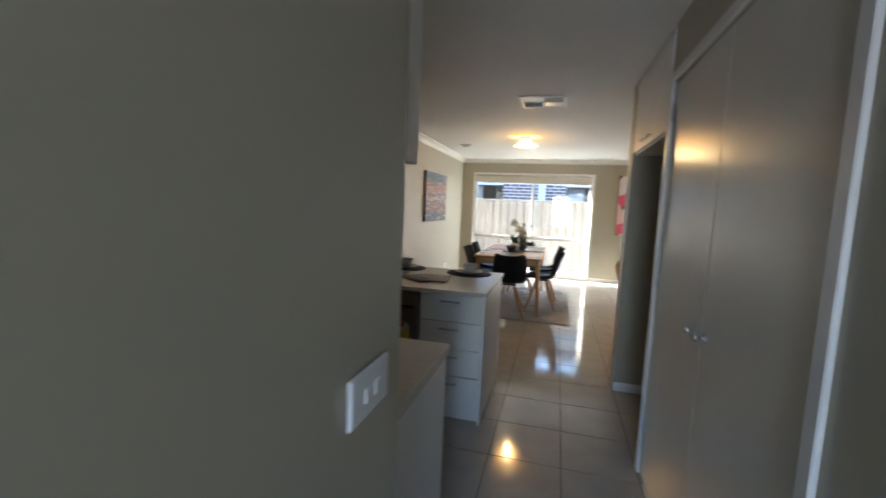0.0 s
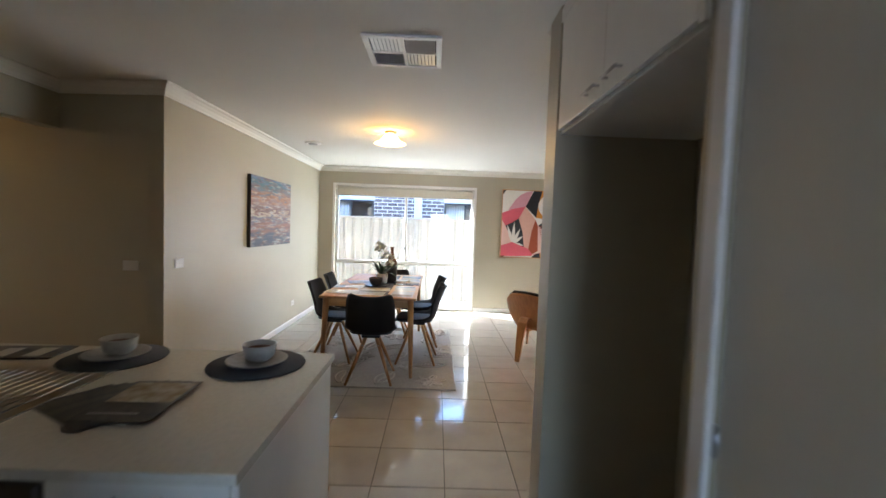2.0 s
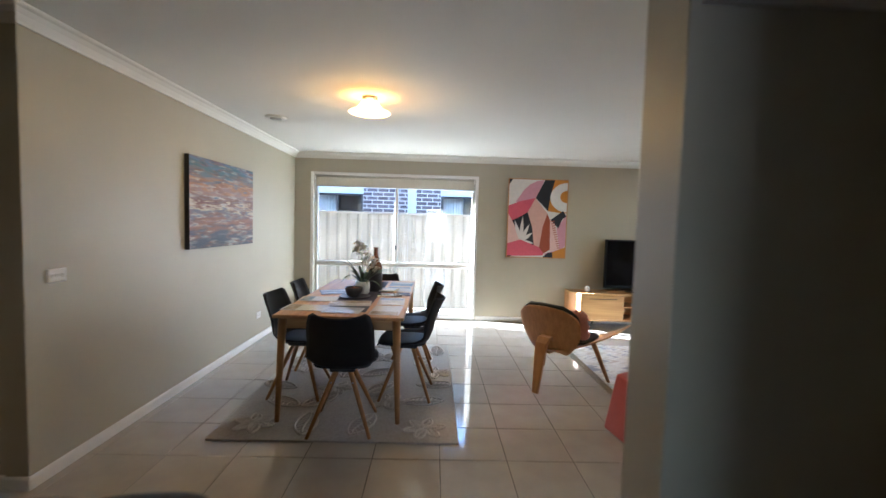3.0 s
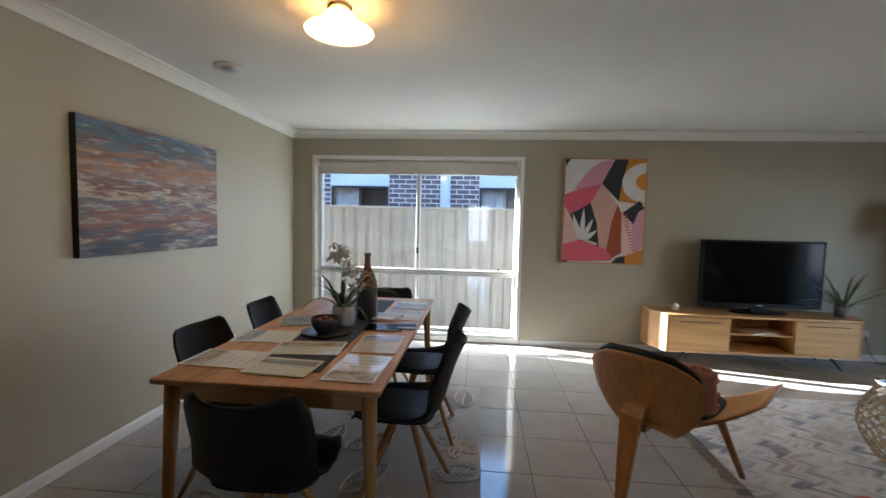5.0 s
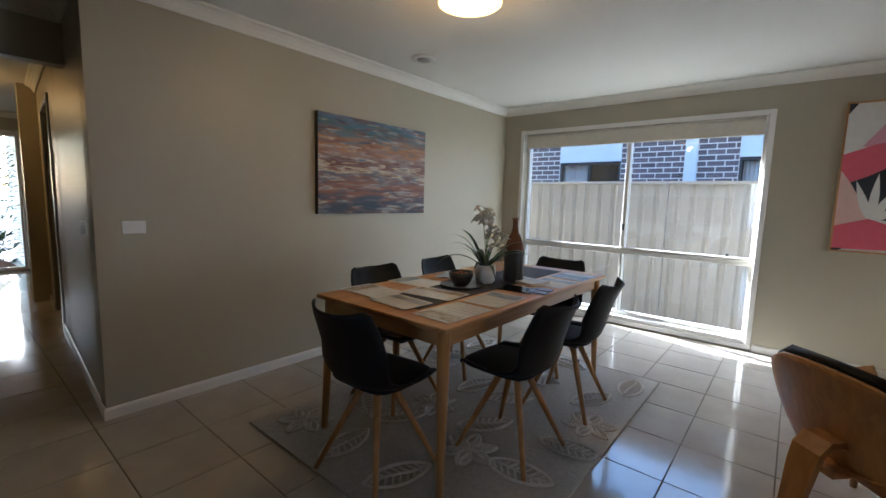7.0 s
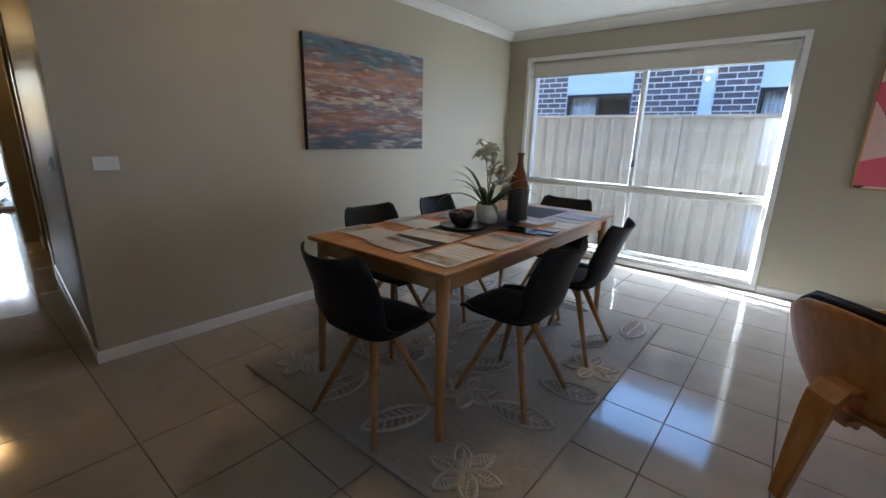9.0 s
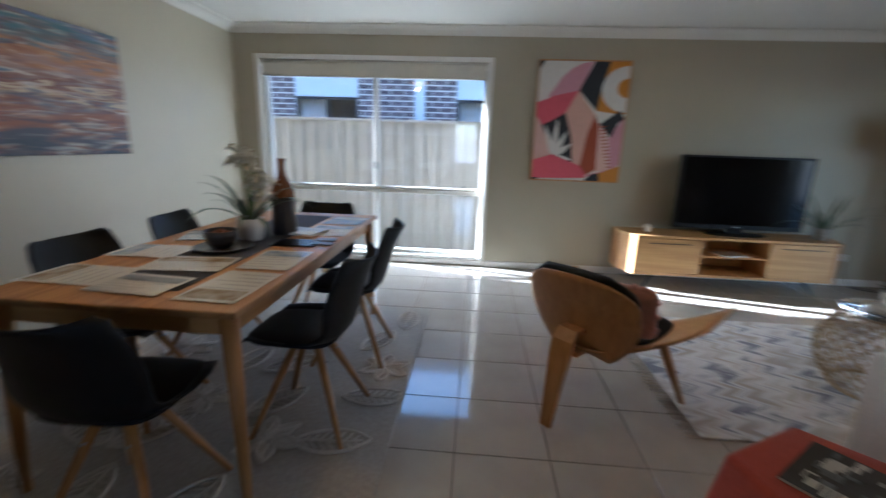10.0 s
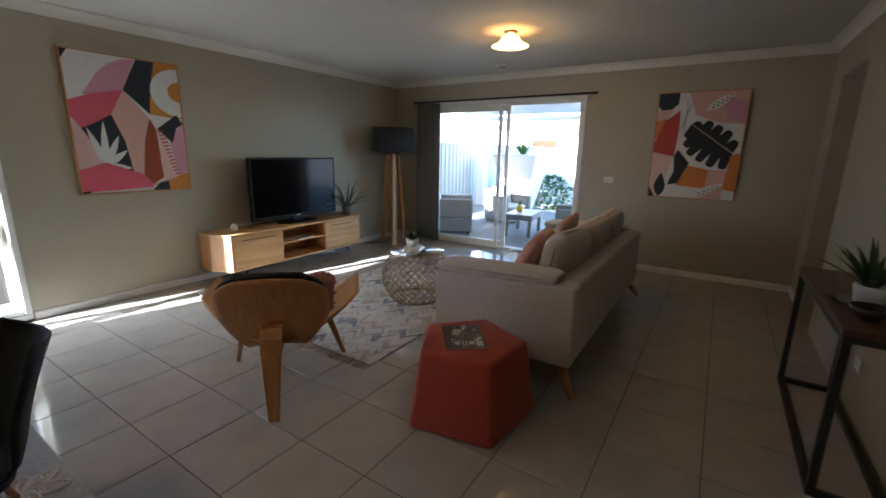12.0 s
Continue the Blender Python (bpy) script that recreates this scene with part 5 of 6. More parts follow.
bmesh.ops.bevel(bm, geom=list(bm.edges), offset=0.022, segments=4, profile=0.5, affect="EDGES")
part("body", bm, M["rust"], pf, smooth=True)
bm = bmesh.new()
for k in range(5):
    a, c = radians(227 + 72 * k), radians(227 + 72 * (k + 1))
    add_rod(bm, (0.335 * math.cos(a), 0.335 * math.sin(a), 0.004), (0.335 * math.cos(c), 0.335 * math.sin(c), 0.004), 0.003, sides=6)
part("base_seam", bm, M["rust"], pf, smooth=True)
mg = tagged(empty("magazine", pose(1.87, 5.09, 0.4195, 0, 0, 128)), "glossy magazine with a grey interior on its cover on the pouf", "magazine")
box("pages", -0.105, 0.105, -0.14, 0.14, 0, 0.008, M["paper"], mg, 0.001)
box("cover", -0.105, 0.105, -0.14, 0.14, 0.0082, 0.0088, M["dark_ceramic"], mg, 0, label="dark grey photographic cover")
rng = random.Random(1)
for i in range(30):
    x, y = rng.uniform(-0.10, 0.05), rng.uniform(-0.135, 0.05)
    box("cover_patch", x, x + rng.uniform(0.012, 0.05), y, y + rng.uniform(0.01, 0.05), 0.0089 + i * 0.00004, 0.0091 + i * 0.00004, rng.choice([M["paper"], M["paper"], M["ceramic"], M["ink"], M["dark_ceramic"]]), mg, 0)
for x, w, h in ((-0.088, 0.034, 0.058), (-0.046, 0.030, 0.040), (-0.008, 0.009, 0.058), (0.009, 0.009, 0.058), (0.028, 0.030, 0.040)):
    box("masthead", x, x + w, 0.070, 0.070 + h, 0.0100, 0.0104, M["paper"], mg, 0, label="pale block letter of the title")

# ---- sofa ----
sf = tagged(empty("sofa", pose(3.42, 5.10, 0)), "oatmeal fabric three-seat sofa with splayed oak legs", "sofa")
L, D = 1.12, 0.47


def soft_box(name, x0, x1, y0, y1, z0, z1, bev, mat=None, label="", seg=3):
    o = box(name, x0, x1, y0, y1, z0, z1, mat or M["sofa"], sf, bev, seg, label)
    for f in o.data.polygons:
        f.use_smooth = True
    return o


soft_box("base", -L + 0.02, L - 0.02, -D + 0.03, D - 0.02, 0.175, 0.30, 0.02)
soft_box("base_rail", -L + 0.05, L - 0.05, -D + 0.05, D - 0.05, 0.155, 0.176, 0.004, M["oak_x"], "oak base rail")
for s in (-1, 1):
    g = []
    for i in range(13):
        t = i / 12
        y = -D + 2 * D * t
        top = 0.665 - 0.05 * t - 0.02 * t * t
        x = s * (L - 0.055)
        g.append((y, top))
    bm = bmesh.new()
    outline = [(-D, 0.17), (D - 0.01, 0.17), (D + 0.01, 0.60), (D - 0.03, 0.625), (0.0, 0.638), (-D + 0.06, 0.665), (-D, 0.66)]
    a = [bm.verts.new((s * L, y, z)) for y, z in outline]
    c = [bm.verts.new((s * (L - 0.125), y, z)) for y, z in outline]
    bm.faces.new(a)
    bm.faces.new(c[::-1])
    for i in range(len(outline)):
        bm.faces.new((a[i], c[i], c[(i + 1) % len(outline)], a[(i + 1) % len(outline)]))
    bmesh.ops.recalc_face_normals(bm, faces=bm.faces)
    bmesh.ops.bevel(bm, geom=list(bm.edges), offset=0.022, segments=4, profile=0.5, affect="EDGES")
    part("arm", bm, M["sofa"], sf, smooth=True)
    ac = cushion("arm_pad", 0.19, 2 * D - 0.12, 0.095, pose(s * (L - 0.095), 0.05, 0.672, -2, 0, 0), M["sofa"], sf, seam=M["piping"], p=0.16, q=0.42, wave=0.003)
soft_box("backrest", -L + 0.10, L - 0.10, -D, -D + 0.15, 0.17, 0.675, 0.03, seg=4)
for k in range(3):
    cushion("seat_cushion", 0.655, 0.74, 0.17, pose((k - 1) * 0.657, 0.09, 0.375), M["sofa"], sf, seam=M["piping"], p=0.2, wave=0.006)
for k in range(3):
    cushion("back_cushion", 0.62, 0.46, 0.23, pose(-0.56 + k * 0.60, -0.225, 0.66, 101, 3 - 3 * k, 0), M["sofa"], sf, seam=M["piping"], p=0.22, q=0.6, wave=0.012)
for sx in (-1, 1):
    for sy in (-1, 1):
        rod("leg", (sx * (L + 0.005), sy * (D + 0.03), 0.001), (sx * (L - 0.08), sy * (D - 0.07), 0.165), 0.016, M["oak_z"], sf, 0.030, 14, "splayed oak leg")
pk = tagged(empty("scatter_cushion", pose(2.90, 5.12, 0.655, 118, 0, 8)), "blush pink scatter cushion leaning on the sofa", "cushion", "pink cushions on the sofa")
cushion("cushion", 0.45, 0.45, 0.15, Matrix(), M["pink"], pk, wave=0.01, p=0.4)
pk2 = tagged(empty("scatter_cushion", pose(3.46, 5.10, 0.70, 116, 0, 4)), "cream scatter cushion with pink tufted edge on the sofa", "cushion", "pink cushions on the sofa")
cushion("cushion", 0.44, 0.44, 0.13, Matrix(), M["piping"], pk2, wave=0.01, p=0.4)
bm = bmesh.new()
for i in range(34):
    a = 2 * math.pi * i / 34
    bmesh.ops.create_icosphere(bm, subdivisions=1, radius=0.022, matrix=Matrix.Translation((0.22 * spow(math.cos(a), 0.4), 0.22 * spow(math.sin(a), 0.4), 0)))
part("edging", bm, M["pink"], pk2, "pink tufted edging", smooth=True)

# ---- console table ----
cn = tagged(empty("console_table", pose(2.72, 3.430, 0)), "narrow dark timber console table on a black metal frame", "console table")
box("top", -0.575, 0.575, -0.14, 0.14, 0.728, 0.752, M["dark_wood"], cn, 0.003)
for sx in (-1, 1):
    x0, x1 = sorted((sx * 0.57, sx * 0.54))
    for sy in (-1, 1):
        y0, y1 = sorted((sy * 0.135, sy * 0.105))
        box("leg", x0, x1, y0, y1, 0.0305, 0.697, M["dark_metal"], cn, 0.002)
    for z in (0.0005, 0.6975):
        box("cross_bar", x0, x1, -0.135, 0.135, z, z + 0.03, M["dark_metal"], cn, 0.002)
for sy in (-1, 1):
    y0, y1 = sorted((sy * 0.135, sy * 0.105))
    box("rail", -0.5395, 0.5395, y0, y1, 0.6975, 0.7275, M["dark_metal"], cn, 0.002)
    box("rail", -0.5395, 0.5395, y0, y1, 0.0005, 0.0305, M["dark_metal"], cn, 0.002)
for (x, y, r_, nm, lb) in ((2.60, 3.43, 0.125, "glass_plate", "clear glass plate on the console table"),):
    g_ = tagged(empty(nm, pose(x, y, 0.752)), lb, "plate")
    lathe("plate", [(0.0, 0.0005), (r_ * 0.7, 0.0005), (r_, 0.012), (r_, 0.015), (r_ * 0.7, 0.005), (0.0, 0.005)], M["glass"], g_, 36)
kp = tagged(empty("potted_plant", pose(2.56, 3.42, 0.758)), "spiky green plant in a white pot on the console table", "potted plant")
lathe("pot", [(0.0, 0.0), (0.048, 0.0), (0.062, 0.08), (0.060, 0.092), (0.054, 0.088), (0.0, 0.075)], M["ceramic"], kp, 28)
plant_leaves("leaves", kp, random.Random(12), 22, 0.30, 0.034, (0.55, 1.35), 0.6, M["leaf"], 0.075, 0.02)
dk = tagged(empty("dark_bowl", pose(2.34, 3.46, 0.7525)), "small black bowl on the console table", "bowl")
lathe("bowl", [(0.0, 0.0), (0.03, 0.0), (0.06, 0.03), (0.07, 0.055), (0.065, 0.055), (0.05, 0.03), (0.0, 0.01)], M["dark_ceramic"], dk, 28)

# ---- kitchen ----
def handle_on(front, x, z, w=0.13):
    rod("handle", (x - w / 2, -0.038, z), (x + w / 2, -0.038, z), 0.006, M["steel"], front, label="brushed metal bar handle")
    for q in (-1, 1):
        rod("handle_post", (x + q * (w / 2 - 0.012), -0.038, z), (x + q * (w / 2 - 0.012), -0.009, z), 0.004, M["steel"], front, sides=8)


dr = tagged(empty("drawer_unit", pose(-0.39, 2.165, 0)), "white four-drawer kitchen cabinet at the island's end", "kitchen cabinet")
box("carcass", -0.215, 0.205, 0.012, 0.60, 0.12, 0.871, M["cupboard"], dr)
box("end_panel", 0.2055, 0.222, 0.0, 0.835, 0.0005, 0.8735, M["cupboard"], dr, 0.001)
box("kickboard", -0.215, 0.205, 0.05, 0.066, 0.0005, 0.119, M["cupboard"], dr, 0.001)
for k in range(4):
    z1 = 0.868 - k * 0.184
    d = box("drawer_front", -0.212, 0.203, -0.007, 0.011, z1 - 0.178, z1, M["cupboard"], dr, 0.002)
    handle_on(d, 0.0, 0.045, 0.13)
dw = tagged(empty("dishwasher", pose(-0.893, 2.165, 0)), "stainless steel dishwasher with an energy rating sticker", "dishwasher")
box("body", -0.282, 0.282, 0.012, 0.58, 0.10, 0.872, M["dark_steel"], dw)
door = box("door", -0.278, 0.278, -0.012, 0.011, 0.12, 0.748, M["dark_steel"], dw, 0.004)
box("control_panel", -0.278, 0.278, -0.014, 0.011, 0.753, 0.850, M["dark_steel"], dw, 0.004)
box("grip", -0.25, 0.25, -0.024, -0.0145, 0.755, 0.769, M["dark_metal"], dw, 0.002, label="dark recessed grip")
box("badge", -0.02, 0.04, -0.0152, -0.0142, 0.808, 0.818, M["dark_metal"], dw, 0)
box("kickboard", -0.278, 0.278, 0.05, 0.066, 0.0005, 0.099, M["dark_metal"], dw)
M["s_yellow"] = material("sticker_yellow", (0.75, 0.48, 0.04), 0.4)
M["s_blue"] = material("sticker_blue", (0.03, 0.25, 0.55), 0.4)
M["s_red"] = material("sticker_red", (0.55, 0.05, 0.04), 0.4)
st = tagged(empty("rating_sticker", pose(-0.715, 2.1525, 0.50)), "energy and water rating stickers on the dishwasher door", "sticker")
for a, c, m_ in ((-0.11, -0.04, "s_blue"), (-0.038, 0.01, "paper"), (0.012, 0.10, "s_yellow"), (0.102, 0.115, "paper")):
    box("label", -0.042, 0.042, -0.0016, -0.0008, a, c, M[m_], st, 0)
box("wave", -0.040, 0.040, -0.0021, -0.0017, -0.022, 0.0, M["s_blue"], st, 0)
for i in range(5):
    box("text_line", -0.032, 0.030, -0.0021, -0.0017, 0.03 + 0.012 * i, 0.034 + 0.012 * i, M["ink"], st, 0)
bm = bmesh.new()
slab_shape(bm, [(0.041 * math.cos(t), 0.116 + 0.036 * math.sin(t)) for t in [i * math.pi / 10 for i in range(11)]], -0.0021, -0.0008)
part("dial", bm, M["paper"], st)
bm = bmesh.new()
slab_shape(bm, [(0.0, 0.118)] + [(0.036 * math.cos(t), 0.118 + 0.031 * math.sin(t)) for t in [math.pi * (0.4 + i * 0.06) for i in range(11)]], -0.0025, -0.0021)
part("dial_red", bm, M["s_red"], st)

for k in range(3):
    x = -1.48 - 0.60 * k
    cu = tagged(empty("sink_cabinet", pose(x, 2.165, 0)), "white two-door kitchen cabinet under the island top", "kitchen cabinet", "island cabinets")
    box("carcass", -0.296, 0.296, 0.012, 0.60, 0.12, 0.70 if k < 2 else 0.872, M["cupboard"], cu)
    box("top_rail", -0.296, 0.296, 0.012, 0.04, 0.7005, 0.872, M["cupboard"], cu) if k < 2 else None
    box("kickboard", -0.296, 0.296, 0.05, 0.066, 0.0005, 0.119, M["cupboard"], cu)
    for s in (-1, 1):
        lo, hi = sorted((s * 0.295, s * 0.0015))
        d = box("door", lo, hi, -0.007, 0.011, 0.12, 0.868, M["cupboard"], cu, 0.002)
        handle_on(d, -s * 0.035, 0.325, 0.13)
    box("back_panel", -0.296, 0.296, 0.601, 0.62, 0.0005, 0.8735, M["cupboard"], cu)

ct = tagged(empty("worktop", pose(0, 0, 0)), "cream stone island worktop with a sink cut into it", "worktop")
bm = bmesh.new()
hx0, hx1, hy0, hy1 = -2.06, -1.27, 2.345, 2.725
for a, b_, c, d in ((-3.195, hx0, 2.135, 3.03), (hx1, -0.160, 2.135, 3.03), (hx0, hx1, 2.135, hy0), (hx0, hx1, hy1, 3.03)):
    add_box(bm, a, b_, c, d, 0.874, 0.900)
bmesh.ops.remove_doubles(bm, verts=bm.verts, dist=1e-4)
part("top", bm, M["counter"], ct)

sk = tagged(empty("kitchen_sink", pose(-1.50, 2.535, 0.9005)), "stainless steel double-bowl sink with a ribbed drainer", "sink")
bm = bmesh.new()
bowls = ((-0.545, -0.14), (-0.075, 0.215))
xs = [-0.60, -0.545, -0.14, -0.075, 0.215, 0.625]
for i, (a, b_) in enumerate(zip(xs, xs[1:])):
    if (a, b_) in bowls:
        add_box(bm, a, b_, -0.225, -0.165, 0, 0.004)
        add_box(bm, a, b_, 0.165, 0.225, 0, 0.004)
    else:
        add_box(bm, a, b_, -0.225, 0.225, 0, 0.004)
part("deck", bm, M["steel"], sk)
for a, b_ in bowls:
    bm = bmesh.new()
    dep = -0.17
    ring0 = [(a, -0.165), (b_, -0.165), (b_, 0.165), (a, 0.165)]
    lo = [bm.verts.new((x + (0.02 if x == a else -0.02), y + (0.02 if y < 0 else -0.02), dep)) for x, y in ring0]
    hi = [bm.verts.new((x, y, 0.003)) for x, y in ring0]
    bm.faces.new(lo)
    for i in range(4):
        bm.faces.new((hi[i], hi[(i + 1) % 4], lo[(i + 1) % 4], lo[i]))
    bmesh.ops.bevel(bm, geom=list(bm.edges), offset=0.02, segments=3, profile=0.5, affect="EDGES")
    part("bowl", bm, M["steel"], sk, smooth=True)
for i in range(10):
    rod("drainer_rib", (0.27 + i * 0.034, -0.17, 0.004), (0.27 + i * 0.034, 0.17, 0.004), 0.003, M["steel"], sk, sides=8)
tp = tagged(empty("kitchen_tap", pose(-1.60, 2.735, 0.9045)), "chrome kitchen mixer tap on the sink", "tap")
lathe("body", [(0.0, 0.0), (0.026, 0.0), (0.024, 0.06), (0.022, 0.12), (0.0, 0.125)], M["chrome"], tp, 24)
bm = bmesh.new()
pts = [Vector((0, 0, 0.06)), Vector((-0.045, -0.045, 0.10)), Vector((-0.095, -0.095, 0.13)), Vector((-0.13, -0.13, 0.14)), Vector((-0.138, -0.138, 0.122))]
for a, c in zip(pts, pts[1:]):
    add_rod(bm, a, c, 0.013, 0.012, 14)
part("spout", bm, M["chrome"], tp, smooth=True)
rod("lever", (0, 0, 0.125), (0.02, 0.05, 0.165), 0.010, M["chrome"], tp, 0.007)


def place_setting(x, y, a):
    m = tagged(empty("placemat", pose(x, y, 0.9005)), "round black woven placemat on the kitchen island", "placemat", "place settings")
    lathe("mat", [(0.0, 0.0), (0.178, 0.0), (0.180, 0.003), (0.178, 0.006), (0.0, 0.006)], M["runner"], m, 48)
    p = tagged(empty("dinner_plate", pose(x - 0.005, y + 0.01, 0.9068)), "speckled grey side plate on a black placemat", "plate", "place settings")
    lathe("plate", [(0.0, 0.0), (0.06, 0.0), (0.112, 0.011), (0.114, 0.015), (0.108, 0.015), (0.06, 0.005), (0.0, 0.005)], M["stoneware"], p, 40)
    b = tagged(empty("small_bowl", pose(x, y + 0.02, 0.912)), "white bowl with pasta in it on a grey plate", "bowl", "place settings")
    lathe("bowl", [(0.0, 0.0), (0.032, 0.0), (0.054, 0.018), (0.064, 0.066), (0.060, 0.066), (0.048, 0.022), (0.0, 0.010)], M["stoneware_pale"], b, 32)
    lathe("filling", [(0.0, 0.052), (0.03, 0.050), (0.053, 0.046)][::-1], M["pod"], b, 20, "brown dried filling")


M["stoneware_pale"] = material("pale_stoneware", (0.42, 0.41, 0.39), 0.35, spread=0.15, scale=40)
M["stoneware"] = material("grey_stoneware", (0.30, 0.29, 0.28), 0.4, spread=0.25, scale=60)
place_setting(-0.42, 2.86, 0)
place_setting(-0.985, 2.885, 0)
for k in range(8):
    f = tagged(empty("leaflet", pose(-0.72 + k * 0.016, 2.46 + 0.004 * k, 0.9006 + 0.0013 * k, 0, 0, 62 - k * 8.5)), "dark glossy real estate leaflet fanned out on the island", "leaflet", "fanned leaflets")
    box("page", -0.105, 0.105, -0.148, 0.148, 0, 0.0010, M["leaflet"], f, 0)
    if k == 7:
        box("picture", -0.095, 0.095, -0.02, 0.135, 0.00105, 0.00125, M["brown_ink"], f, 0)
    box("text_line", -0.085, 0.05, -0.10, -0.094, 0.00105, 0.00125, M["paper"], f, 0)
mz = tagged(empty("magazine", pose(-1.43, 2.90, 0.9006, 0, 0, 8)), "open glossy magazine lying behind the sink", "magazine")
box("page", -0.21, -0.003, -0.085, 0.085, 0, 0.006, M["leaflet"], mz, 0.001)
box("page", 0.003, 0.21, -0.085, 0.085, 0, 0.006, M["leaflet"], mz, 0.001)
for x in (-0.16, -0.02, 0.10):
    box("picture", x, x + 0.06, -0.06, 0.05, 0.0062, 0.0066, M["paper"] if x > -0.1 else M["brown_ink"], mz, 0)
cb = tagged(empty("cookbook", pose(-2.52, 2.86, 0.9005, -14, 0, 18)), "open dark-covered cookbook standing on the island", "book")
box("cover", -0.13, 0.13, -0.004, 0.018, 0.01, 0.20, M["ink"], cb, 0.002)
for i in range(3):
    for j in range(2):
        box("picture", -0.115 + 0.08 * i, -0.05 + 0.08 * i, -0.0052, -0.0042, 0.03 + 0.085 * j, 0.10 + 0.085 * j, (M["paper"], M["brown_ink"], M["dark_ceramic"])[(i + j) % 3], cb, 0)
tl = tagged(empty("tea_towel", pose(-2.72, 2.80, 0.9005)), "folded pale green tea towel beside the cookbook", "tea towel")
M["towel"] = material("teal_towel", (0.20, 0.30, 0.30), 0.9, spread=0.1, scale=30, bump=0.3)
box("cloth", -0.03, 0.03, -0.05, 0.05, 0, 0.18, M["towel"], tl, 0.01, 2)
bd = tagged(empty("serving_board", pose(-2.25, 2.90, 0.9005, 0, 0, 20)), "oval timber serving board with cups on the island", "serving board")
box("board", -0.17, 0.17, -0.08, 0.08, 0, 0.012, M["oak_x"], bd, 0.004)

# stools behind the island
for k, (x, a) in enumerate(((-0.47, 6), (-1.15, -4))):
    so = tagged(empty("bar_stool", pose(x, 3.27, 0, 0, 0, a)), "black-seated bar stool with timber legs tucked behind the island", "bar stool", "bar stools")
    bm = bmesh.new()
    add_cushion(bm, 0.39, 0.37, 0.19, p=0.6)
    s_ = part("seat", bm, M["black"], so, smooth=True)
    s_.location = (0, 0, 0.60)
    for sx in (-1, 1):
        for sy in (-1, 1):
            rod("leg", (sx * 0.20, sy * 0.19, 0.001), (sx * 0.10, sy * 0.10, 0.56), 0.013, M["oak_z"], so, 0.019, 12)
    for sy in (-1, 1):
        rod("footrest", (-0.165, sy * 0.155, 0.22), (0.165, sy * 0.155, 0.22), 0.008, M["dark_metal"], so)

# cooking side
for k in range(5):
    x = -0.455 - 0.60 * k
    cu = tagged(empty("base_cabinet", pose(x, 1.06, 0)), "white two-door kitchen cabinet along the kitchen wall", "kitchen cabinet", "wall side cabinets")
    box("carcass", -0.296, 0.296, -0.82, -0.022, 0.12, 0.859, M["cupboard"], cu)
    box("kickboard", -0.296, 0.296, -0.09, -0.074, 0.0005, 0.119, M["cupboard"], cu)
    for s in (-1, 1):
        lo, hi = sorted((s * 0.295, s * 0.0015))
        d = box("door", lo, hi, -0.021, -0.003, 0.12, 0.852, M["cupboard"], cu, 0.002)
w2 = tagged(empty("worktop", pose(0, 0, 0)), "cream stone worktop along the kitchen wall", "worktop")
box("top", -3.195, -0.138, 0.222, 1.115, 0.860, 0.900, M["counter"], w2, 0.003, 2)
ep = tagged(empty("cabinet_end_panel", pose(-0.155, 0.64, 0)), "white end panel of the wall side cabinets", "cabinet panel")
box("panel", -0.001, 0.012, -0.415, 0.445, 0.0005, 0.859, M["cupboard"], ep, 0.001)
hob = tagged(empty("cooktop", pose(-0.98, 0.70, 0.9005)), "black glass gas cooktop set on the worktop", "cooktop")
box("glass", -0.30, 0.30, -0.25, 0.25, 0, 0.006, M["screen"], hob, 0.002)
for x in (-0.16, 0.16):
    for y in (-0.12, 0.12):
        lathe("burner", [(0.0, 0.0), (0.045, 0.0), (0.045, 0.012), (0.030, 0.018), (0.0, 0.018)], M["dark_metal"], hob, 20, place=(x, y, 0.0065))
        for r_ in (0, 90):
            t_ = box("trivet", -0.08, 0.08, -0.004, 0.004, 0.026, 0.034, M["dark_metal"], hob, 0.001)
            t_.matrix_local = pose(x, y, 0.030, 0, 0, r_)
hp = tagged(empty("herb_plant", pose(-0.37, 0.66, 0.9005)), "bright green plant in a dark pot on the worktop", "potted plant")
lathe("pot", [(0.0, 0.0), (0.045, 0.0), (0.058, 0.09), (0.052, 0.09), (0.0, 0.08)], M["dark_ceramic"], hp, 24)
plant_leaves("leaves", hp, random.Random(8), 30, 0.19, 0.034, (0.1, 1.2), 1.2, M["leaf_light"], 0.085, 0.02, 5)
for k in range(4):
    x = -0.438 - 0.60 * k
    oc = tagged(empty("wall_cupboard", pose(x, 0.225, 1.56)), "white overhead kitchen cupboard", "wall cupboard", "overhead cupboards")
    box("carcass", -0.298, 0.298, 0.0, 0.40, 0.0, 0.88, M["cupboard"], oc, 0.002)
    for s in (-1, 1):
        lo, hi = sorted((s * 0.297, s * 0.0015))
        box("door", lo, hi, 0.401, 0.419, 0.0, 0.88, M["cupboard"], oc, 0.002)

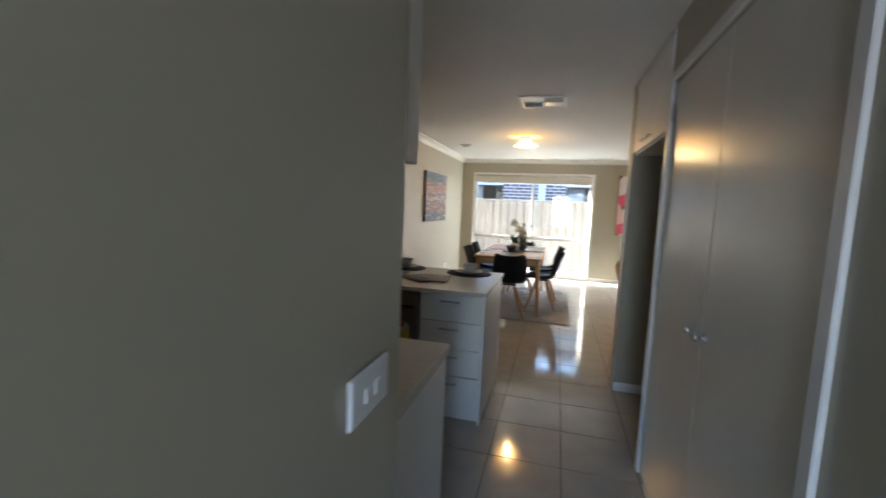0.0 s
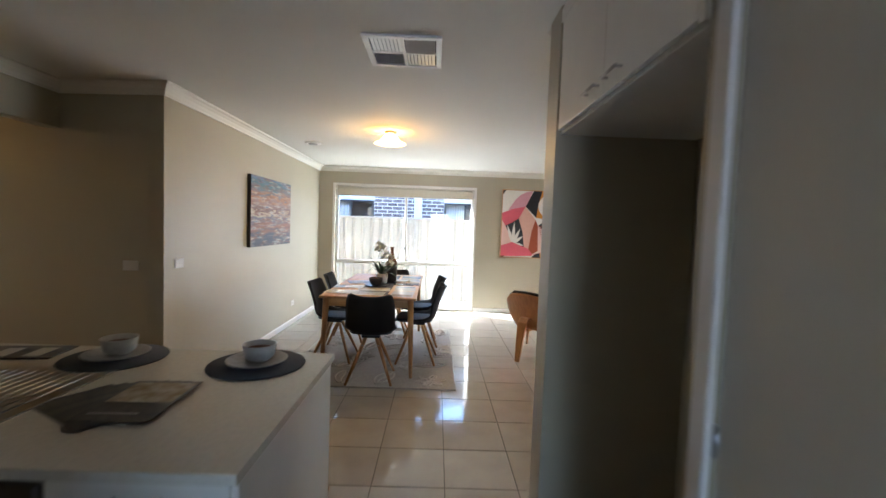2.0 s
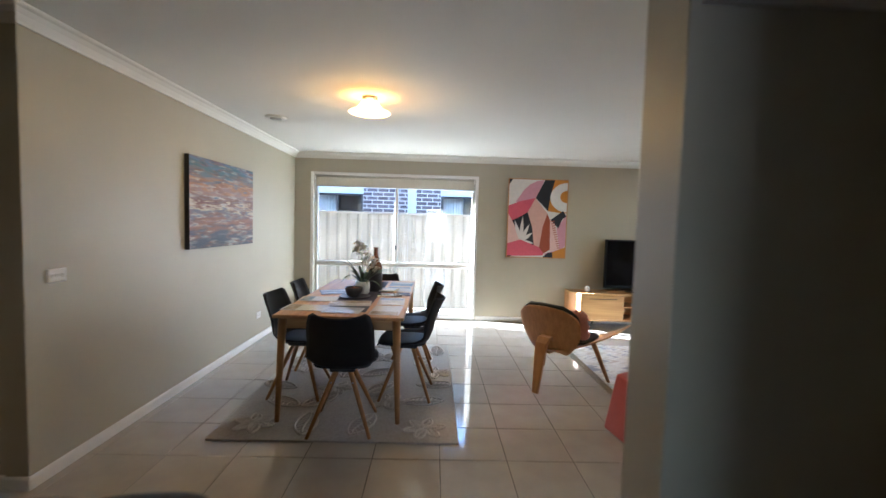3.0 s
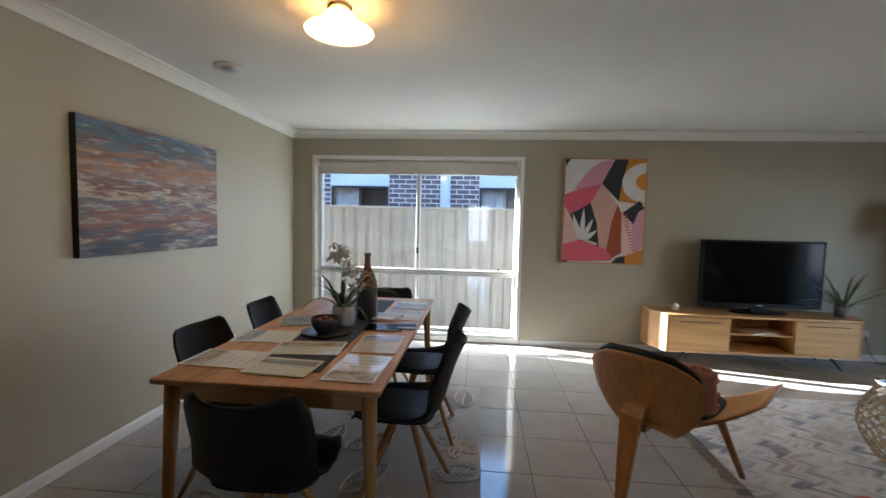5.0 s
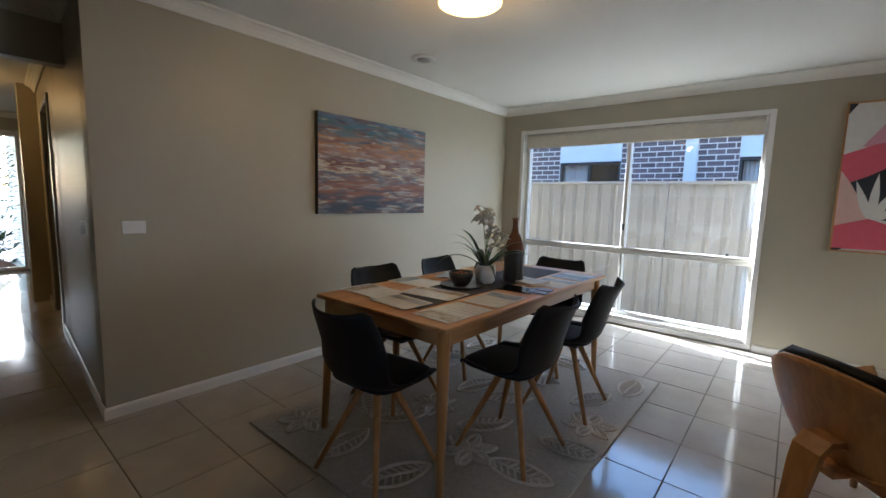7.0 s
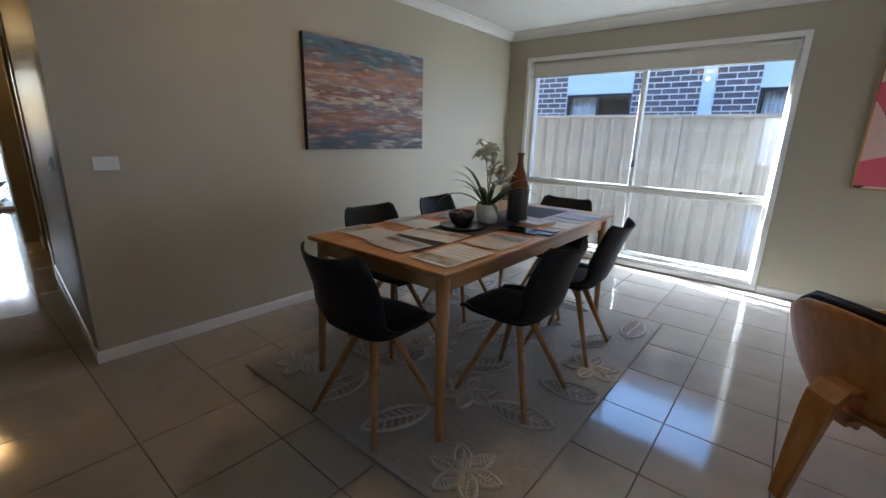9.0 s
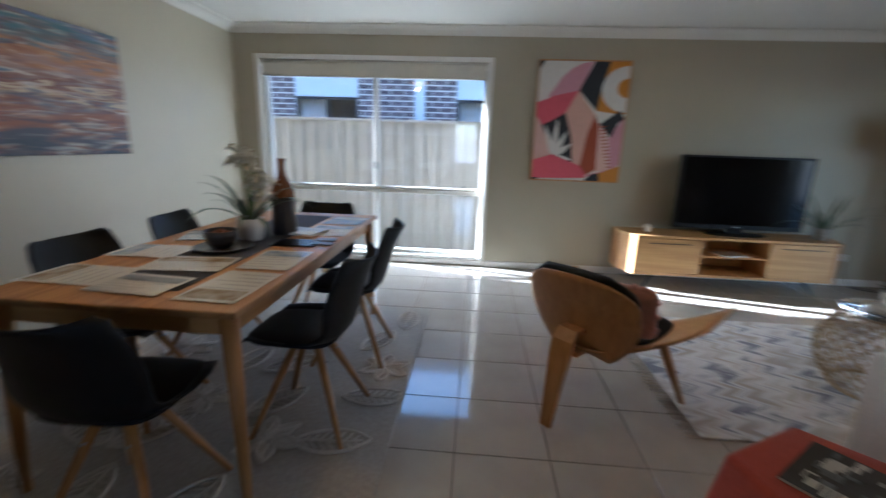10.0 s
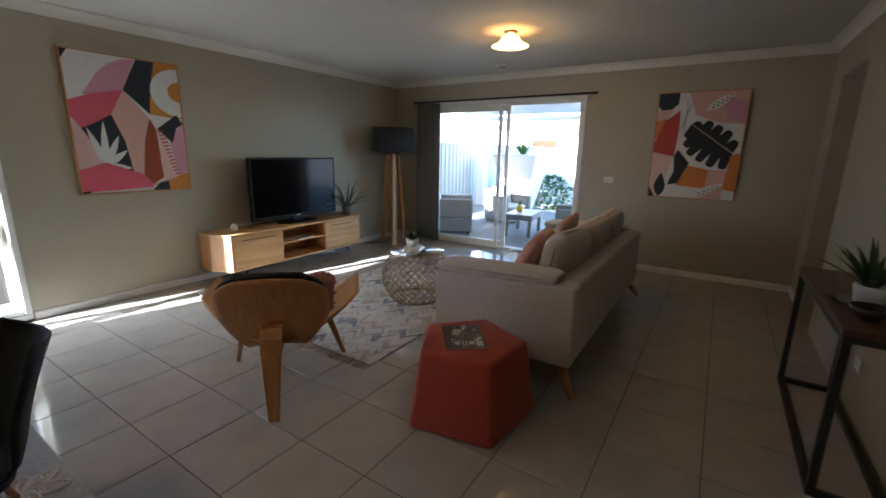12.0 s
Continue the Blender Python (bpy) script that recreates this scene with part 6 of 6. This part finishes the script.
# ---- outside ----
ground_m = M["ground"]
bm = bmesh.new()
add_box(bm, -400, 400, -400, 400, -0.9, -0.30)
structure(part("ground", bm, ground_m), "pale gravelly garden ground")
structure(box("pavement", 5.86, 11.3, 2.5, 10.0, -0.30, -0.10, M["concrete"], None, 0.01), "grey concrete patio slab")
soffit = structure(empty("patio_roof", pose(8.6, 6.2, 2.40)), "flat white patio roof on a square post")
box("lining", -2.74, 2.549, -3.7, 3.85, 0.0, 0.03, M["white_out"], soffit)
box("fascia", 2.65, 2.70, -3.7, 3.85, -0.16, 0.12, M["white_out"], soffit)
box("post", 2.38, 2.64, 3.55, 3.80, -2.50, -0.001, M["white_out"], soffit)
box("post", 2.42, 2.60, -3.6, -3.42, -2.50, -0.001, M["white_out"], soffit)
pl_ = tagged(empty("patio_light", pose(8.0, 7.15, 2.40)), "round timber-coloured light under the patio roof", "outdoor light")
lathe("shade", [(0.0, -0.10), (0.09, -0.085), (0.14, -0.03), (0.14, -0.001)], M["cane"], pl_, 24)

# corrugated steel fence, one sheet profile per bay
def fence_run(label, place, bays, width, h, mat, turn=0):
    f = structure(empty("fence", place), label)
    per = []
    x = 0.0
    while x < width - 1e-6:
        for dx, y in ((0.0, 0), (0.055, 0), (0.085, 0.022), (0.12, 0.022), (0.15, 0.0)):
            per.append((x + dx, y))
        x += 0.1925
    per.append((width, 0))
    me = None
    for k in range(bays):
        if me is None:
            bm = bmesh.new()
            g = [[(min(px, width), py, 0.0), (min(px, width), py, h)] for px, py in per]
            add_sheet(bm, g, 0.003)
            ob = part("fence_sheet", bm, mat, f)
            me = ob.data
        else:
            ob = new("fence_sheet", me)
            ob.parent = f
        ob.location = (k * (width + 0.05), 0, 0)
        box("fence_post", k * (width + 0.05) - 0.045, k * (width + 0.05) - 0.005, -0.02, 0.04, 0.0, h + 0.02, mat, f)
        box("top_rail", k * (width + 0.05) - 0.005, k * (width + 0.05) + width, -0.022, 0.042, h - 0.01, h + 0.03, mat, f)
    return f


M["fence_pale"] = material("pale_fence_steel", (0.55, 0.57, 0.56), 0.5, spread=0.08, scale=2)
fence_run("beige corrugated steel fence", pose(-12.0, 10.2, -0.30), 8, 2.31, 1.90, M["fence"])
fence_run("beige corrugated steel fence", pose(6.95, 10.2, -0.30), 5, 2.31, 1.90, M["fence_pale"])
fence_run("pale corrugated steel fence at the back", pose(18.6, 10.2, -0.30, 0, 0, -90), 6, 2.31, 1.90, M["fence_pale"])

# neighbour's brick house
nb = structure(empty("neighbour_house", pose(0, 11.55, 0)), "neighbour's brown brick house with aluminium windows")
bm = bmesh.new()
nwin = ((-2.40, -1.28, 0.9, 2.05), (0.42, 1.45, 0.9, 2.05), (-6.5, -5.3, 0.9, 2.07))
pos = -11.0
for a, b_, lo, hi in sorted(nwin):
    add_box(bm, pos, a, 0.02, 0.25, -0.4, 2.62)
    add_box(bm, a, b_, 0.02, 0.25, -0.4, lo)
    add_box(bm, a, b_, 0.02, 0.25, hi + 0.33, 2.62)
    pos = b_
add_box(bm, pos, 8.0, 0.02, 0.25, -0.4, 2.62)
part("wall", bm, M["mortar"], nb, "pale mortar bed")
add = 0
M["lintel"] = material("pale_blue_grey_panel", (0.42, 0.47, 0.52), 0.5, spread=0.05, scale=3)
for a, b_, lo, hi in nwin:
    box("lintel_panel", a, b_, 0.0, 0.10, hi + 0.001, hi + 0.33, M["lintel"], nb, 0.002, label="pale blue-grey panel")
    w = box("window", a, a + 0.04, 0.03, 0.10, lo, hi, M["dark_metal"], nb, 0.002, label="dark framed window")
    cx, cy, cz = w.location
    for p, q, c, d in ((b_ - 0.04, b_, lo, hi), (a + 0.04, b_ - 0.04, hi - 0.04, hi), (a + 0.04, b_ - 0.04, lo, lo + 0.04), ((a + b_) / 2 - 0.02, (a + b_) / 2 + 0.02, lo + 0.04, hi - 0.04)):
        box("frame", p - cx, q - cx, 0.03 - cy, 0.10 - cy, c - cz, d - cz, M["dark_metal"], w, 0.001)
    box("pane", a + 0.04 - cx, b_ - 0.04 - cx, 0.062 - cy, 0.066 - cy, lo + 0.04 - cz, hi - 0.04 - cz, M["glass"], w, 0)
    gm = bmesh.new()
    g = [[(a + 0.05 + (b_ - a) * 0.45 * t - cx, 0.16 + 0.02 * math.sin(t * 50) - cy, z - cz) for z in (lo, hi)] for t in [i / 30 for i in range(31)]]
    add_sheet(gm, g, 0.003)
    part("curtain", gm, M["ceramic"], w, "sheer white curtain", smooth=True)
# flat charcoal sheet stands in for the shade inside the rooms behind the panes
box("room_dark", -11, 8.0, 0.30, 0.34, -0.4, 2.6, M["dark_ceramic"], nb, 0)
for x in (-0.30, -4.2, 3.4):
    box("pilaster", x, x + 0.17, -0.012, 0.019, -0.4, 2.62, M["lintel"], nb, 0.002, label="blue-grey cover strip")
box("eave", -11.3, 8.3, -0.36, 0.3, 2.63, 2.68, M["white_out"], nb)
box("gutter", -11.3, 8.3, -0.46, -0.361, 2.62, 2.74, M["lintel"], nb, 0.01)
bm = bmesh.new()
slab_shape(bm, [(-0.48, 2.75), (3.5, 3.9), (3.5, 3.95), (-0.48, 2.80)], -11.3, 8.3, "xy")
bmesh.ops.transform(bm, matrix=Matrix(((0, 0, 1, 0), (1, 0, 0, 0), (0, 1, 0, 0), (0, 0, 0, 1))), verts=bm.verts)
part("roof", bm, M["roof_tile"], nb)

# unseen roof over our own house shades the yard; stretched west to block hall sun
structure(box("roof", -12.8, 6.5, -3.2, 9.30, 2.75, 2.87, M["roof_tile"], None), "unseen low tiled roof of the house, stretched past the entry to block sun")

# planting, furniture and the house beyond the back fence
def wicker_chair(m):
    c = tagged(empty("wicker_armchair", m), "grey wicker outdoor armchair with pale cushions on the patio", "outdoor armchair", "wicker armchairs")
    box("base", -0.36, 0.36, -0.36, 0.36, 0.04, 0.28, M["wicker"], c, 0.02, 2)
    box("back", -0.36, 0.36, -0.40, -0.30, 0.281, 0.70, M["wicker"], c, 0.03, 3)
    for s in (-1, 1):
        lo, hi = sorted((s * 0.37, s * 0.28))
        box("arm", lo, hi, -0.299, 0.36, 0.281, 0.58, M["wicker"], c, 0.02, 2)
        for sy in (-1, 1):
            rod("foot", (s * 0.30, sy * 0.30, 0.0), (s * 0.30, sy * 0.30, 0.045), 0.02, M["dark_metal"], c)
    cushion("seat_cushion", 0.54, 0.62, 0.13, pose(0, 0.04, 0.345), M["ceramic"], c, p=0.25)
    cushion("back_cushion", 0.54, 0.40, 0.14, pose(0, -0.22, 0.56, 102, 0, 0), M["ceramic"], c, p=0.3)


wicker_chair(pose(6.95, 8.36, -0.10, 0, 0, -150) @ Matrix.Diagonal((1.2, 1.2, 1.12, 1)))
wicker_chair(pose(8.7, 7.95, -0.10, 0, 0, 155))
wicker_chair(pose(7.45, 6.05, -0.10, 0, 0, 20))
ot = tagged(empty("patio_table", pose(7.55, 7.08, -0.10, 0, 0, 8)), "low grey wicker patio table with a glass top", "coffee table")
box("top", -0.45, 0.45, -0.26, 0.26, 0.30, 0.40, M["wicker"], ot, 0.01, 2)
box("glass_top", -0.44, 0.44, -0.25, 0.25, 0.401, 0.407, M["ceramic"], ot, 0.001)
for sx in (-1, 1):
    for sy in (-1, 1):
        box("leg", sx * 0.40 - 0.03, sx * 0.40 + 0.03, sy * 0.21 - 0.03, sy * 0.21 + 0.03, 0.0, 0.2995, M["wicker"], ot, 0.004)
pa = tagged(empty("pineapple", pose(7.50, 7.15, 0.3075)), "yellow pineapple ornament standing on the patio table", "ornament")
lathe("fruit", [(0.0, 0.0), (0.045, 0.0), (0.065, 0.04), (0.066, 0.08), (0.045, 0.125), (0.0, 0.13)], M["s_yellow"], pa, 16)
plant_leaves("crown", pa, random.Random(3), 14, 0.12, 0.022, (0.8, 1.5), 0.5, M["leaf_light"], 0.12, 0.01, 4)

pt = tagged(empty("tall_planter", pose(10.45, 8.38, -0.10)), "tall tapered white planter with a palm at the patio's edge", "planter")
bm = bmesh.new()
lo = [bm.verts.new((x * 0.24, y * 0.24, 0)) for x, y in ((-1, -1), (1, -1), (1, 1), (-1, 1))]
hi = [bm.verts.new((x * 0.58, y * 0.58, 1.45)) for x, y in ((-1, -1), (1, -1), (1, 1), (-1, 1))]
bm.faces.new(lo[::-1])
bm.faces.new(hi)
for i in range(4):
    bm.faces.new((lo[i], lo[(i + 1) % 4], hi[(i + 1) % 4], hi[i]))
bmesh.ops.bevel(bm, geom=list(bm.edges), offset=0.02, segments=2, profile=0.5, affect="EDGES")
part("planter_body", bm, M["white_out"], pt)
plant_leaves("palm_leaves", pt, random.Random(6), 36, 0.75, 0.05, (0.3, 1.3), 1.2, M["leaf_light"], 1.44, 0.05, 7)


def shrub(x, y, r, h, seed, count, mat, label, flowers=0):
    s = tagged(empty("shrub", pose(x, y, -0.30)), label, "shrub", "garden shrubs")
    rng = random.Random(seed)
    st_, lv, fw = bmesh.new(), bmesh.new(), bmesh.new()
    for i in range(9):
        a = i * 0.7
        add_rod(st_, (0, 0, 0), (r * 0.6 * math.cos(a), r * 0.6 * math.sin(a), h * rng.uniform(0.5, 0.9)), 0.015, 0.006, 6)
    for i in range(count):
        a, t = rng.uniform(0, 6.283), rng.uniform(0.08, 1)
        rr = r * (math.sin(math.pi * min(0.95, t * 0.75 + 0.15))) * rng.uniform(0.55, 1.05)
        c = Vector((rr * math.cos(a), rr * math.sin(a), h * t))
        d = (math.cos(a + rng.uniform(-0.8, 0.8)), math.sin(a + rng.uniform(-0.8, 0.8)), rng.uniform(-0.2, 0.9))
        add_leaf(lv, c, d, rng.uniform(0.10, 0.20), rng.uniform(0.04, 0.08), 0.8, segs=3)
        if i < flowers:
            for p in range(5):
                add_leaf(fw, c + Vector(d) * 0.1, (math.cos(p * 1.26), math.sin(p * 1.26), 0.6), 0.06, 0.04, 0.3, segs=2)
    part("branches", st_, M["dark_wood"], s)
    part("leaves", lv, mat, s, smooth=True)
    if flowers:
        part("flowers", fw, M["s_red"], s, "small red flowers")
    else:
        fw.free()


shrub(11.6, 7.95, 0.62, 1.05, 1, 900, M["leaf_light"], "broad green shrub with red flowers by the patio", 8)
shrub(12.9, 7.3, 0.55, 0.8, 2, 500, M["leaf"], "low green shrub in the garden bed")
shrub(13.6, 9.1, 0.6, 1.2, 3, 320, M["leaf"], "green shrub in front of the pale fence")
shrub(12.3, 9.7, 0.4, 0.6, 4, 220, M["leaf_light"], "low green shrub in front of the pale fence")

hb = structure(empty("back_house", pose(22.5, 7.5, 0)), "neighbour's white house with a red-brown roof behind the fence")
box("wall", 0, 6, -6, 7, -0.3, 2.5, M["white_out"], hb)
for y in (-3.5, 0.5, 4.0):
    w = box("window", -0.03, 0.05, y, y + 1.4, 1.0, 2.1, M["dark_metal"], hb)
    box("pane", -0.046, -0.041, -0.66, 0.66, -0.5, 0.5, M["screen"], w, 0)
bm = bmesh.new()
pr = [(-0.6, 2.5), (3.0, 3.7), (6.6, 2.5), (6.6, 2.6), (3.0, 3.85), (-0.6, 2.62)]
slab_shape(bm, pr, -6.6, 7.6, "xz")
part("roof", bm, M["roof_tile"], hb)

# the garden seen through the entry
M["garden_leaf"] = material("garden_leaf", (0.035, 0.075, 0.014), 0.5, spread=0.5, scale=12)
shrub(-10.0, 4.15, 0.7, 1.0, 5, 900, M["garden_leaf"], "rounded green shrub outside the entry")
shrub(-11.6, 4.0, 1.25, 3.6, 6, 3600, M["garden_leaf"], "tall leafy bush outside the entry")
rk = tagged(empty("garden_rock", pose(-9.4, 4.35, -0.30)), "brown garden rock beside the entry path", "rock")
bm = bmesh.new()
bmesh.ops.create_icosphere(bm, subdivisions=3, radius=0.35)
for v in bm.verts:
    v.co *= 1 + 0.25 * noise.noise(v.co * 4)
    v.co.z = v.co.z * 0.6 + 0.18
part("rock", bm, material("brown_rock", (0.22, 0.14, 0.10), 0.9, spread=0.4, scale=6, bump=0.6), rk, smooth=True)
# added wall north of the entry glass, placed to block sun from the hall
structure(box("wall_porch", -12.6, -8.33, 5.0, 5.2, -0.30, 2.7, M["white_out"], None), "added white wall beside the entry that blocks sun from the hall")
structure(box("pavement", -10.5, -8.33, 3.0, 4.6, -0.30, -0.10, M["concrete"], None), "grey concrete entry path")
we = structure(empty("window_2", pose(-8.26, 4.41, 0)), "tall entry window with a white frame")
for a, b_, c, d in ((-0.375, -0.335, 0.02, 2.12), (0.335, 0.375, 0.02, 2.12), (-0.335, 0.335, 0.02, 0.06), (-0.335, 0.335, 2.08, 2.12)):
    box("window_frame", -0.03, 0.03, a, b_, c, d, M["alu"], we)
p = box("pane", -0.003, 0.003, -0.335, 0.335, 0.06, 2.08, M["glass"], we, 0)
p.visible_shadow = False

# ---- the tiles of the floor ----
whole_tile = tile_mesh(TILE - 0.005, TILE - 0.005, "tile")
rest = bmesh.new()
cells = []
for i in range(-22, 13):
    for j in range(-19, 10):
        cx, cy = TX + (i + 0.5) * TILE, TY + (j + 0.5) * TILE
        if not (-8.2 < cx < 5.7 and -2.7 < cy < 8.7):
            continue
        cells.append((cx, cy))
cells.sort(key=lambda c: (c[0] < -1.9 and c[1] < 3.2, c[0] < -3, c[1] < 1.5, math.hypot(c[0] - 1, c[1] - 5.5)))
for k, (cx, cy) in enumerate(cells):
    if k < 300:
        ob = new("tile", whole_tile)
        ob.location, ob.parent = (cx, cy, 0), floor
    else:
        h = (TILE - 0.005) / 2
        add_box(rest, cx - h, cx + h, cy - h, cy + h, -0.006, 0.0)
tagged(part("tile_field", rest, M["tile"], floor), kind="stuff")

# ---- bricks of the neighbour's wall ----
bme = bmesh.new()
add_box(bme, -0.115, 0.115, 0.013, 0.03, -0.035, 0.035, 0.002)
brick_me = bpy.data.meshes.new("brick")
bme.to_mesh(brick_me)
bme.free()
brick_me.materials.append(M["brick"])
wall_of = [o for o in nb.children if o.name.startswith("wall")][0]
places = []
solid = sorted([(a, b_, lo - 0.04, hi + 0.37) for a, b_, lo, hi in nwin] + [(q, q + 0.17, -9, 9) for q in (-0.30, -4.2, 3.4)])
for row in range(-4, 30):
    z = 0.04 + row * 0.0875
    if not (-0.35 < z < 2.58):
        continue
    pos = -10.9
    for a, b_, lo, hi in [s_ for s_ in solid if s_[2] < z < s_[3]] + [(7.9, 8, -9, 9)]:
        k = math.floor((pos - (0.12 if row % 2 else 0)) / 0.24)
        while True:
            p, q = k * 0.24 + (0.12 if row % 2 else 0), (k + 1) * 0.24 + (0.12 if row % 2 else 0)
            k += 1
            if p >= a:
                break
            p, q = max(p, pos), min(q, a)
            if q - p > 0.03:
                places.append(((p + q) / 2, z, q - p - 0.016))
        pos = b_
places.sort(key=lambda c: (not (-4.2 < c[0] < 2.6 and c[1] > 1.45), abs(c[0] + 0.8)))
rest = bmesh.new()
for k, (x, z, w) in enumerate(places):
    if k < 290:
        ob = new("brick", brick_me)
        ob.parent, ob.location, ob.scale = wall_of, (x, 0.0, z), (w / 0.23, 1, 1)
    elif z > 1.0:
        add_box(rest, x - w / 2, x + w / 2, 0.013, 0.0195, z - 0.035, z + 0.035)
tagged(part("brick_field", rest, M["brick"], wall_of), kind="stuff")
